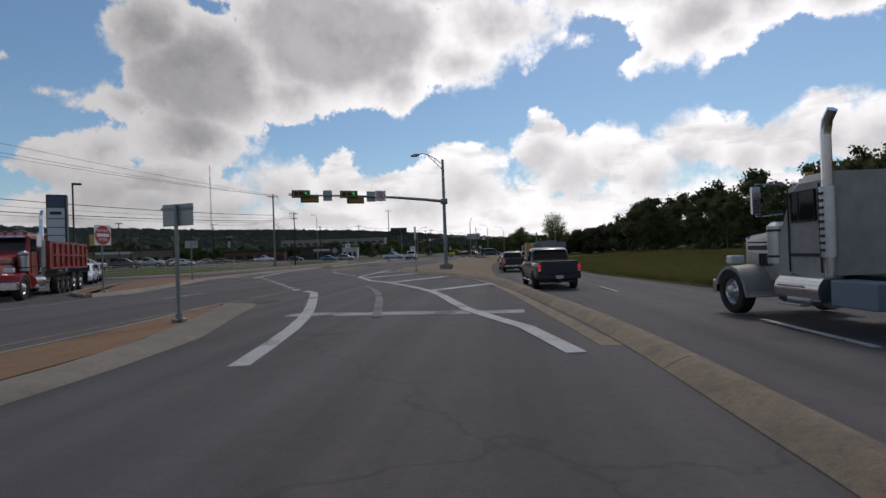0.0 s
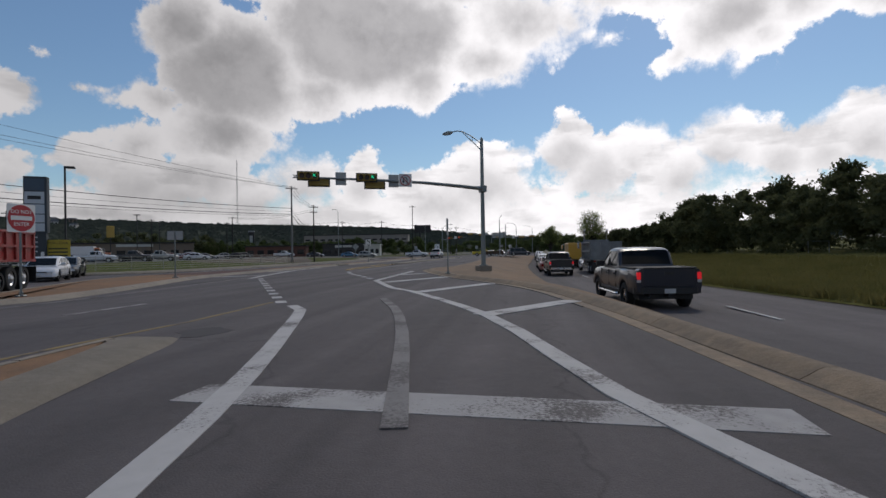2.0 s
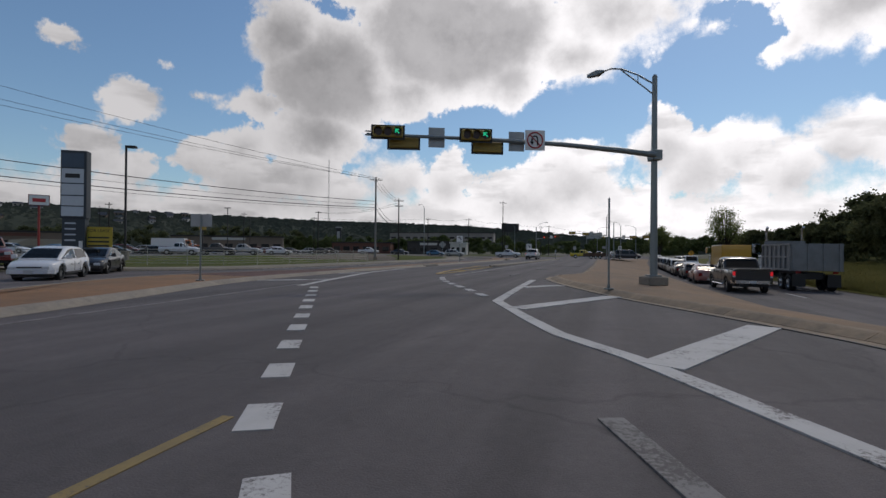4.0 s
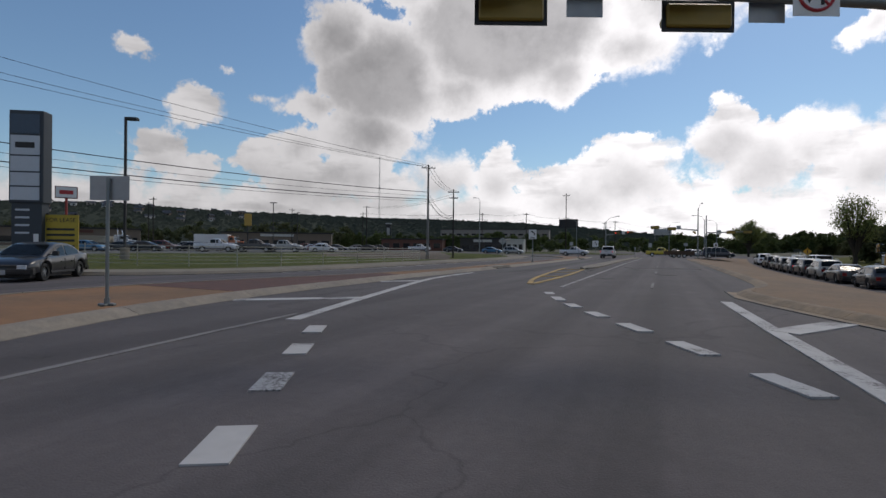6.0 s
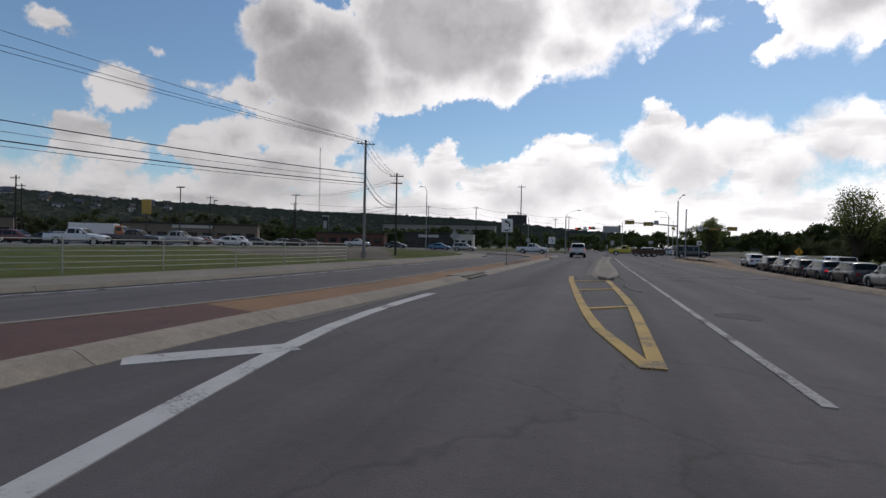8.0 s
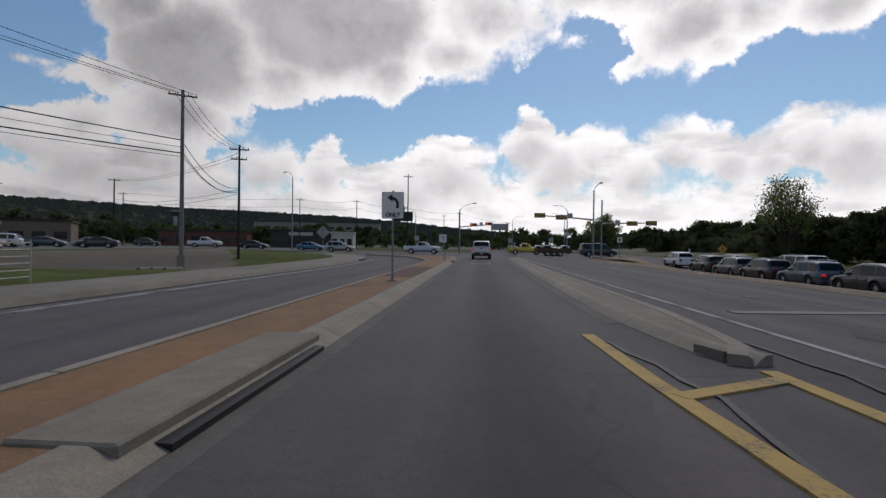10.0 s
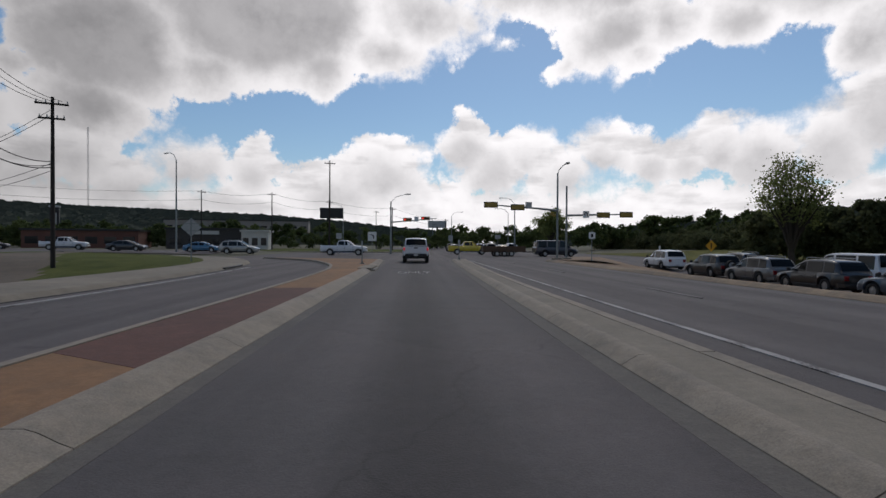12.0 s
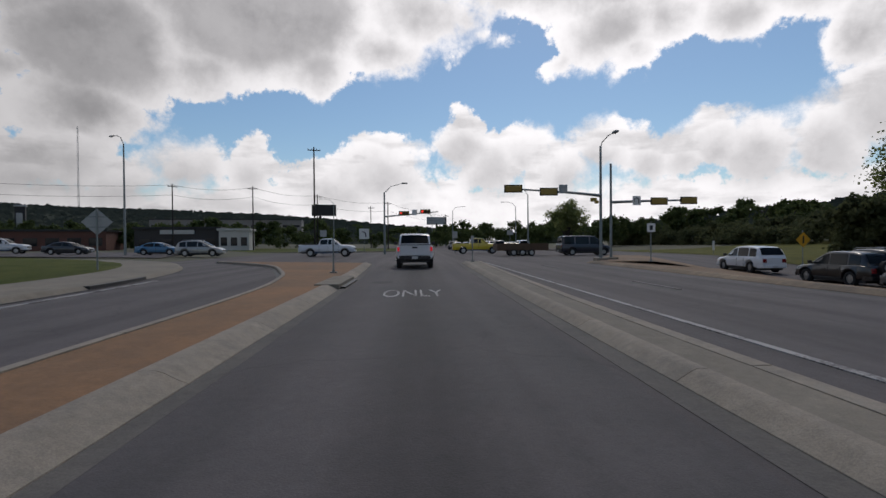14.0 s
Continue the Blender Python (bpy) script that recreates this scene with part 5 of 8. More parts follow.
def truck_cab(T, xf, hw, material, hood=1.7, zf=1.05, sleeper=0.0, stacks=True):
    """Bonneted cab: hood, fenders, cab with windows, grille, stacks, tanks, mirrors. xf is the front of the bumper."""
    xc = xf - hood - 0.25          # firewall
    bm = loft(bmesh.new(), [[(x, -y, zf - 0.25), (x, -y, z - 0.12), (x, -y * 0.82, z), (x, y * 0.82, z), (x, y, z - 0.12), (x, y, zf - 0.25)]
                            for x, y, z in ((xf - 0.34, 0.5, zf + 0.7), (xf - 0.4, 0.53, zf + 0.76), (xc, 0.66, zf + 0.9))])
    part("hood", bm, material, T, smooth=True)
    bm = box(bmesh.new(), xf - 0.34, xf - 0.26, -0.5, 0.5, zf - 0.35, zf + 0.72, 0.03)
    g = part("grille", bm, CHROME, T, "chrome radiator grille")
    for k in range(7):
        y = -0.36 + 0.12 * k
        bm = box(bmesh.new(), xf - 0.265, xf - 0.25, y - 0.02, y + 0.02, zf - 0.28, zf + 0.62)
        part("grille_slat", bm, DARK_METAL, g)
    bm = box(bmesh.new(), xf - 0.15, xf, -hw, hw, zf - 0.6, zf - 0.28, 0.03)
    part("front_bumper", bm, CHROME, T)
    xw = xf - 0.78
    for s in (-1, 1):
        bm = bmesh.new()
        R0, R1 = 0.56, 0.64
        ringl = []
        for k in range(9):
            a = math.pi * (0.08 + 0.9 * k / 8)
            c, sn = math.cos(a), math.sin(a)
            y0, y1 = s * 0.5, s * hw
            ringl.append([(xw + c * R0, y0, 0.52 + sn * R0), (xw + c * R1, y0, 0.52 + sn * R1), (xw + c * R1, y1, 0.52 + sn * (R1 - 0.04)), (xw + c * R0, y1, 0.52 + sn * (R0 - 0.04))])
        y0, y1 = s * 0.5, s * hw
        ringl.append([(xw - 0.62, y0, 0.42), (xw - 0.8, y0, 0.46), (xw - 0.8, y1, 0.46), (xw - 0.62, y1, 0.42)])
        loft(bm, ringl)
        part("fender", bm, material, T, smooth=True)
        bm = box(bmesh.new(), xw + 0.3, xw + 0.52, s * 0.82 - 0.17, s * 0.82 + 0.17, zf + 0.1, zf + 0.3, 0.03)
        part("headlamp", bm, HEAD, T)
        make_wheel(T, xw, s * (hw - 0.17), 0.52, 0.3, CHROME)
        bm = cyl(bmesh.new(), (xc - 0.15, s * (hw - 0.3), 0.72), (xc - 1.35, s * (hw - 0.3), 0.72), 0.31, n=16)
        part("fuel_tank", bm, CHROME, T, "polished round fuel tank", smooth=True)
        if stacks:
            xs = xc - 1.45
            bm = tube(bmesh.new(), [(xs, s * (hw - 0.16), 1.0), (xs, s * (hw - 0.16), 3.5), (xs - 0.05, s * (hw - 0.16), 3.75), (xs - 0.18, s * (hw - 0.16), 3.92)], 0.085, 10)
            part("exhaust_pipe", bm, CHROME, T, "tall chrome exhaust stack", smooth=True)
            bm = cyl(bmesh.new(), (xs, s * (hw - 0.16), 1.35), (xs, s * (hw - 0.16), 2.6), 0.13, n=12)
            sg = part("stack_guard", bm, TRUCK_RIM, T, smooth=True)
            for k in range(9):
                part("slot", box(bmesh.new(), xs - 0.06, xs + 0.06, min(s * (hw - 0.035), s * (hw - 0.02)), max(s * (hw - 0.035), s * (hw - 0.02)), 1.45 + 0.125 * k, 1.5 + 0.125 * k), BLACK, sg)
        bm = tube(bmesh.new(), [(xc - 0.2, s * 1.0, 2.2), (xc + 0.05, s * (hw + 0.18), 2.18), (xc + 0.05, s * (hw + 0.18), 2.85), (xc - 0.2, s * 1.0, 2.8)], 0.018)
        br = part("mirror_bracket", bm, CHROME, T)
        bm = box(bmesh.new(), xc + 0.02, xc + 0.08, s * (hw + 0.19) - 0.1, s * (hw + 0.19) + 0.1, 2.22, 2.8, 0.015)
        part("mirror", bm, CHROME, br)
        bm = cyl(bmesh.new(), (xc + 0.22, s * 0.86, 1.2), (xc + 0.22, s * 0.86, 1.98), 0.19, n=18)
        cyl(bm, (xc + 0.22, s * 0.86, 1.98), (xc + 0.22, s * 0.86, 2.06), 0.19, 0.1, n=18)
        ac = part("air_cleaner", bm, TRUCK_RIM, T, "brushed steel air cleaner drum", smooth=True)
        for z in (1.32, 1.86):
            part("band", cyl(bmesh.new(), (xc + 0.22, s * 0.86, z), (xc + 0.22, s * 0.86, z + 0.05), 0.198, n=18), DARK_METAL, ac)
        # stripes and louvres on the hood, steps under the cab
        for z, hh in ((zf + 0.42, 0.1), (zf + 0.58, 0.03)):
            bm = loft(bmesh.new(), [[(x, s * (y + o), zz) for zz in (z, z + hh) for o in ((0.0, 0.006) if zz == z else (0.006, 0.0))] for x, y in ((xf - 0.42, 0.53), (xc, 0.662))])
            part("stripe", bm, DARK_METAL, T, "dark painted stripe")
        for k in range(6):
            part("louvre", box(bmesh.new(), xf - 1.0 - 0.09 * k, xf - 0.95 - 0.09 * k, min(s * 0.56, s * 0.605), max(s * 0.56, s * 0.605), zf + 0.05, zf + 0.34), DARK_METAL, T)
        for z in (0.42, 0.78):
            part("step", box(bmesh.new(), xc - 0.95, xc - 0.3, s * (hw - 0.05) - 0.1, s * (hw - 0.05) + 0.1, z, z + 0.04, 0.008), TRUCK_RIM, T)
    # cab
    cw, L = 0.98, 1.25
    bm = loft(bmesh.new(), [[(x, -y, zf - 0.05), (x, -y, zt - 0.15), (x, -y * 0.88, zt), (x, y * 0.88, zt), (x, y, zt - 0.15), (x, y, zf - 0.05)]
                            for x, y, zt in ((xc, cw, zf + 0.9), (xc - 0.12, cw, zf + 1.05), (xc - 0.38, cw * 0.97, zf + 1.72), (xc - 0.6, cw * 0.97, zf + 1.85), (xc - L, cw * 0.97, zf + 1.85))])
    part("cab", bm, material, T, smooth=True)
    for s in (-1, 1):
        bm = box(bmesh.new(), xc - 1.05, xc - 0.42, min(s * cw * 0.965, s * (cw + 0.012)), max(s * cw * 0.965, s * (cw + 0.012)), zf + 0.98, zf + 1.55, 0.0)
        part("side_window", bm, GLASS, T)
        fr = tube(bmesh.new(), [(xc - 0.42, s * (cw + 0.014), zf + 0.98), (xc - 0.42, s * (cw + 0.014), zf + 1.55), (xc - 1.05, s * (cw + 0.014), zf + 1.55), (xc - 1.05, s * (cw + 0.014), zf + 0.98), (xc - 0.42, s * (cw + 0.014), zf + 0.98)], 0.018)
        tube(fr, [(xc - 0.62, s * (cw + 0.014), zf + 0.98), (xc - 0.62, s * (cw + 0.014), zf + 1.55)], 0.014)
        part("window_frame", fr, DARK_METAL, T)
        for gx in (xc - 0.3, xc - 1.15):
            part("door_gap", box(bmesh.new(), gx - 0.01, gx + 0.01, min(s * cw * 0.98, s * (cw + 0.004)), max(s * cw * 0.98, s * (cw + 0.004)), zf, zf + 1.65), DARK_METAL, T)
        bm = box(bmesh.new(), xc - 1.1, xc - 0.35, min(s * cw, s * (cw + 0.02)), max(s * cw, s * (cw + 0.02)), zf + 0.3, zf + 0.36)
        part("door_trim", bm, DARK_METAL, T)
    bm = loft(bmesh.new(), [[(xc - 0.09, -cw * 0.85, zf + 1.04), (xc - 0.09, cw * 0.85, zf + 1.04), (xc - 0.12, cw * 0.85, zf + 1.04), (xc - 0.12, -cw * 0.85, zf + 1.04)],
                            [(xc - 0.34, -cw * 0.8, zf + 1.66), (xc - 0.34, cw * 0.8, zf + 1.66), (xc - 0.4, cw * 0.8, zf + 1.66), (xc - 0.4, -cw * 0.8, zf + 1.66)]])
    part("windscreen", bm, GLASS, T)
    part("sun_visor", loft(bmesh.new(), [[(xc - 0.36, -cw * 0.86, zf + 1.72), (xc - 0.36, cw * 0.86, zf + 1.72), (xc - 0.34, cw * 0.86, zf + 1.7), (xc - 0.34, -cw * 0.86, zf + 1.7)],
                                         [(xc - 0.02, -cw * 0.86, zf + 1.62), (xc - 0.02, cw * 0.86, zf + 1.62), (xc - 0.03, cw * 0.86, zf + 1.59), (xc - 0.03, -cw * 0.86, zf + 1.59)]]), TRUCK_RIM, T)
    if sleeper:
        bm = box(bmesh.new(), xc - L - sleeper, xc - L - 0.02, -cw * 1.02, cw * 1.02, zf - 0.05, zf + 1.83, 0.1)
        sl = part("sleeper", bm, material, T)
        for sd in (-1, 1):
            y0, y1 = sorted((sd * cw * 1.015, sd * (cw * 1.02 + 0.012)))
            part("side_locker", box(bmesh.new(), xc - L - sleeper * 0.8, xc - L - sleeper * 0.3, y0, y1, zf + 0.15, zf + 0.75, 0.004), material, sl)
            part("seam", box(bmesh.new(), xc - L - sleeper + 0.02, xc - L - 0.06, y0, y1, zf + 0.98, zf + 1.02), DARK_METAL, sl)
            part("grab_rail", tube(bmesh.new(), [(xc - L - 0.1, sd * (cw * 1.02 + 0.04), zf + 0.2), (xc - L - 0.1, sd * (cw * 1.02 + 0.06), zf + 0.9), (xc - L - 0.1, sd * (cw * 1.02 + 0.04), zf + 1.5)], 0.016), CHROME, sl)
    for k in range(5):
        y = -0.7 + 0.35 * k
        bm = box(bmesh.new(), xc - 0.62, xc - 0.5, y - 0.06, y + 0.06, zf + 1.85, zf + 1.92, 0.015)
        part("marker_lamp", bm, SIGNAL_Y, T)
    return xc


def build_trucks():
    red = paint("red", (0.26, 0.018, 0.016), 0.35)
    # loaded tipper facing the crossing
    T = thing("dump_truck", at_road(-22.5, 21.8, 180 + 29), "red tipper truck with chrome trim waiting on the side road", "dump truck")
    xc = truck_cab(T, 5.2, 1.2, red)
    bm = box(bmesh.new(), -4.6, xc, -0.45, 0.45, 0.75, 1.1)
    part("chassis", bm, DARK_METAL, T)
    dump_body(T, -4.7, xc - 1.65, 1.2, 1.25, 2.55, red, 7, "dented red ribbed tipping body")
    lug_wheels(T, (-3.9, -2.7), (-1.0, 1.0), 0.52, RIM)
    lug_wheels(T, (-1.55, -0.75, 0.05), (-1.05, 1.05), 0.42, RIM)
    for s in (-1, 1):
        bm = box(bmesh.new(), -4.75, -4.7, s * 1.0 - 0.3, s * 1.0 + 0.3, 0.3, 1.0)
        part("mud_flap", bm, BLACK, T)
    # bonneted tractor
    white = mat("dusty_truck_paint", (0.30, 0.30, 0.29), 0.45, 0.1, var=0.4, scale=3.0, color2=(0.17, 0.165, 0.155), grain=0.15, coat=0.2)
    T = thing("semi_truck", at_road(7.0, 8.6, 5.0, main_road_z(10)), "pale grey bonneted tractor truck with chrome stacks in the outer lane", "truck")
    xc = truck_cab(T, 4.6, 1.2, white, hood=2.0)
    bm = box(bmesh.new(), -4.2, xc, -0.42, 0.42, 0.7, 1.0)
    part("chassis", bm, DARK_METAL, T)
    lug_wheels(T, (-2.2, -3.5), (-1.0, 1.0), 0.52, RIM)
    for s in (-1, 1):
        bm = box(bmesh.new(), xc - 2.5, xc - 1.55, s * 0.92 - 0.22, s * 0.92 + 0.22, 0.5, 0.95, 0.02)
        part("tool_box", bm, mat("tool_box_blue", (0.16, 0.20, 0.25), 0.4), T, "pale blue side box")
        bm = bmesh.new()
        ringl = []
        for k in range(9):
            a = math.pi * k / 8
            c, sn = math.cos(a), math.sin(a)
            ringl.append([(-2.85 + c * 1.35, s * 0.7, 0.55 + sn * 0.62), (-2.85 + c * 1.4, s * 0.7, 0.55 + sn * 0.66), (-2.85 + c * 1.4, s * 1.2, 0.55 + sn * 0.66), (-2.85 + c * 1.35, s * 1.2, 0.55 + sn * 0.62)])
        loft(bm, ringl)
        part("rear_fender", bm, DARK_METAL, T)
    part("fifth_wheel", box(bmesh.new(), -3.3, -2.3, -0.45, 0.45, 1.0, 1.12, 0.03), DARK_METAL, T)
    # grey tipper and yellow truck ahead in the outer lane
    grey = mat("tipper_grey_metal", (0.22, 0.23, 0.24), 0.5, 0.5, var=0.35, scale=3.0, color2=(0.12, 0.12, 0.12))
    T = thing("dump_truck", at_road(5.6, 54.0, 1.0, main_road_z(54)), "grey metal tipper truck seen from behind in slow traffic", "dump truck")
    xc = truck_cab(T, 4.2, 1.18, paint("cab_white", (0.5, 0.5, 0.5)))
    bm = box(bmesh.new(), -3.9, xc, -0.45, 0.45, 0.7, 1.1)
    part("chassis", bm, DARK_METAL, T)
    dump_body(T, -4.2, xc - 1.5, 1.22, 1.2, 2.75, grey, 6, "weathered grey ribbed tipping body")
    lug_wheels(T, (-2.2, -3.4), (-1.0, 1.0), 0.5, RIM)
    for s in (-1, 1):
        bm = box(bmesh.new(), -4.25, -4.2, s * 0.85 - 0.32, s * 0.85 + 0.32, 0.3, 1.0)
        part("mud_flap", bm, BLACK, T)
        bm = box(bmesh.new(), -4.3, -4.22, s * 0.9 - 0.12, s * 0.9 + 0.12, 1.05, 1.17)
        part("tail_lamp", bm, TAIL, T)
    yel = paint("truck_yellow", (0.5, 0.27, 0.015), 0.4)
    T = thing("box_truck", at_road(5.4, 70.5, 1.0, main_road_z(70)), "yellow box truck in slow traffic", "truck")
    xc = truck_cab(T, 3.8, 1.15, yel, stacks=False)
    bm = box(bmesh.new(), -3.6, xc, -0.4, 0.4, 0.7, 1.05)
    part("chassis", bm, DARK_METAL, T)
    bm = box(bmesh.new(), -3.7, xc - 1.4, -1.18, 1.18, 1.05, 3.0, 0.04)
    part("cargo_box", bm, yel, T, "yellow cargo box")
    lug_wheels(T, (-2.4,), (-0.98, 0.98), 0.48, RIM)


def build_cars():
    P = paint
    white, black, dark = P("white", (0.62, 0.63, 0.65)), P("black", (0.012, 0.012, 0.014)), P("charcoal", (0.035, 0.037, 0.042), 0.3, 0.3)
    silver, blue = P("silver", (0.33, 0.33, 0.32), 0.3, 0.4), P("steel_blue", (0.055, 0.075, 0.10), 0.3, 0.3)
    navy = P("dark_blue_grey", (0.028, 0.03, 0.042), 0.3, 0.3)
    maroon, yellow, sky = P("maroon", (0.13, 0.016, 0.014)), P("bright_yellow", (0.55, 0.42, 0.02)), P("light_blue", (0.05, 0.16, 0.28))
    q = "queue of vehicles in the main lanes"
    car("pickup_truck", "pickup", at_road(-18.4, 108.7, 0), white, "white crew-cab pickup truck seen from behind", brake=True, bumper=DARK_METAL)
    car("pickup_truck", "pickup", at_road(2.6, 25.2, 4, main_road_z(25.2)), navy, "dark blue-grey crew-cab pickup truck with brake lamps lit", q, brake=True, bumper=TRIM, rim=CHROME)
    car("pickup_truck", "pickup", at_road(1.7, 49.5, 1, main_road_z(49)), black, "black pickup truck with brake lamps lit", q, brake=True, bumper=CHROME)
    steel = P("dark_silver", (0.13, 0.13, 0.13), 0.3, 0.4)
    lane = [(1.3, 57.5, "sedan", P("pale_red", (0.3, 0.12, 0.1)), "faded red sedan in the queue", {}),
            (1.4, 64.0, "hatch", dark, "charcoal hatchback in the queue", {}),
            (1.5, 70.3, "sedan", black, "black sedan in the queue", {}),
            (1.8, 76.4, "suv", silver, "silver estate car with roof rails in the queue", {"rack": True}),
            (2.0, 82.3, "suv", dark, "charcoal sport utility car in the queue", {}),
            (2.1, 87.5, "suv", blue, "blue-grey sport utility car in the queue with brake lamps lit", {"rack": True, "brake": True}),
            (2.3, 92.8, "suv", black, "large black sport utility car in the queue", {"rack": True}),
            (2.6, 97.8, "suv", steel, "dark silver sport utility car in the queue", {"rack": True}),
            (2.6, 102.6, "suv", black, "black sport utility car in the queue with a rear wheel cover", {"spare": True}),
            (2.7, 109.6, "suv", white, "white sport utility car in the queue", {}),
            (5.2, 73.0, "sedan", black, "black sedan in the outer lane", {"brake": True}),
            (5.7, 94.6, "van", white, "white van in the outer lane of the queue", {}),
            (5.8, 104.6, "suv", dark, "charcoal sport utility car in the outer lane", {"rack": True})]
    for x, y, k, pm, lab, kw in lane:
        car("van" if k == "van" else "car", k, at_road(x, y, -1, main_road_z(y)) @ Matrix.Scale(0.95, 4), pm, lab, q, **kw)
    # side road
    car("car", "hatch", at_road(-29.4, 32.4, 180 + 35), white, "white three-door hatchback waiting on the side road")
    car("car", "sedan", at_road(-33.0, 37.2, 180 + 38), black, "black sedan facing the side road")
    car("pickup_truck", "pickup", at_road(-40.5, 35.8, 180 + 70, 0.15), maroon, "dark red pickup truck turning out of the lot")
    # crossing traffic
    c = "traffic crossing ahead"
    car("pickup_truck", "pickup", at_road(-27.6, 133.0, -90), white, "white crew-cab pickup truck crossing ahead", c)
    car("pickup_truck", "pickup", at_road(-10.8, 140.0, -90), yellow, "bright yellow pickup truck crossing ahead", c)
    car("car", "suv", at_road(-41.0, 133.5, -86, 0.12), silver, "silver sport utility car on the cross road", c, rack=True)
    car("car", "sedan", at_road(-47.5, 138.0, -86, 0.23), sky, "light blue sedan on the cross road", c)
    car("car", "sedan", at_road(-57.5, 138.0, -82, 0.37), dark, "charcoal sedan on the cross road", c)
    car("pickup_truck", "pickup", at_road(-70.0, 144.5, -72, 0.4), white, "white pickup truck on the cross road", c)
    car("car", "suv", at_road(-87.0, 152.5, -66, 0.4), black, "black sport utility car on the cross road", c)
    car("van", "van", at_road(-1.2, 129.0, -88), navy, "dark blue van towing a flat trailer", c)
    T = thing("trailer", at_road(-7.7, 129.0, -88), "rusty brown flat trailer with low sides", "trailer", c)
    rust = mat("rusty_trailer", (0.10, 0.06, 0.035), 0.8, var=0.4, scale=2.0)
    for args in ((-2.6, 2.6, -1.0, -0.95, 0.6, 1.25), (-2.6, 2.6, 0.95, 1.0, 0.6, 1.25), (-2.6, -2.55, -0.95, 0.95, 0.6, 1.25), (2.55, 2.6, -0.95, 0.95, 0.6, 1.25)):
        part("side_board", box(bmesh.new(), *args), rust, T)
    part("deck", box(bmesh.new(), -2.55, 2.55, -0.95, 0.95, 0.55, 0.65), rust, T)
    part("drawbar", box(bmesh.new(), 2.6, 3.7, -0.06, 0.06, 0.5, 0.6), DARK_METAL, T)
    for x in (-0.9, 0.0, 0.9):
        for y in (-0.9, 0.9):
            make_wheel(T, x, y, 0.34, 0.2, RIM)
    for x, y, h, k, pm in [(-10.6, 168, 180, "sedan", silver), (-7.4, 171, 180, "suv", black), (-10.6, 178, 180, "suv", dark), (-7.2, 185, 180, "sedan", white), (-3.8, 152, 0, "sedan", silver), (-1.2, 158, 0, "suv", white),
                           (-4.0, 164, 0, "suv", dark), (-1.0, 172, 0, "sedan", black), (-4.0, 180, 0, "suv", white), (-1.0, 192, 0, "suv", silver)]:
        car("car", k, at_road(x, y, h), pm, {"sedan": "distant sedan beyond the crossing", "suv": "distant sport utility car beyond the crossing"}[k], "traffic beyond the crossing", lit=(h == 180 and y < 172))
    # parking lot
    lot = "cars on the parking lot"
    rng = random.Random(5)
    car("pickup_truck", "pickup", at_road(-70.0, 78.5, -60, 0.45), white, "white crew-cab pickup truck on the parking lot", lot)
    car("pickup_truck", "pickup", at_road(-66.6, 82.5, -62, 0.45), black, "black pickup truck on the parking lot", lot)
    car("pickup_truck", "pickup", at_road(-66.0, 88.0, -62, 0.45), silver, "silver pickup truck on the parking lot", lot)
    car("car", "sedan", at_road(-63.5, 95.0, -60, 0.45), white, "white sedan on the parking lot", lot)
    kinds = [("sedan", "sedan"), ("suv", "sport utility car"), ("hatch", "hatchback")]
    cols = [(white, "white"), (black, "black"), (silver, "silver"), (dark, "charcoal"), (blue, "blue-grey"), (maroon, "dark red"), (sky, "light blue")]
    for row in range(4):
        for k in range(9):
            if rng.random() < 0.22:
                continue
            x, y = -68 - row * 9.5 - rng.random(), 62 + k * 7.6 + row * 3 + rng.random() * 1.2
            if abs(x + 70) < 6 and y < 96:
                continue
            kd, kl = rng.choice(kinds)
            pm, cl = rng.choice(cols)
            car("car", kd, at_road(x, y, rng.choice((-62, 118)) + rng.uniform(-3, 3), 0.45), pm, f"{cl} {kl} parked on the lot", lot)
    for k in range(5):
        kd, kl = rng.choice(kinds)
        pm, cl = rng.choice(cols)
        car("car", kd, at_road(-66 - k * 7.0, 48 - k * 2.2, 60, 0.45), pm, f"{cl} {kl} parked near the lot entrance", lot)
    # large vehicles at the back of the lot
    T = thing("semi_truck", at_road(-114, 89, -55, 0.45), "white tractor truck with a pale hopper trailer on the lot", "truck", lot)
    xc = truck_cab(T, 7.0, 1.2, P("cab_white", (0.5, 0.5, 0.5)), sleeper=1.0)
    bm = loft(bmesh.new(), [[(x, -h, 1.3), (x, -1.2, z), (x, 1.2, z), (x, h, 1.3)] for x, h, z in ((-7.5, 1.1, 2.5), (-4.0, 0.5, 2.7), (-1.0, 0.5, 2.7), (2.2, 1.1, 2.5))])
    part("hopper", bm, mat("hopper_tan", (0.42, 0.38, 0.3), 0.6), T, "pale tan hopper trailer")
    part("chassis", box(bmesh.new(), -7.5, xc, -0.45, 0.45, 0.8, 1.1), DARK_METAL, T)
    lug_wheels(T, (-6.8, -5.6, 1.2, 2.4), (-1.0, 0.45), 0.5, RIM)
    T = thing("box_truck", at_road(-112, 60, -60, 0.45), "white box truck parked at the back of the lot", "truck", lot)
    xc = truck_cab(T, 4.8, 1.15, P("cab_white", (0.5, 0.5, 0.5)), stacks=False)
    part("cargo_box", box(bmesh.new(), -6.0, xc - 1.4, -1.2, 1.2, 1.0, 3.4, 0.03), P("white_box", (0.6, 0.6, 0.6), 0.5), T)
    part("chassis", box(bmesh.new(), -6.0, xc, -0.4, 0.4, 0.7, 1.02), DARK_METAL, T)
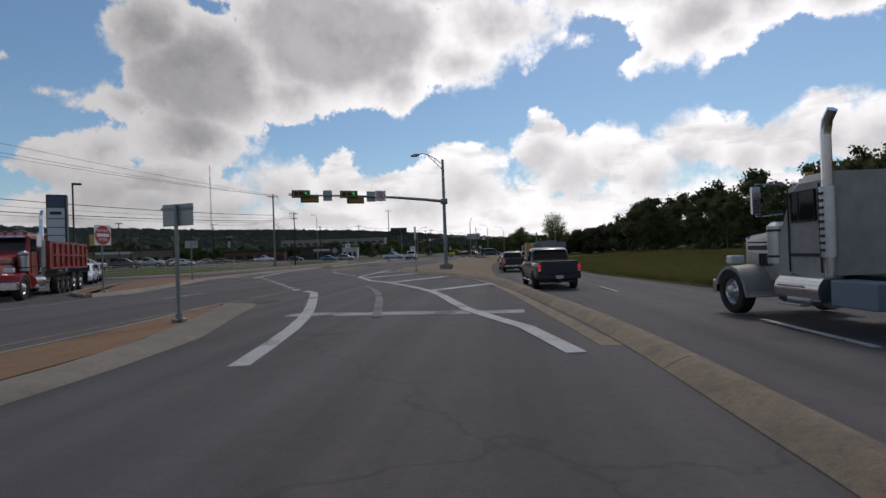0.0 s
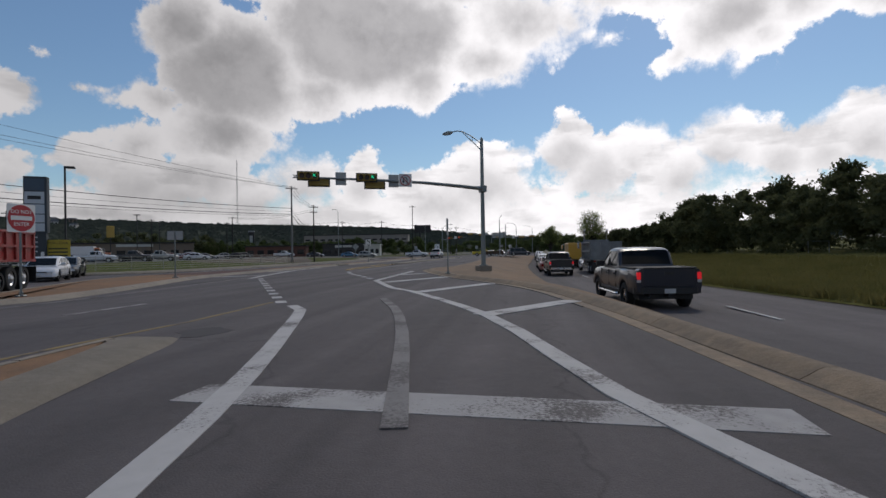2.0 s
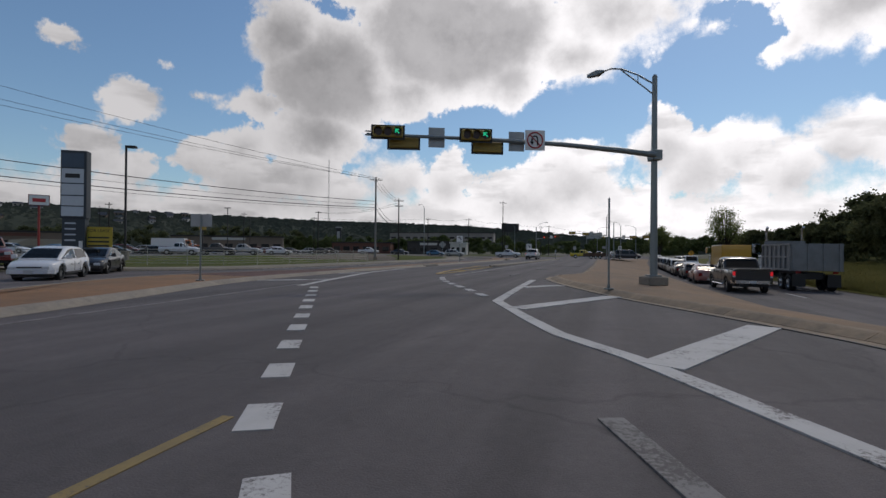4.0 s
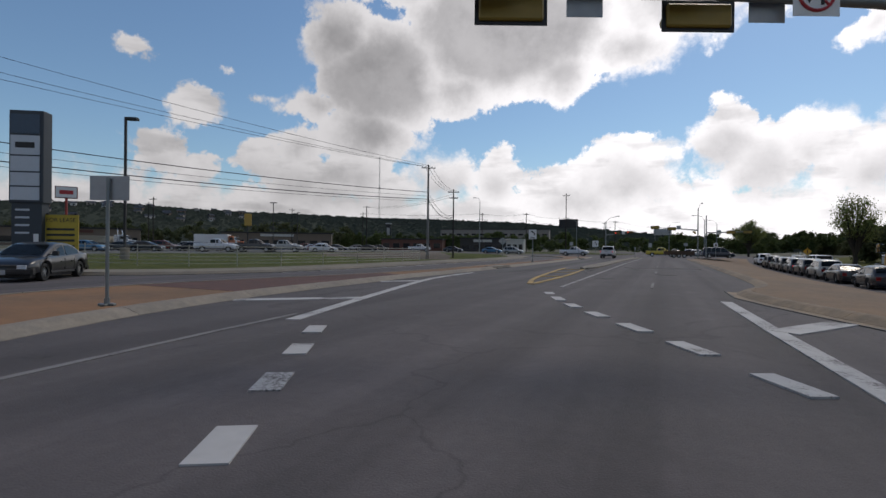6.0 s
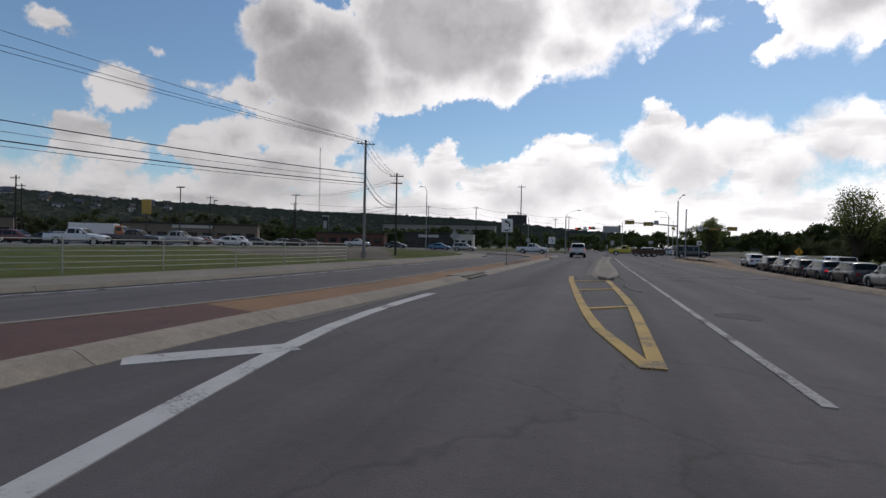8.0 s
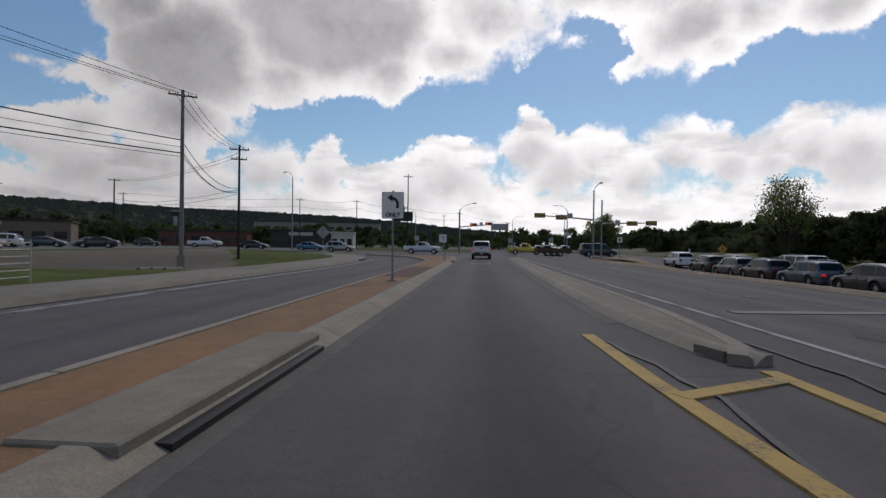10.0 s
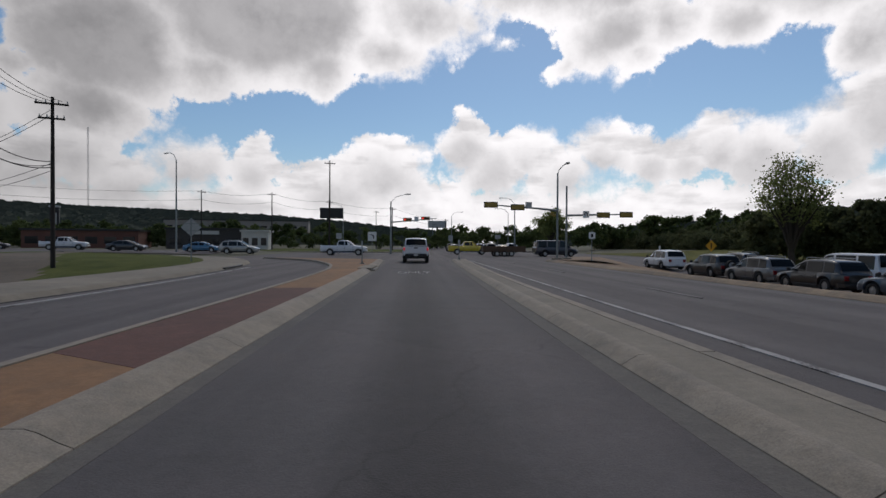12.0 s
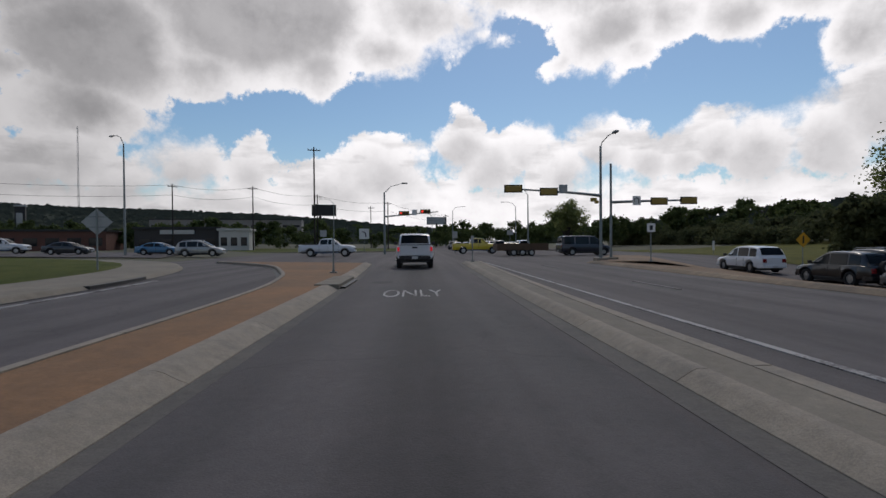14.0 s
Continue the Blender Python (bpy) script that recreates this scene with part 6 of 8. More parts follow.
    lug_wheels(T, (-4.2, -3.0), (-0.98, 0.98), 0.48, RIM)
    T = thing("box_truck", at_road(-92, 100, -60, 0.45), "white box truck beside an orange truck on the lot", "truck", lot)
    xc = truck_cab(T, 4.2, 1.15, P("truck_orange", (0.4, 0.11, 0.03), 0.4), stacks=False)
    part("cargo_box", box(bmesh.new(), -5.6, xc - 1.4, -1.2, 1.2, 1.0, 3.2, 0.03), P("white_box", (0.6, 0.6, 0.6), 0.5), T)
    part("chassis", box(bmesh.new(), -5.6, xc, -0.4, 0.4, 0.7, 1.02), DARK_METAL, T)
    lug_wheels(T, (-4.2, -3.0), (-0.98, 0.98), 0.48, RIM)


# ---- poles, signals, signs ----
def signal_head(parent, x, y, z, facing, lit=None):
    """Horizontal three-lens head. facing -1: lenses towards -y."""
    bm = box(bmesh.new(), x - 0.56, x + 0.56, y - 0.1, y + 0.1, z - 0.2, z + 0.2, 0.03)
    h = part("signal_head", bm, SIGNAL_Y, parent, "yellow horizontal signal head")
    bm = box(bmesh.new(), x - 0.63, x + 0.63, y - facing * 0.02 - 0.008, y - facing * 0.02 + 0.008, z - 0.27, z + 0.27)
    part("backplate", bm, BLACK, h)
    for k in range(3):
        lx = x + (-0.36 + 0.36 * k) * -facing
        bm = cyl(bmesh.new(), (lx, y + facing * 0.1, z), (lx, y + facing * 0.12, z), 0.15, n=16)
        on = lit is not None and lit[0] == k
        part("lens", bm, LENS_OFF, h)
        if on:
            bm = bmesh.new()
            if lit[1] is GREEN_ON:
                # arrow pointing up and to the left
                yy = y + facing * 0.13
                for a, b, c, d in ((-0.09, -0.02, -0.09, 0.09), (-0.09, 0.06, 0.03, 0.09)):
                    box(bm, lx + a, lx + c if c > a else lx + a + 0.035, yy - 0.004, yy + 0.004, z + b, z + d)
                tube(bm, [(lx - 0.07, yy, z + 0.07), (lx + 0.06, yy, z - 0.06)], 0.022, 6)
                tube(bm, [(lx - 0.09, yy, z + 0.085), (lx + 0.04, yy, z + 0.085)], 0.02, 6)
                tube(bm, [(lx - 0.08, yy, z + 0.09), (lx - 0.08, yy, z - 0.04)], 0.02, 6)
            else:
                cyl(bm, (lx, y + facing * 0.12, z), (lx, y + facing * 0.13, z), 0.13, n=16)
            part("lit_lens", bm, lit[1], h, "glowing signal lens")
        bm = bmesh.new()
        ringl = []
        for i in range(9):
            a = math.pi * (-0.15 + 1.3 * i / 8)
            c, s = math.cos(a), math.sin(a)
            ringl.append([(lx + c * 0.155, y + facing * 0.1, z + s * 0.155), (lx + c * 0.17, y + facing * 0.1, z + s * 0.17), (lx + c * 0.17, y + facing * 0.3, z + s * 0.17), (lx + c * 0.155, y + facing * 0.3, z + s * 0.155)])
        loft(bm, ringl)
        part("visor", bm, SIGNAL_Y, h)
    return h


def lamp_arm(T, x, z, reach, m_rise=1.2, turn=0):
    """Davit arm with a truss of two tubes and a cobra-head lamp, towards -x."""
    up = [(x, 0, z), (x - reach * 0.3, 0, z + m_rise * 0.5), (x - reach * 0.6, 0, z + m_rise * 0.88), (x - reach * 0.8, 0, z + m_rise), (x - reach, 0, z + m_rise * 0.97)]
    lo = [(x, 0, z - 0.45), (x - reach * 0.25, 0, z + m_rise * 0.12), (x - reach * 0.52, 0, z + m_rise * 0.66), (x - reach * 0.62, 0, z + m_rise * 0.88)]
    bm = tube(bmesh.new(), up, 0.035, 8)
    tube(bm, lo, 0.03, 8)
    tube(bm, [(x - reach * 0.3, 0, z + m_rise * 0.5), (x - reach * 0.3, 0, z + m_rise * 0.2)], 0.02)
    spin = Matrix.Rotation(radians(turn), 4, "Z")
    bm.transform(spin)
    arm = part("lamp_arm", bm, GALV, T)
    xe, ze = x - reach, z + m_rise * 0.97
    bm = loft(bmesh.new(), [[(xe + 0.1, -0.07, ze - 0.03), (xe + 0.1, -0.07, ze + 0.06), (xe + 0.1, 0.07, ze + 0.06), (xe + 0.1, 0.07, ze - 0.03)],
                            [(xe - 0.2, -0.15, ze - 0.12), (xe - 0.2, -0.13, ze + 0.1), (xe - 0.2, 0.13, ze + 0.1), (xe - 0.2, 0.15, ze - 0.12)],
                            [(xe - 0.65, -0.1, ze - 0.1), (xe - 0.65, -0.08, ze + 0.02), (xe - 0.65, 0.08, ze + 0.02), (xe - 0.65, 0.1, ze - 0.1)]])
    bm.transform(spin)
    part("lamp_head", bm, GALV, arm, "grey cobra-head street lamp")


def flat_sign(parent, name, x, y, z, w, h, material):
    bm = box(bmesh.new(), x - w / 2, x + w / 2, y - 0.006, y + 0.006, z - h / 2, z + h / 2)
    return part(name, bm, material, parent)


def build_mast():
    T = thing("traffic_signal", pose(-3.8, 38.3, 0.1, 0, 0, 24), "galvanised mast arm with two horizontal signals and a street lamp", "traffic signal")
    bm = box(bmesh.new(), -0.42, 0.42, -0.42, 0.42, -0.02, 0.34, 0.04)
    part("footing", bm, CONCRETE, T, "square concrete footing")
    bm = box(bmesh.new(), -0.24, 0.24, -0.24, 0.24, 0.34, 0.40, 0.01)
    part("base_plate", bm, GALV, T)
    bm = cyl(bmesh.new(), (0, 0, 0.36), (0, 0, 8.4), 0.15, 0.1, n=16)
    part("pole", bm, GALV, T, smooth=True)
    bm = cyl(bmesh.new(), (0, 0, 8.4), (0, 0, 8.5), 0.11, 0.05, n=12)
    part("cap", bm, GALV, T)
    bm = tube(bmesh.new(), [(-0.1, -0.25, 5.2), (-1.5, -0.25, 5.33), (-4.0, -0.25, 5.5), (-7, -0.25, 5.6), (-11.5, -0.25, 5.66)], [0.125, 0.115, 0.095, 0.075, 0.055], 12)
    part("mast_arm", bm, GALV, T, smooth=True)
    bm = box(bmesh.new(), -0.2, 0.2, -0.3, 0.2, 5.0, 5.42, 0.03)
    part("arm_clamp", bm, GALV, T)
    lamp_arm(T, 0.0, 8.1, 2.3, 1.1, -50)
    signal_head(T, -10.7, -0.42, 5.72, -1, (2, GREEN_ON))
    signal_head(T, -7.37, -0.42, 5.7, -1, (2, GREEN_ON))
    signal_head(T, -10.1, 0.0, 5.42, 1)
    signal_head(T, -6.85, 0.0, 5.34, 1)
    for x, z in ((-11.5, 5.76), (-11.5, 5.62)):
        bm = tube(bmesh.new(), [(x - 0.05, -0.3, z), (x + 0.8, -0.3, z)], 0.025)
        part("detector", bm, GALV, T)
    for x, z, w in ((-8.85, 5.64, 0.62), (-5.72, 5.58, 0.62)):
        flat_sign(T, "sign_back", x, -0.12, z, w, 0.76, SIGN_BACK)
    s = flat_sign(T, "turn_sign", -5.05, -0.36, 5.60, 0.78, 0.78, WHITE_SIGN)
    bm = bmesh.new()
    pts = [(math.cos(2 * math.pi * k / 28) * 0.3 - 5.05, -0.372, math.sin(2 * math.pi * k / 28) * 0.3 + 5.60) for k in range(29)]
    tube(bm, pts, 0.028, 6)
    tube(bm, [(-5.26, -0.372, 5.81), (-4.84, -0.372, 5.39)], 0.022, 6)
    part("red_ring", bm, SIGN_RED, s, "red ring and slash")
    bm = tube(bmesh.new(), [(-4.95, -0.368, 5.40), (-4.95, -0.368, 5.68), (-4.99, -0.368, 5.75), (-5.06, -0.368, 5.77), (-5.13, -0.368, 5.74), (-5.17, -0.368, 5.66), (-5.17, -0.368, 5.55)], 0.03, 6)
    bm2 = [bm.verts.new(p) for p in ((-5.26, -0.37, 5.55), (-5.08, -0.37, 5.55), (-5.17, -0.37, 5.42))]
    bm.faces.new(bm2)
    part("turn_arrow", bm, INK, s)


def far_signals():
    T = thing("traffic_signal", pose(-5.45, 113.3, 0.0), "mast arm signal with street lamp at the far corner", "traffic signal")
    part("footing", box(bmesh.new(), -0.4, 0.4, -0.4, 0.4, -0.02, 0.25, 0.03), CONCRETE, T)
    part("pole", cyl(bmesh.new(), (0, 0, 0.2), (0, 0, 8.0), 0.11, 0.075, n=14), GALV, T, smooth=True)
    part("mast_arm", tube(bmesh.new(), [(-0.05, -0.2, 4.55), (-2, -0.2, 4.75), (-6.5, -0.2, 5.05)], [0.11, 0.09, 0.05], 10), GALV, T, smooth=True)
    bm = tube(bmesh.new(), [(0, 0, 7.9), (0.1, 0, 8.25), (0.3, -0.6, 8.6), (0.45, -1.2, 8.7)], 0.035)
    part("lamp_arm", bm, GALV, T)
    bm = box(bmesh.new(), 0.32, 0.6, -1.7, -1.15, 8.6, 8.75, 0.03)
    part("lamp_head", bm, GALV, T)
    signal_head(T, -6.2, -0.3, 5.03, 1)
    signal_head(T, -3.75, -0.3, 4.82, 1)
    flat_sign(T, "sign_back", -2.75, -0.32, 5.0, 0.6, 0.6, SIGN_BACK)
    bm = box(bmesh.new(), -0.75, -0.35, -0.25, 0.0, 4.15, 4.4, 0.03)
    box(bm, -0.55, -0.3, -0.5, -0.25, 4.0, 4.2, 0.03)
    part("walk_signal", bm, SIGNAL_Y, T)
    T = thing("traffic_signal", pose(-4.2, 114.6, 0.0), "second mast arm signal reaching over the main lanes", "traffic signal")
    part("footing", box(bmesh.new(), -0.4, 0.4, -0.4, 0.4, -0.02, 0.25, 0.03), CONCRETE, T)
    part("pole", cyl(bmesh.new(), (0, 0, 0.2), (0, 0, 7.0), 0.1, 0.08, n=14), GALV, T, smooth=True)
    part("mast_arm", tube(bmesh.new(), [(0.05, -0.2, 4.2), (2.5, -0.2, 4.28), (6.2, -0.2, 4.35)], [0.11, 0.09, 0.05], 10), GALV, T, smooth=True)
    s = flat_sign(T, "turn_sign", 1.75, -0.36, 4.3, 0.6, 0.66, WHITE_SIGN)
    part("turn_arrow", tube(bmesh.new(), [(1.9, -0.37, 4.1), (1.9, -0.37, 4.4), (1.75, -0.37, 4.5), (1.6, -0.37, 4.4), (1.6, -0.37, 4.2)], 0.04), INK, s)
    signal_head(T, 3.4, -0.36, 4.25, 1)
    signal_head(T, 5.6, -0.36, 4.3, 1)
    # far side of the crossing
    T = thing("traffic_signal", pose(-22.0, 140.5, 0.0), "distant mast arm signal with red lamps lit", "traffic signal")
    part("pole", cyl(bmesh.new(), (0, 0, -0.02), (0, 0, 7.6), 0.14, 0.09, n=12), GALV, T, smooth=True)
    part("mast_arm", tube(bmesh.new(), [(0, -0.2, 4.6), (6.6, -0.2, 5.2)], [0.1, 0.05], 8), GALV, T)
    part("lamp_arm", tube(bmesh.new(), [(0, 0, 7.5), (0.8, 0, 8.3), (2.2, 0, 8.7)], 0.04), GALV, T)
    part("lamp_head", box(bmesh.new(), 2.15, 2.85, -0.12, 0.12, 8.62, 8.78, 0.03), GALV, T)
    signal_head(T, 2.4, -0.36, 5.0, -1, (0, RED_ON))
    flat_sign(T, "sign_plate", 3.7, -0.3, 5.1, 0.6, 0.7, WHITE_SIGN)
    signal_head(T, 5.0, -0.36, 5.2, -1, (0, RED_ON))


def street_lamp(x, y, h, towards, z=0.0, reach=2.6):
    T = thing("street_lamp", pose(x, y, z, 0, 0, towards), "tall galvanised street lamp with a curved arm", "street lamp")
    part("pole", cyl(bmesh.new(), (0, 0, -0.1), (0, 0, h - 1.0), 0.13, 0.07, n=12), GALV, T, smooth=True)
    part("lamp_arm", tube(bmesh.new(), [(0, 0, h - 1.05), (-reach * 0.3, 0, h - 0.25), (-reach * 0.65, 0, h - 0.02), (-reach, 0, h)], 0.04, 8), GALV, T)
    part("lamp_head", loft(bmesh.new(), [[(-reach + 0.1, -0.06, h - 0.03), (-reach + 0.1, -0.06, h + 0.05), (-reach + 0.1, 0.06, h + 0.05), (-reach + 0.1, 0.06, h - 0.03)],
                                         [(-reach - 0.6, -0.12, h - 0.1), (-reach - 0.6, -0.12, h + 0.04), (-reach - 0.6, 0.12, h + 0.04), (-reach - 0.6, 0.12, h - 0.1)]]), GALV, T)


def lot_light(x, y, h, z, heads=1, rot=0):
    T = thing("lot_light", pose(x, y, z, 0, 0, rot), "dark square parking-lot light pole", "light pole")
    part("footing", cyl(bmesh.new(), (0, 0, -0.1), (0, 0, 0.7), 0.3, n=14), CONCRETE, T)
    part("pole", box(bmesh.new(), -0.07, 0.07, -0.07, 0.07, 0.6, h), DARK_METAL, T)
    for k in range(heads):
        s = 1 if k == 0 else -1
        part("lamp_head", box(bmesh.new(), min(s * 0.1, s * 0.8), max(s * 0.1, s * 0.8), -0.2, 0.2, h - 0.22, h - 0.02, 0.03), DARK_METAL, T)


def utility_pole(x, y, h, z, material, label, rot, arms, r=0.16, sleeve=False):
    T = thing("utility_pole", pose(x, y, z, 0, 0, rot), label, "utility pole")
    part("pole", cyl(bmesh.new(), (0, 0, -0.3), (0, 0, h), r, r * 0.65, n=14), material, T, smooth=True)
    if sleeve:
        part("footing", cyl(bmesh.new(), (0, 0, -0.2), (0, 0, 1.25), r * 1.75, n=16), CONCRETE, T, "pale concrete collar", smooth=True)
    for az, w in arms:
        a = part("crossarm", box(bmesh.new(), -w / 2, w / 2, -0.2, -0.09, az - 0.06, az + 0.06), POLE_DARK if material is POLE_DARK else POLE_GREY, T)
        for k in (-0.46, -0.18, 0.2, 0.46):
            part("insulator", cyl(bmesh.new(), (w * k, -0.145, az + 0.06), (w * k, -0.145, az + 0.25), 0.045, 0.03, n=8), GALV, a)
    return T


def cable(name, a, b, sag, r=0.022, n=22):
    a, b = Vector(a), Vector(b)
    pts = []
    for i in range(n + 1):
        t = i / n
        p = a.lerp(b, t)
        p.z -= sag * 4 * t * (1 - t)
        pts.append(p)
    ob = link_mesh(name, tube(bmesh.new(), pts, r, 5), WIRE)
    return tagged(ob, "black overhead cable hung between utility poles", "cable", "overhead cables")


UP1, UP2, UP3 = (-43.8, 95.0), (-43.3, 104.0), (-80.0, 134.0)


def build_utility():
    z = height(*UP1) + 0.05
    utility_pole(*UP1, 14.2 - z, z, POLE_GREY, "tall weathered grey utility pole with a concrete collar", 35, ((13.7 - z, 2.2),), 0.2, True)
    z2 = height(*UP2) + 0.1
    utility_pole(*UP2, 11.4 - z2, z2, POLE_DARK, "dark tarred utility pole with two crossarms", 20, ((10.9 - z2, 1.9), (9.9 - z2, 1.5)), 0.15)
    z3 = 0.4
    utility_pole(*UP3, 11.5, z3, POLE_DARK, "dark utility pole beside the parking lot", 30, ((11.2, 1.8),), 0.15)
    # long run to a pole far behind on the left
    far = (-78.0, 18.0)
    utility_pole(*far, 20.0, 0.9, POLE_GREY, "weathered grey utility pole by the lot entrance", 35, ((19.5, 2.2),), 0.2)
    for k, dz, sag in ((-0.9, 0.25, 1.2), (-0.3, 0.25, 1.25), (0.9, 0.25, 1.2)):
        cable("overhead_cable", (UP1[0] + k * 0.8, UP1[1] + k * 0.5, 13.7 + dz), (far[0] + k * 0.8, far[1] + k * 0.5, 20.7 + k * 1.5), sag)
    for hz, r in ((10.0, 0.045), (9.4, 0.02), (8.9, 0.05), (8.6, 0.022)):
        cable("overhead_cable", (UP1[0] - 0.15, UP1[1], hz), (far[0], far[1], hz + 2.0 + (hz - 9.3) * 0.9), 1.3, r)
    for k, hz, r in ((-0.8, 13.9, 0.02), (0.0, 13.9, 0.02), (0.8, 13.9, 0.02)):
        cable("overhead_cable", (UP1[0] + k * 0.6, UP1[1] + k * 0.4, hz), (UP2[0] + k * 0.8, UP2[1], 11.1), 0.9, r)
    for hz, h2, r in ((9.9, 7.0, 0.03), (9.0, 6.6, 0.035), (8.7, 6.8, 0.025)):
        cable("overhead_cable", (UP1[0], UP1[1], hz), (UP2[0], UP2[1], h2), 1.2, r)
    for h1, h2 in ((10.6, 11.8), (10.2, 11.6), (6.9, 8.5), (6.4, 8.0)):
        cable("overhead_cable", (UP2[0], UP2[1], h1), (UP3[0], UP3[1], h2), 0.9, 0.02)
    for x, y, h in ((-49, 176, 12), (-38, 182, 11), (-24, 188, 10), (-62, 172, 12), (-98, 160, 12), (-30, 215, 11), (-118, 150, 13), (-8, 240, 10), (-132, 112, 12), (-108, 96, 11), (-32.8, 152.5, 15)):
        utility_pole(x, y, h, 0.4, POLE_DARK, "distant dark utility pole", random.Random(x).uniform(0, 60), ((h - 0.5, 1.8),), 0.14)
    pts = [(-98, 160), (-62, 172), (-49, 176), (-38, 182), (-24, 188), (-8, 240)]
    hs = {-98: 12, -62: 12, -49: 12, -38: 11, -24: 10, -8: 10}
    for a, b in zip(pts, pts[1:]):
        for dz in (0.2, -1.6):
            cable("overhead_cable", (*a, hs[a[0]] + dz), (*b, hs[b[0]] + dz), 0.7, 0.025, 10)


def sign_post(name, x, y, rot, label, h, z=0.13, r=0.035, base=True):
    T = thing(name, pose(x, y, z, 0, 0, rot), label, "road sign")
    part("post", cyl(bmesh.new(), (0, 0, -0.02), (0, 0, h), r, n=10), GALV, T, smooth=True)
    if base:
        bm = box(bmesh.new(), -0.16, 0.16, -0.05, 0.05, 0.0, 0.05, 0.01)
        box(bm, -0.05, 0.05, -0.16, 0.16, 0.0, 0.045, 0.01)
        cyl(bm, (0, 0, 0.02), (0, 0, 0.16), r * 1.6, n=10)
        part("anchor", bm, GALV, T)
    return T


def plate(T, name, w, h, z, y, material, radius=0.05):
    """Upright sign plate with rounded corners, facing -y."""
    bm = bmesh.new()
    pts = []
    for cx, cz, a0 in ((w / 2 - radius, h / 2 - radius, 0), (-w / 2 + radius, h / 2 - radius, 90), (-w / 2 + radius, -h / 2 + radius, 180), (w / 2 - radius, -h / 2 + radius, 270)):
        for k in range(4):
            a = radians(a0 + 30 * k)
            pts.append((cx + radius * math.cos(a), cz + radius * math.sin(a)))
    loft(bm, [[(px, y + d, z + pz) for px, pz in pts] for d in (0.0, 0.006)])
    return part(name, bm, material, T)


def build_signs():
    # left turn only
    T = sign_post("lane_sign", -21.66, 71.6, 2, "white left-turn-only lane sign on a galvanised post", 3.1)
    p = plate(T, "sign_plate", 0.76, 0.914, 2.6, -0.05, INK)
    face = plate(T, "sign_face", 0.735, 0.889, 2.6, -0.054, WHITE_SIGN)
    bm = tube(bmesh.new(), [(0.16, -0.06, 2.5), (0.16, -0.06, 2.68), (0.12, -0.06, 2.77), (0.03, -0.06, 2.83), (-0.06, -0.06, 2.85)], 0.05, 8)
    for v in bm.verts:
        v.co.y = -0.058 + (v.co.y + 0.06) * 0.05
    vs = [bm.verts.new(c) for c in ((-0.2, -0.06, 2.86), (-0.02, -0.06, 2.98), (0.0, -0.06, 2.72))]
    bm.faces.new(vs)
    part("turn_arrow", bm, INK, face)
    text_mesh("lettering", "ONLY", 0.2, Matrix.LocRotScale((0, -0.058, 2.27), Euler((radians(90), 0, 0)), (0.92, 1, 1)), INK, face, 0.001, 0.009)
    # do not enter
    T = sign_post("no_entry_sign", -17.6, 20.6, 88, "red and white do-not-enter sign on a thin post", 2.9)
    p = plate(T, "sign_plate", 0.91, 0.91, 2.55, -0.05, WHITE_SIGN)
    part("red_disc", cyl(bmesh.new(), (0, -0.052, 2.55), (0, -0.058, 2.55), 0.43, n=36), SIGN_RED, p)
    part("white_bar", box(bmesh.new(), -0.34, 0.34, -0.064, -0.056, 2.48, 2.62), WHITE_SIGN, p)
    text_mesh("lettering", "DO NOT", 0.17, Matrix.LocRotScale((0, -0.06, 2.75), Euler((radians(90), 0, 0)), (1.0, 1, 1)), WHITE_SIGN, p, 0.002)
    text_mesh("lettering", "ENTER", 0.17, Matrix.LocRotScale((0, -0.06, 2.35), Euler((radians(90), 0, 0)), (1.0, 1, 1)), WHITE_SIGN, p, 0.002)
    # backs of signs
    T = sign_post("sign_from_behind", -6.6, 9.7, -10, "wide aluminium sign seen from behind on a round post", 2.42, r=0.04)
    part("sign_back", box(bmesh.new(), -0.39, 0.39, 0.05, 0.062, 1.98, 2.44), SIGN_BACK, T)
    part("stiffener", box(bmesh.new(), -0.41, 0.41, 0.02, 0.05, 2.32, 2.37), GALV, T)
    T = sign_post("sign_from_behind", -20.9, 32.3, 25, "small aluminium sign seen from behind on a thin post", 2.6)
    part("sign_back", box(bmesh.new(), -0.4, 0.4, 0.05, 0.06, 2.15, 2.65), SIGN_BACK, T)
    T = sign_post("narrow_post", -5.54, 34.4, 0, "thin post with a narrow sign seen edge-on", 3.1)
    part("sign_back", box(bmesh.new(), -0.012, 0.012, -0.35, 0.35, 2.15, 3.1), SIGN_BACK, T)
    T = sign_post("marker_post", -21.9, 101.0, 0, "thin delineator post on the median", 1.5)
    part("reflector", box(bmesh.new(), -0.04, 0.04, -0.05, -0.03, 1.2, 1.45), SIGN_BACK, T)
    T = sign_post("marker_post", -14.6, 112.0, 0, "thin delineator post on the median nose", 1.7)
    part("reflector", box(bmesh.new(), -0.1, 0.1, -0.05, -0.04, 1.2, 1.7), SIGN_BACK, T)
    # warning diamond
    T = sign_post("warning_sign", 8.6, 112.5, 0, "yellow diamond warning sign beside the road", 2.4, z=-0.35)
    bm = bmesh.new()
    loft(bm, [[(0.54, y, 1.75), (0, y, 2.29), (-0.54, y, 1.75), (0, y, 1.21)] for y in (-0.06, -0.05)])
    f = part("sign_plate", bm, SIGN_YEL, T)
    part("symbol", box(bmesh.new(), -0.06, 0.06, -0.066, -0.058, 1.5, 2.0), INK, f)
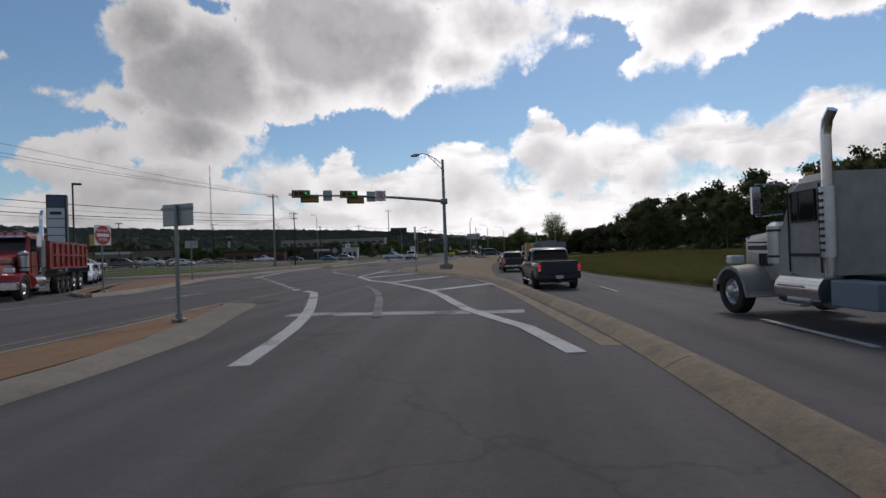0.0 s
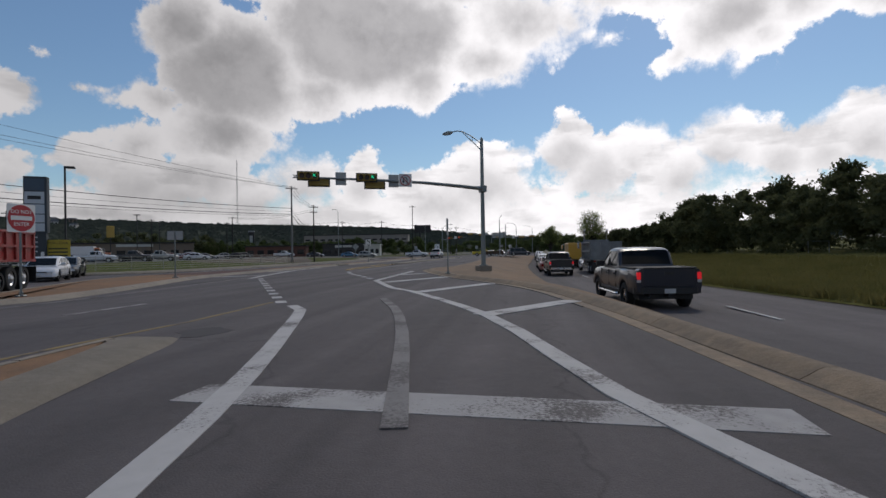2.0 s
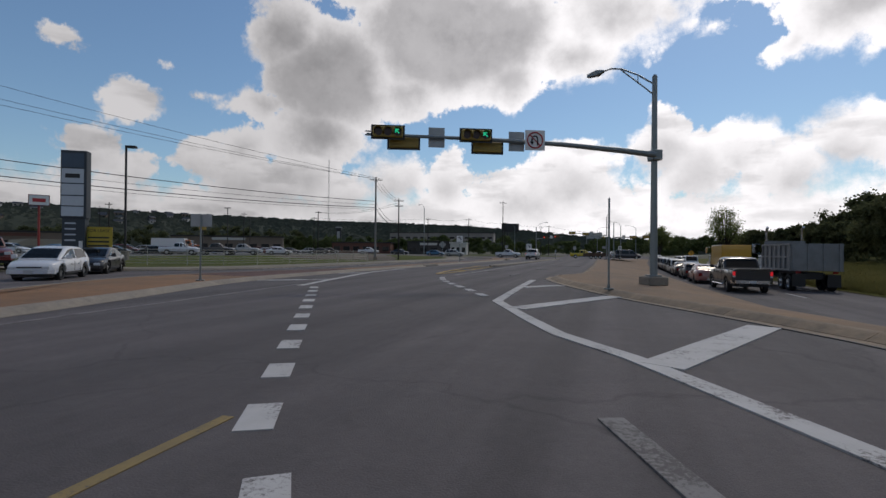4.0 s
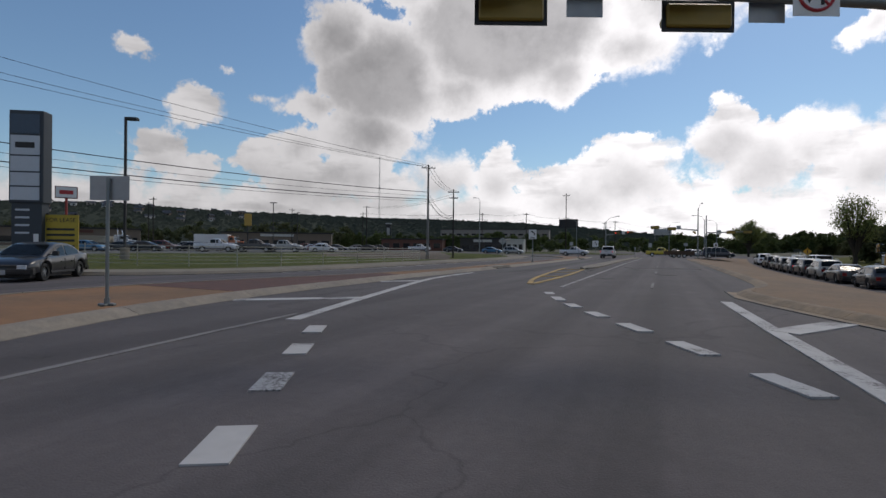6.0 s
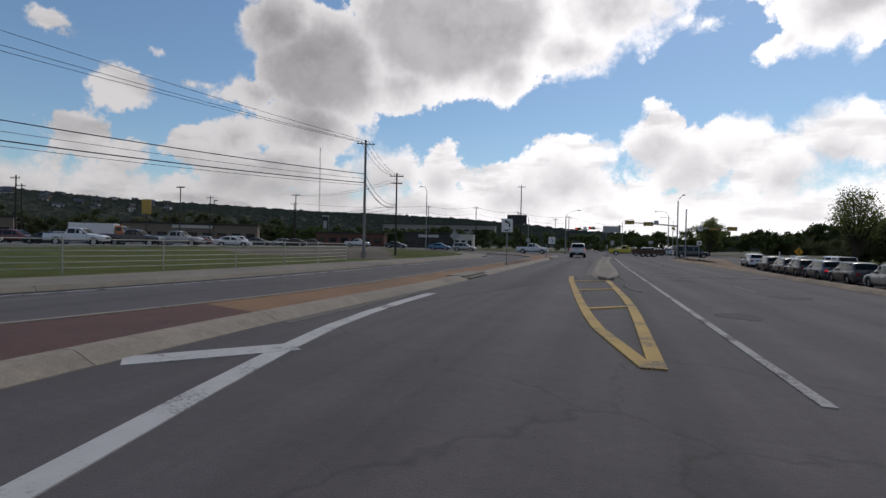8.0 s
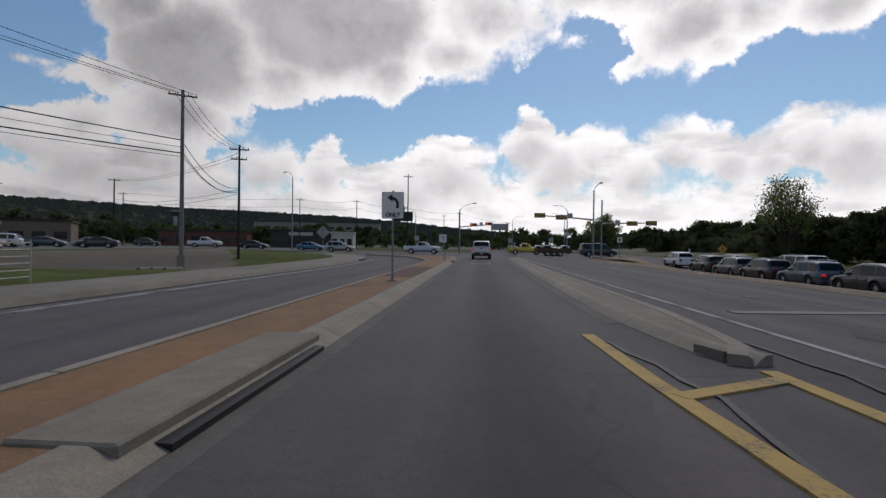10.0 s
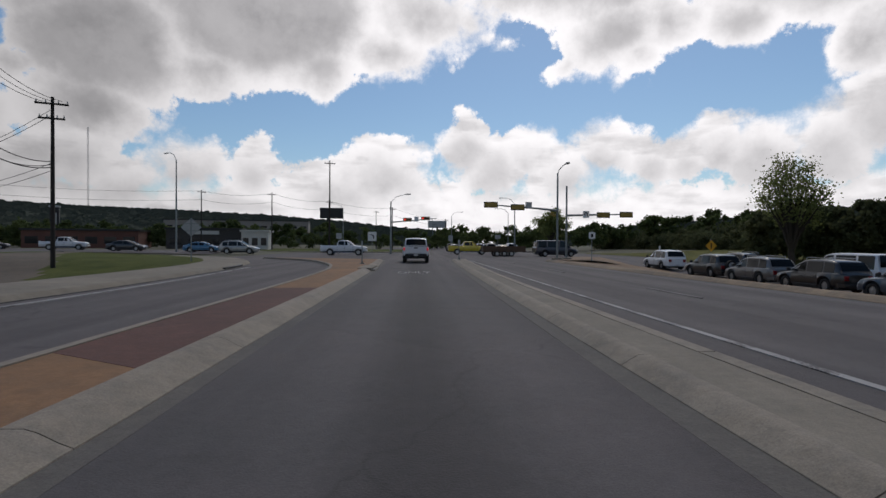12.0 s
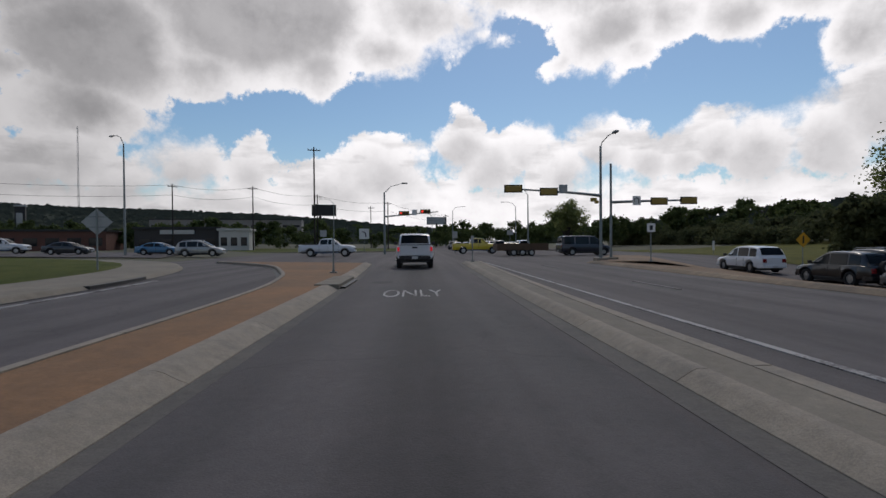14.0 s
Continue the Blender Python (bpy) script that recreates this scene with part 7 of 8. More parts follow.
    # back of a large diamond sign on the left corner
    T = sign_post("sign_from_behind", -35.5, 107.3, 20, "large aluminium diamond sign seen from behind", 3.4, z=-0.1, r=0.045)
    bm = bmesh.new()
    loft(bm, [[(0.72, y, 2.75), (0, y, 3.47), (-0.72, y, 2.75), (0, y, 2.03)] for y in (0.05, 0.06)])
    part("sign_back", bm, SIGN_BACK, T)
    part("stiffener", box(bmesh.new(), -0.5, 0.5, 0.02, 0.05, 3.0, 3.05), GALV, T)
    part("stiffener", box(bmesh.new(), -0.5, 0.5, 0.02, 0.05, 2.45, 2.5), GALV, T)
    # left-turn sign beyond the crossing
    T = sign_post("lane_sign", -26.0, 155.8, 0, "white left-turn lane sign on the far median", 3.6, z=0.02)
    p = plate(T, "sign_plate", 1.5, 1.6, 2.8, -0.05, WHITE_SIGN)
    part("turn_arrow", tube(bmesh.new(), [(0.25, -0.07, 2.35), (0.25, -0.07, 2.8), (0.05, -0.07, 3.05), (-0.35, -0.07, 3.15)], [0.1, 0.1, 0.1, 0.05], 6), INK, p)
    # signs by the far corner
    T = sign_post("route_sign", -3.2, 110.6, 0, "small white square sign by the far corner", 2.6, z=0.05)
    plate(T, "sign_plate", 0.55, 0.55, 2.2, -0.05, WHITE_SIGN)
    part("symbol", box(bmesh.new(), -0.1, 0.1, -0.058, -0.052, 2.05, 2.35), INK, T)
    T = sign_post("leaning_marker", 10.6, 126.0, 0, "leaning white marker post in the grass", 1.2, z=0.05, base=False)
    part("panel", box(bmesh.new(), -0.1, 0.1, -0.05, -0.03, 0.4, 1.3), WHITE_SIGN, T)
    for x, y, w, h, zz, m in ((-29.5, 141.0, 0.8, 0.8, 2.6, SIGN_BACK), (-13.0, 145.0, 0.7, 0.9, 2.4, SIGN_BACK), (-6.0, 143.0, 0.8, 0.6, 2.6, SIGN_BACK)):
        T = sign_post("road_sign", x, y, 0, "road sign on a thin post near the crossing", zz + h / 2, z=0.02)
        plate(T, "sign_plate", w, h, zz, -0.05, m)
    # empty pipe frame standing in the field
    fx, fy = 28.1, 61.3
    T = thing("pipe_frame", pose(fx, fy, height(fx, fy) - 0.1, 0, 0, -35), "thin empty steel pipe frame standing in the field", "frame")
    for px in (-0.84, 0.84):
        part("post", cyl(bmesh.new(), (px, 0, -0.1), (px, 0, 1.32), 0.03, n=8), GALV, T)
    for pz in (1.27, -0.47):
        part("rail", cyl(bmesh.new(), (-0.84, 0, pz), (0.84, 0, pz), 0.025, n=8), GALV, T)
    # dark tower sign far off beyond the cross road
    T = thing("tower_sign", pose(-120.0, 214.0, 0.5, 0, 0, 25), "slim dark tower sign with a pale upright panel", "tower sign")
    part("tower", box(bmesh.new(), -1.1, 1.1, -0.6, 0.6, -0.3, 11.0, 0.06), DARK_METAL, T)
    part("panel", box(bmesh.new(), -0.75, 0.55, -0.66, -0.6, 4.5, 9.4, 0.02), SIGN_BACK, T)
    part("cap", box(bmesh.new(), -1.3, 1.3, -0.75, 0.75, 11.0, 11.5, 0.06), SIGN_BACK, T)
    # pylon sign of the shops
    T = thing("pylon_sign", pose(-37.6, 39.2, 0.05, 0, 0, 32) @ Matrix.Diagonal((0.6, 0.65, 0.89, 1)), "tall shop pylon sign with dark frame and pale panels", "pylon sign")
    dark_b = mat("pylon_dark", (0.035, 0.045, 0.055), 0.6)
    panel = mat("pylon_panel", (0.5, 0.54, 0.58), 0.4, var=0.1)
    part("base", box(bmesh.new(), -0.95, 0.95, -0.35, 0.35, -0.4, 1.0, 0.04), mat("pylon_base_stone", (0.3, 0.27, 0.23), 0.9), T, "pale stone base")
    part("column", box(bmesh.new(), -1.05, 1.05, -0.4, 0.4, 1.0, 3.6), dark_b, T)
    f = part("frame", box(bmesh.new(), -1.2, 1.2, -0.5, 0.5, 3.6, 8.4, 0.04), dark_b, T)
    blue_p = mat("pylon_blue_panel", (0.04, 0.07, 0.11), 0.4)
    for z0, z1, mm in ((7.2, 8.2, blue_p), (6.1, 7.1, panel), (5.25, 6.02, panel), (4.5, 5.17, panel), (3.75, 4.42, panel)):
        pn = part("panel", box(bmesh.new(), -1.08, 0.95, -0.53, -0.5, z0, z1), mm, f)
        if z0 == 6.1:
            part("writing_bar", box(bmesh.new(), -0.75, 0.6, -0.54, -0.53, 6.45, 6.75), INK, pn)
    part("notice", box(bmesh.new(), 0.5, 0.85, -0.42, -0.4, 1.3, 2.0), WHITE_SIGN, T)
    for k in range(4):
        part("writing_bar", box(bmesh.new(), -0.8, 0.2, -0.415, -0.4, 3.2 - 0.4 * k, 3.3 - 0.4 * k), panel, T)
    # letting board
    T = thing("letting_board", pose(-36.5, 39.9, 0.2, 0, 0, 30) @ Matrix.Diagonal((0.82, 0.82, 0.82, 1)), "yellow letting board on two wooden posts", "sign board")
    for s in (-0.75, 0.75):
        part("post", box(bmesh.new(), s - 0.05, s + 0.05, 0.02, 0.12, -0.2, 3.2), POLE_DARK, T)
    b = part("board", box(bmesh.new(), -0.95, 0.95, -0.03, 0.02, 1.0, 3.1), LEASE_YEL, T)
    text_mesh("lettering", "FOR LEASE", 0.33, Matrix.LocRotScale((0, -0.035, 2.8), Euler((radians(90), 0, 0)), (1, 1, 1)), INK, b, 0.002)
    for k in range(4):
        part("writing_bar", box(bmesh.new(), -0.75, 0.75, -0.04, -0.03, 1.25 + 0.32 * k, 1.38 + 0.32 * k), INK, b)
    # restaurant sign on a pole
    T = thing("pole_sign", pose(-79, 63.5, 0.4, 0, 0, 58), "white and red shop sign on a red pole", "shop sign")
    redm = mat("red_pole_paint", (0.3, 0.03, 0.02), 0.5)
    part("pole", cyl(bmesh.new(), (0, 0, -0.1), (0, 0, 6.8), 0.14, n=12), redm, T)
    p = part("sign_box", box(bmesh.new(), -1.15, 1.15, -0.2, 0.2, 6.7, 8.2, 0.05), mat("dark_red_frame", (0.1, 0.02, 0.02), 0.5), T)
    part("panel", box(bmesh.new(), -1.05, 1.05, -0.22, -0.2, 6.8, 8.1), WHITE_SIGN, p)
    part("logo_shape", box(bmesh.new(), -0.7, 0.7, -0.235, -0.22, 7.2, 7.7), SIGN_RED, p)
    # second sign, gold on a pole
    T = thing("pole_sign", pose(-98, 112, 0.4, 0, 0, 40), "gold shop sign on a dark pole", "shop sign")
    part("pole", cyl(bmesh.new(), (0, 0, -0.1), (0, 0, 6.0), 0.12, n=12), DARK_METAL, T)
    part("sign_box", box(bmesh.new(), -0.8, 0.8, -0.15, 0.15, 5.6, 8.4, 0.1), mat("gold_panel", (0.42, 0.27, 0.05), 0.5), T)
    # billboard
    T = thing("billboard", pose(-54.4, 257.4, 0.0, 0, 0, 10), "dark billboard on a steel pole far ahead", "billboard")
    part("pole", cyl(bmesh.new(), (3, 0, -0.1), (3, 0, 12), 0.45, n=14), DARK_METAL, T)
    part("panel", box(bmesh.new(), 0, 8.5, -0.3, 0.3, 11.2, 15.2), DARK_METAL, T)
    T = thing("billboard", pose(-10.5, 250, 0.0, 0, 0, 0), "grey billboard on a steel pole beyond the crossing", "billboard")
    part("pole", cyl(bmesh.new(), (0, 0, -0.1), (0, 0, 8), 0.35, n=14), DARK_METAL, T)
    part("panel", box(bmesh.new(), -3.4, 3.4, -0.3, 0.3, 7.6, 10.2), SIGN_BACK, T)
    # radio mast
    T = thing("radio_mast", pose(-420, 700, 2.0), "thin far radio mast with cross bracing", "radio mast")
    bm = bmesh.new()
    for k in range(3):
        a = 2 * math.pi * k / 3
        tube(bm, [(1.1 * math.cos(a), 1.1 * math.sin(a), -3), (0.7 * math.cos(a), 0.7 * math.sin(a), 142)], 0.16, 5)
    part("mast", bm, SIGN_BACK, T)
    bm = bmesh.new()
    for k in range(30):
        z = k * 4.7
        tube(bm, [(1.0, 0, z), (-0.5, 0.87, z + 2.3), (-0.5, -0.87, z + 4.6)], 0.07, 4)
    part("bracing", bm, SIGN_BACK, T)


def build_fence():
    line = smooth_line([(-47, 41.5), (-40, 43), (-35.5, 46), (-33.2, 51), (-32.0, 58), (-31.3, 64), (-31.9, 68.5)], 2.4)
    T = thing("rail_fence", Matrix.Identity(4), "white painted six-rail steel fence along the verge", "fence")
    for x, y in line:
        z = height(x, y) + 0.1
        part("post", cyl(bmesh.new(), (x, y, z - 0.2), (x, y, z + 1.28), 0.026, n=8), RAIL_W, T)
    for k in range(6):
        for a, b in zip(line, line[1:]):
            za, zb = height(*a) + 0.1, height(*b) + 0.1
            h = 0.2 + 0.2 * k
            part("rail", tube(bmesh.new(), [(*a, za + h), (*b, zb + h)], 0.019, 5), RAIL_W, T)


# ---- plants, buildings, distance ----
def leaf_cloud(bm, centre, radii, count, size, rng):
    """Many small leaf clumps on and inside an uneven ellipsoid."""
    for _ in range(count):
        p = Vector((rng.gauss(0, 0.38), rng.gauss(0, 0.38), rng.gauss(0, 0.38)))
        c = Vector((centre[0] + p.x * radii[0], centre[1] + p.y * radii[1], centre[2] + p.z * radii[2]))
        s = size * rng.uniform(0.6, 1.4)
        n = Vector((rng.gauss(0, 1), rng.gauss(0, 1), rng.gauss(0, 1) + 0.4)).normalized()
        u = n.orthogonal().normalized()
        v = n.cross(u)
        k = 5
        vs = [bm.verts.new(c + (u * math.cos(2 * math.pi * i / k) + v * math.sin(2 * math.pi * i / k)) * s * rng.uniform(0.55, 1.15) + n * rng.uniform(-0.25, 0.25) * s) for i in range(k)]
        bm.faces.new(vs)


def tree(x, y, z, h, spread, label, leaf, seed, clumps=12, density=90, leaf_size=0.28, open_crown=False):
    """A leafy tree; open_crown: a fan of slender stems with airy foliage towards their ends."""
    rng = random.Random(seed)
    T = thing("tree", pose(x, y, z), label, "tree", "roadside trees")
    bm = bmesh.new()
    centres = []
    if open_crown:
        th = h * 0.14
        tube(bm, [(0, 0, -0.2), (0.05, 0.03, th * 0.6), (0, 0.05, th)], [h * 0.034, h * 0.028, h * 0.026], 9)
        for k in range(clumps):
            a = 2 * math.pi * k * 0.382 + rng.uniform(-0.3, 0.3)
            out = spread * math.sqrt((k + 0.5) / clumps) * rng.uniform(0.85, 1.1)
            top = h * (0.98 - 0.42 * (out / spread) ** 2.2) * rng.uniform(0.86, 1.02)
            c, sn = math.cos(a), math.sin(a)
            pts = [(0, 0, th * 0.8), (out * 0.3 * c, out * 0.3 * sn, th + (top - th) * 0.4), (out * 0.72 * c, out * 0.72 * sn, th + (top - th) * 0.75), (out * c, out * sn, top)]
            tube(bm, pts, [h * 0.012, h * 0.008, h * 0.004, h * 0.0012], 5)
            for f in (0.5, 0.66, 0.8, 0.92, 1.0):
                i = min(2, int(f * 3))
                p = Vector(pts[i]).lerp(Vector(pts[i + 1]), min(1.0, f * 3 - i))
                tw = p + Vector((rng.uniform(-0.6, 0.6), rng.uniform(-0.6, 0.6), rng.uniform(-0.2, 0.5)))
                tube(bm, [tuple(p), tuple(tw)], [h * 0.003, h * 0.001], 4)
                centres.append((tuple(tw), 0.55 + 0.5 * f))
    else:
        th = h * 0.2
        tube(bm, [(0, 0, -0.2), (0.1, 0.05, th * 0.5), (0.05, 0.1, th), (0, 0, h * 0.75)], [h * 0.03, h * 0.024, h * 0.02, h * 0.006], 8)
        for k in range(clumps):
            a = 2 * math.pi * k / clumps + rng.uniform(-0.4, 0.4)
            rad = spread * rng.uniform(0.25, 0.85)
            zc = h * rng.uniform(0.28, 0.9)
            if zc > h * 0.75:
                rad *= 0.6
            c = (rad * math.cos(a), rad * math.sin(a), zc)
            centres.append((c, spread * rng.uniform(0.26, 0.42)))
            mid = (c[0] * 0.4, c[1] * 0.4, th + (zc - th) * 0.5)
            tube(bm, [(0, 0, th * 0.9), mid, c], [h * 0.012, h * 0.008, h * 0.003], 5)
        centres.append(((0, 0, h * 0.88), spread * 0.35))
    part("trunk", bm, BARK, T)
    bm = bmesh.new()
    for c, r in centres:
        leaf_cloud(bm, c, (r, r, r * 0.8), density, leaf_size, rng)
    part("crown", bm, leaf, T)
    return T


def leaf_facets(rg, centres, sizes):
    """Five-cornered leaf clumps of random tilt at the given points; returns vertices and faces."""
    n = len(centres)
    nrm = rg.normal(size=(n, 3))
    nrm /= np.linalg.norm(nrm, axis=1)[:, None]
    ref = rg.normal(size=(n, 3))
    u = np.cross(nrm, ref)
    u /= np.linalg.norm(u, axis=1)[:, None]
    v = np.cross(nrm, u)
    verts = np.empty((n, 5, 3))
    for k in range(5):
        a = 2 * math.pi * k / 5
        verts[:, k] = centres + (u * math.cos(a) + v * math.sin(a)) * (sizes * rg.uniform(0.55, 1.2, n))[:, None]
    return verts.reshape(-1, 3), np.arange(n * 5).reshape(n, 5)


def wood(name, spots, leaf, label, seed, leaf_size=0.5, density=55, clumps=1.3):
    """A belt of trees too many to count, as one mesh."""
    rng = random.Random(seed)
    rg = np.random.default_rng(seed)
    points = []
    for x, y, z, h, w in spots:
        for _ in range(max(13, int(h * clumps))):
            a, f = rng.uniform(0, 2 * math.pi), rng.random() ** 0.75
            fill = math.sqrt(max(0.06, 1 - (1.75 * abs(f - 0.42)) ** 2))
            rad = w * fill * math.sqrt(rng.random())
            r = w * rng.uniform(0.22, 0.4) * (1.0 - 0.35 * f)
            c = np.array((x + rad * math.cos(a), y + rad * math.sin(a), z + h * (0.06 + 0.9 * f)))
            points.append(c + rg.normal(0, 0.5, (int(density * rng.uniform(0.7, 1.2)), 3)) * (r, r, r * 0.85))
    centres = np.concatenate(points)
    verts, faces = leaf_facets(rg, centres, leaf_size * rg.uniform(0.6, 1.5, len(centres)))
    me = bpy.data.meshes.new(name)
    me.from_pydata(verts.tolist(), [], faces.tolist())
    me.materials.append(leaf)
    return tagged(new(name, me), label, kind="stuff")


def grass_tufts(name, spots, heights, material, label, seed):
    """Bent grass blades standing in tufts, as one mesh."""
    rg = np.random.default_rng(seed)
    base = np.repeat(np.asarray(spots), 4, axis=0)
    n = len(base)
    base[:, :2] += rg.normal(0, 0.07, (n, 2))
    h = rg.uniform(*heights, n)
    a = rg.uniform(0, 2 * math.pi, n)
    lean = rg.uniform(0.1, 0.6, n) * h
    side = np.stack((-np.sin(a), np.cos(a), np.zeros(n)), 1) * rg.uniform(0.012, 0.03, n)[:, None]
    tip = base + np.stack((np.cos(a) * lean, np.sin(a) * lean, h), 1)
    mid = base + np.stack((np.cos(a) * lean * 0.3, np.sin(a) * lean * 0.3, h * 0.55), 1)
    verts = np.stack((base - side, base + side, mid + side * 0.7, tip, mid - side * 0.7), 1).reshape(-1, 3)
    me = bpy.data.meshes.new(name)
    me.from_pydata(verts.tolist(), [], np.arange(n * 5).reshape(n, 5).tolist())
    me.materials.append(material)
    return tagged(new(name, me), label, kind="stuff")


def build_grass():
    rng = random.Random(31)
    edge = [(p[1], p[0] + 7.6) for p in MED_R]
    spots = []
    while len(spots) < 26000:
        y = rng.uniform(2, 95)
        d = 0.25 + 17 * rng.random() ** 1.7
        x = lerp_table(edge, y) + d
        zr, g = main_road_z(y), min(1.0, d / 20)
        z = (zr + 0.03 + 0.07 * min(1.0, d / 0.5)) * (1 - g) + g * height(x, y)
        if noise.noise(Vector((x * 0.35, y * 0.35, 1))) + rng.uniform(-0.5, 0.5) > -0.35:
            spots.append((x, y, z))
    tuft = mat("tall_dry_grass_blades", (0.26, 0.225, 0.085), 0.8, var=0.5, scale=0.5, color2=(0.14, 0.14, 0.045), spec=0.15, thin=0.4)
    grass_tufts("tall_grass", spots, (0.12, 0.42), tuft, "tall dry roadside grass in tufts", 61)


def build_plants():
    build_grass()
    rng = random.Random(11)
    tree(12.9, 108.2, -0.3, 9.2, 2.7, "tall leafy tree with an open crown at the field edge", LEAF_LIGHT, 3, 38, 34, 0.085, True)
    tree(8.5, 165.0, 0.1, 8.6, 3.2, "rounded leafy tree beyond the crossing", LEAF_LIGHT, 4, 22, 60, 0.14, True)
    spots = []
    for k in range(66):
        y = -10 + k * 3.1
        x = 34 - 0.13 * max(0, y - 30) + rng.uniform(-1.5, 1.5)
        k2 = 1.0 if y < 106 else 0.42
        x += 15.0 if y > 106 else 0.0
        spots.append((x, y, height(x, y) - 0.5, rng.uniform(5.6, 9.4) * k2, rng.uniform(2.6, 3.6)))
        spots.append((x + 5, y + 2, height(x, y), rng.uniform(7.0, 10.2) * k2, 3.4))
    for k in range(30):
        f = k / 29
        spots.append((17.0 + 9 * f + rng.uniform(-1, 1), 118 - 16 * f + rng.uniform(-1.5, 1.5), 0.1, rng.uniform(3.6, 5.0) + 1.2 * f, rng.uniform(1.8, 2.6)))
    wood("right_wood", spots, LEAF_DARK, "dense dark wood along the field", 21, 0.14, 190, 2.1)
    spots = []
    for k in range(30):
        x = -30 + k * 3.0 + rng.uniform(-1, 1)
        spots.append((x + 20, 262 + rng.uniform(-8, 8) + 0.5 * abs(x), 0, rng.uniform(5.5, 9), 5.0))
    for k in range(40):
        spots.append((-180 + k * 4.6, 215 + rng.uniform(-12, 14) + 0.1 * k, 0.5, rng.uniform(3.5, 7.5), 3.6))
    for k in range(26):
        spots.append((-128 + k * 3.1, 194 + rng.uniform(-4, 5), 0.7, rng.uniform(4.0, 6.5), 3.0))
    for k in range(16):
        spots.append((10 + k * 3.2, 190 + rng.uniform(-6, 6) - k * 2.0, 1.0 + 0.25 * k, rng.uniform(3.2, 5.4), 3.4))
    wood("far_wood", spots, LEAF, "far belt of trees behind the crossing", 22, 0.24, 110, 2.4)
    spots = []
    for k in range(44):
        a = k / 43
        spots.append((-150 - 20 * math.sin(a * 5), 10 + a * 190, 1.5, rng.uniform(4.5, 8.5), 4.0))
    wood("left_wood", spots, LEAF_DARK, "dark belt of trees behind the parking lot", 23, 0.3, 80, 1.6)


def hill(name, pts, base, label, depth, seed):
    """A wooded ridge: a strip of land rising to a crest, with an uneven top."""
    bm = bmesh.new()
    rows = []
    line = smooth_line([(p[0], p[1]) for p in pts], 12)
    hs = [(i / (len(pts) - 1), p[2]) for i, p in enumerate(pts)]
    for i, (x, y) in enumerate(line):
        f = i / (len(line) - 1)
        h = lerp_table(hs, f)
        d = Vector((x, y)).normalized()
        row = []
        for k in range(9):
            g = k / 8
            q = Vector((x, y)) + d * depth * g
            z = base + (h - base) * (math.sin(g * math.pi / 2) ** 0.8)
            z += (1.6 * noise.noise(Vector((q.x * 0.05, q.y * 0.05, seed))) + 1.4 * noise.noise(Vector((q.x * 0.16, q.y * 0.16, seed)))) * (1 if k else 0)
            row.append(bm.verts.new((q.x, q.y, z)))
        rows.append(row)
    for a, b in zip(rows, rows[1:]):
        for i in range(8):
            bm.faces.new((a[i], a[i + 1], b[i + 1], b[i]))
    structure(name, bm, HILL, label, smooth=True)
    return line, hs


def tree_cover(name, line, hs, base, depth, count, sizes, seed, label):
    """Tree tops over a slope, as one mesh of small leafy facets."""
    rng = random.Random(seed)
    verts, faces = [], []
    for _ in range(count):
        i = rng.randrange(len(line) - 1)
        f = i / (len(line) - 1)
        g = rng.random() ** 0.7
        p = Vector(line[i]).lerp(Vector(line[i + 1]), rng.random())
        q = p + p.normalized() * depth * g
        lump = 1.6 * noise.noise(Vector((q.x * 0.12, q.y * 0.12, seed)))
        z = base + (lerp_table(hs, f) - base) * (math.sin(g * math.pi / 2) ** 0.8) + rng.uniform(-0.5, 1.4) + lump
        sz = rng.uniform(*sizes)
        nrm = (Vector((-q.x, -q.y, 0)).normalized() + Vector((rng.gauss(0, 0.2), rng.gauss(0, 0.2), 0.6 + rng.gauss(0, 0.15)))).normalized()
        u = nrm.orthogonal().normalized()
        v = nrm.cross(u)
        b = len(verts)
        for k in range(6):
            an = 2 * math.pi * k / 6
            verts.append(Vector((q.x, q.y, z)) + (u * math.cos(an) + v * math.sin(an)) * sz * rng.uniform(0.6, 1.2))
        faces.append(tuple(range(b, b + 6)))
    me = bpy.data.meshes.new(name)
    me.from_pydata(verts, [], faces)
    me.materials.append(LEAF_RIDGE)
    return tagged(new(name, me), label, kind="stuff")


def building(name, x, y, rot, w, d, h, z, wall, label, windows=6, sign=None, roof_h=0.4, wh=1.6, trim=None):
    T = thing(name, pose(x, y, z, 0, 0, rot), label, "building")
    part("wall", box(bmesh.new(), -w / 2, w / 2, 0, d, -1.0, h), wall, T)
    part("roof", box(bmesh.new(), -w / 2 - 0.3, w / 2 + 0.3, -0.3, d + 0.3, h, h + roof_h), trim or DARK_METAL, T)
    for k in range(windows):
        x0 = -w / 2 + w * (k + 0.18) / windows
        x1 = -w / 2 + w * (k + 0.82) / windows
        win = part("window", box(bmesh.new(), x0, x1, -0.05, 0.02, 0.7, 0.7 + wh), DARK_METAL, T)
        part("pane", box(bmesh.new(), x0 + 0.08, x1 - 0.08, -0.06, -0.05, 0.78, 0.62 + wh), GLASS, win)
    if sign:
        part("sign_band", box(bmesh.new(), -w * sign[0] / 2, w * sign[0] / 2, -0.25, -0.02, h - 1.0, h - 0.2), sign[1], T, "lit-looking pale shop sign band without readable writing")
    return T


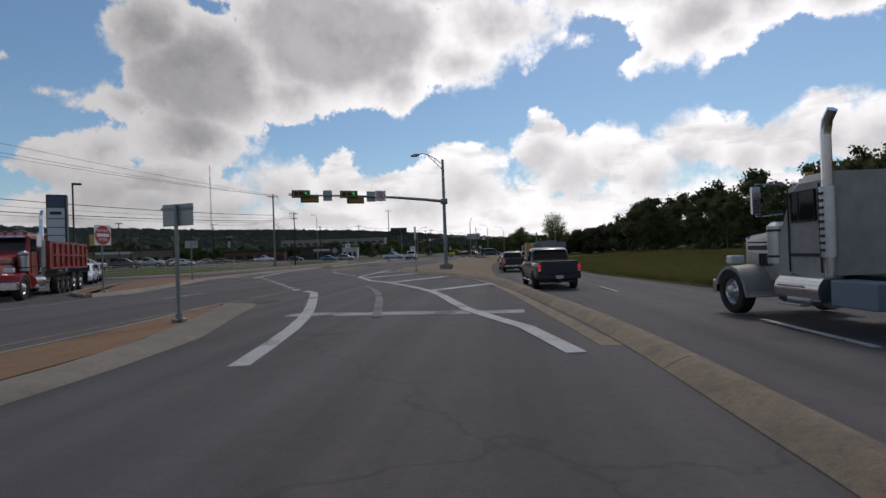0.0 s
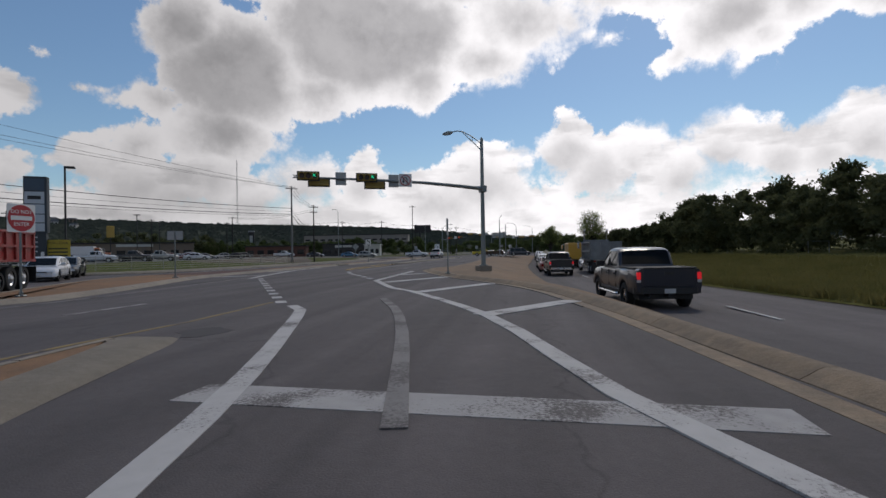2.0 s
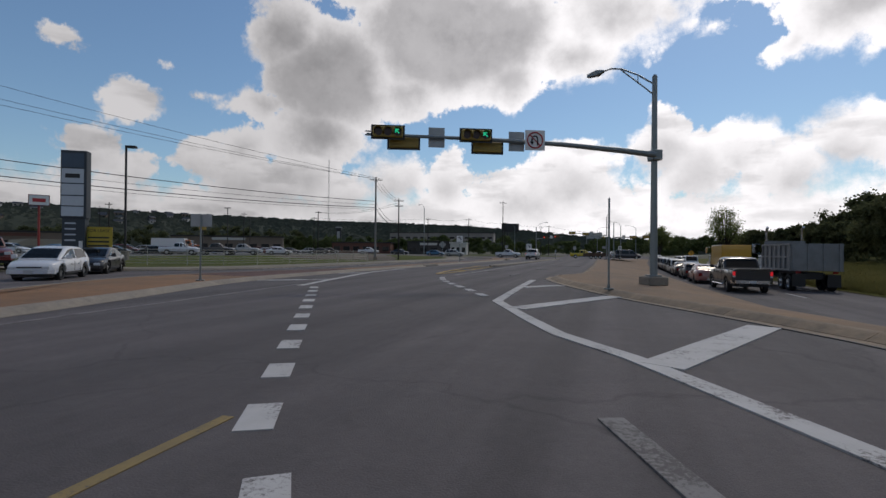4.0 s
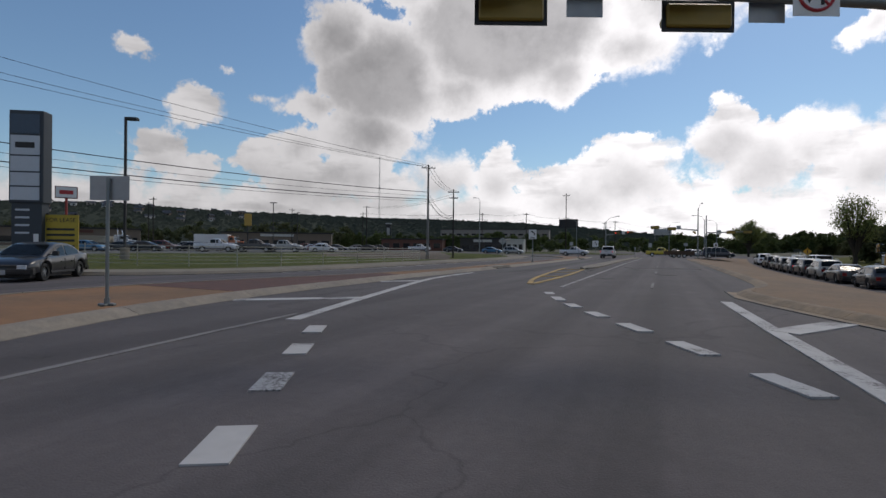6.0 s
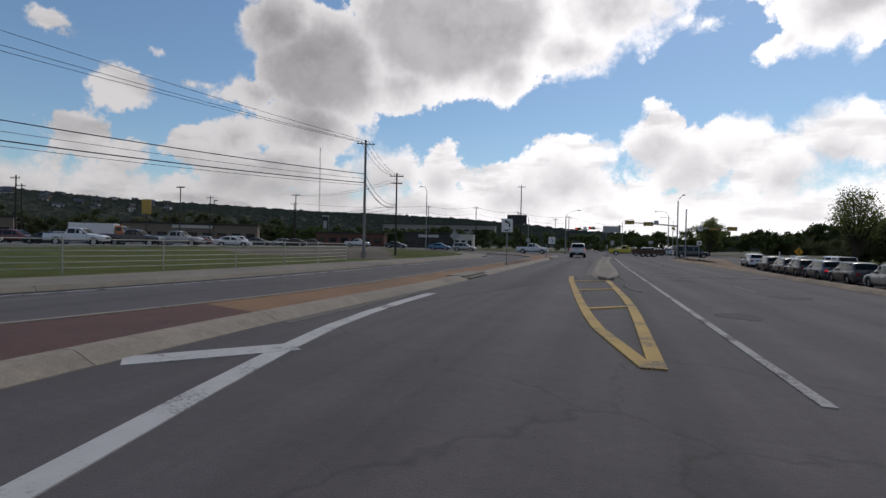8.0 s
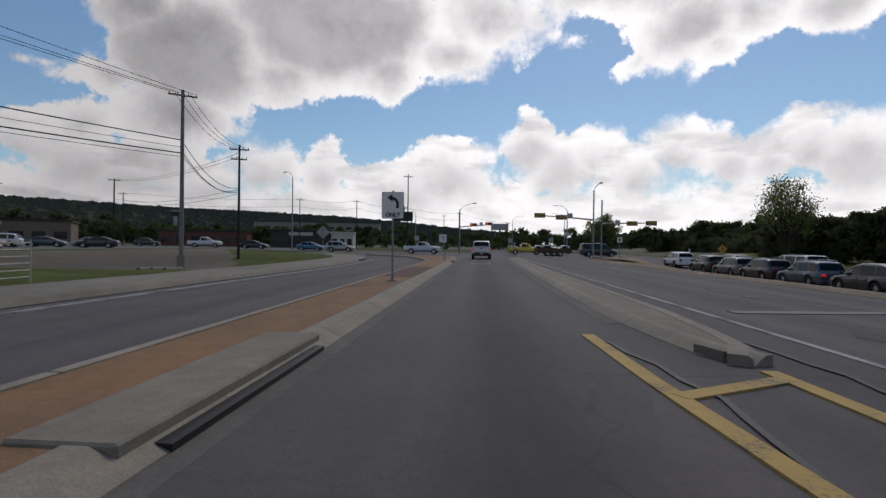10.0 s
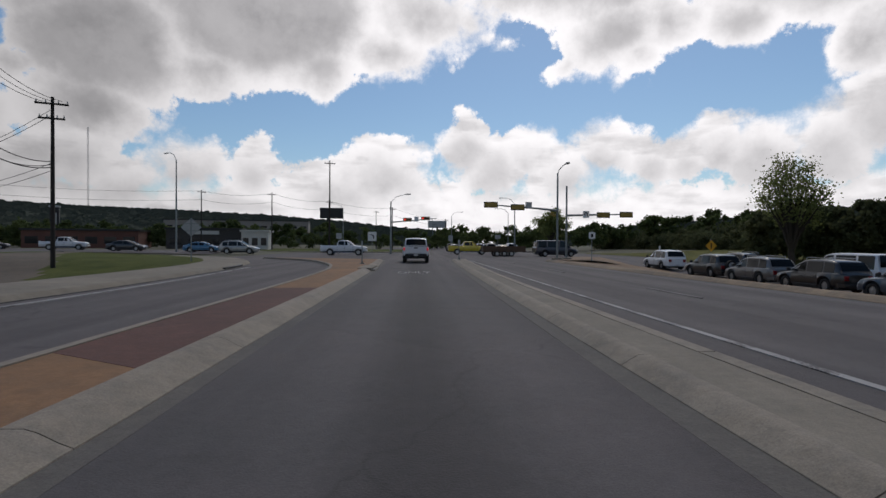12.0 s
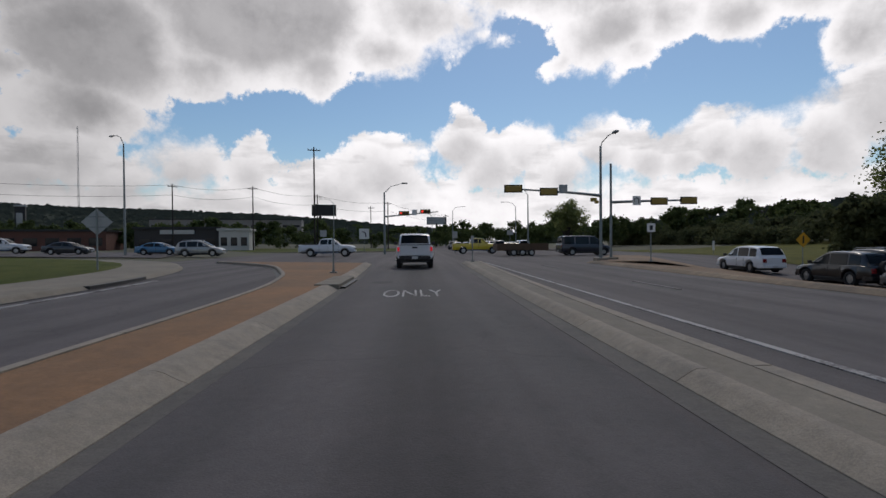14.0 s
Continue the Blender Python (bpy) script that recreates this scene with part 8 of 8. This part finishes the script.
def build_distance():
    tan_w = mat("tan_wall", (0.17, 0.135, 0.105), 0.9, var=0.2, scale=0.6)
    dark_w = mat("dark_wall", (0.05, 0.047, 0.045), 0.9, var=0.2, scale=0.6)
    pale_w = mat("pale_wall", (0.5, 0.49, 0.46), 0.9, var=0.15, scale=0.6)
    brick = mat("red_brick_wall", (0.13, 0.06, 0.045), 0.9, var=0.3, scale=1.5)
    building("shop", -63.5, 177, 8, 15, 12, 3.9, 0.5, dark_w, "low dark shop building with a pale sign band", 4, (0.4, pale_w), wh=1.3)
    building("shop", -92, 182, 15, 22, 12, 3.6, 0.6, brick, "low brick shop building behind the cross road", 6)
    building("small_office", -52.6, 176, 8, 5.4, 6, 3.6, 0.4, pale_w, "small white flat-roofed building", 3, trim=pale_w)
    building("shop", -124, 150, 35, 34, 14, 4.5, 1.0, tan_w, "long low tan shop building beyond the lot", 9, (0.3, pale_w))
    building("shop", -150, 104, 55, 30, 14, 4.4, 1.0, tan_w, "low tan shop building behind parked trucks", 8, (0.3, brick))
    building("shop", -128, 40, 60, 26, 12, 4.2, 1.0, brick, "low brick shop building near the lot entrance", 7, (0.3, pale_w))
    building("warehouse", -110, 330, 10, 70, 30, 4.4, 9.0, mat("far_grey_wall", (0.24, 0.225, 0.21), 0.9, var=0.2, scale=0.6), "long pale warehouse on the far rise", 14, wh=1.2)
    building("house", 71, 191, -30, 12, 8, 2.4, 6.0, dark_w, "long dark house on the wooded slope", 6)
    crest = [(-95, 30), (-78, 32), (-66, 38), (-60, 44), (-56, 49), (-50, 45), (-44, 44), (-36, 41), (-28, 40), (-20, 37), (-12, 31), (-4, 21), (6, 14)]
    line, hs = hill("hill_left", [(-12 + 560 * math.sin(radians(a)), 60 + 560 * math.cos(radians(a)), h) for a, h in crest], -3, "long wooded ridge on the horizon", 140, 1.5)
    tree_cover("ridge_trees", line, hs, -3, 140, 17000, (1.4, 3.2), 77, "far trees covering the ridge")
    line_r, hs_r = hill("hill_right", [(220, 200, 24), (150, 215, 20), (90, 225, 13.5), (50, 240, 7), (18, 262, 3)], -2, "wooded slope behind the field", 70, 7.5)
    tree_cover("slope_trees", line_r, hs_r, -2, 70, 16000, (0.6, 1.5), 78, "dense trees covering the slope behind the field")
    rng = random.Random(8)
    # houses on the crest
    house_walls = [pale_w, mat("cream_house_wall", (0.36, 0.33, 0.28), 0.9, var=0.2, scale=0.6), tan_w]
    for k in range(34):
        f = 0.29 + 0.17 * k / 33 + rng.uniform(-0.008, 0.008)
        i = int(f * (len(line) - 1))
        x, y = line[i]
        h = lerp_table(hs, f)
        d = Vector((x, y)).normalized()
        g = rng.uniform(0.3, 0.92)
        q = Vector((x, y)) + d * 140 * g
        z = -3 + (h + 3) * (math.sin(g * math.pi / 2) ** 0.8)
        T = thing("house", pose(q.x, q.y, z - 0.5, 0, 0, math.degrees(math.atan2(-q.x, q.y)) + rng.uniform(-30, 30)), "small pale house on the wooded ridge", "house", "houses on the ridge")
        w = rng.uniform(5.5, 10)
        part("wall", box(bmesh.new(), -w / 2, w / 2, 0, 8, -3, 3.9), house_walls[k % 3], T)
        bm = loft(bmesh.new(), [[(sx * (w / 2 + 0.4), -0.5, 3.9), (sx * (w / 2 + 0.4), 4, 5.9), (sx * (w / 2 + 0.4), 8.5, 3.9)] for sx in (-1, 1)])
        part("roof", bm, DARK_METAL, T)
        for kx in (-0.25, 0.25):
            part("window", box(bmesh.new(), w * kx - 0.8, w * kx + 0.8, -0.08, 0.0, 1.5, 3.2), GLASS, T)


build_trucks()
build_cars()
build_mast()
far_signals()
street_lamp(-49.6, 135.0, 12.9, -25, 0.4, 1.5)
street_lamp(-2.0, 150.0, 9.2, 0, 0.0, 2.0)
street_lamp(-36.0, 190.0, 11.0, 0, 0.2)
street_lamp(-8.5, 205.0, 10.5, 180, 0.0)
street_lamp(3.5, 185.0, 10.0, 0, 0.0)
street_lamp(-13.0, 225.0, 10.0, 0, 0.0)
lot_light(-44.2, 48.0, 9.6, 0.5, 1, 30)
lot_light(-96.0, 118.0, 11.5, 0.4, 2, 10)
lot_light(-104.0, 136.0, 10.5, 0.4, 1, 10)
build_utility()
build_signs()
build_fence()
build_plants()
build_distance()
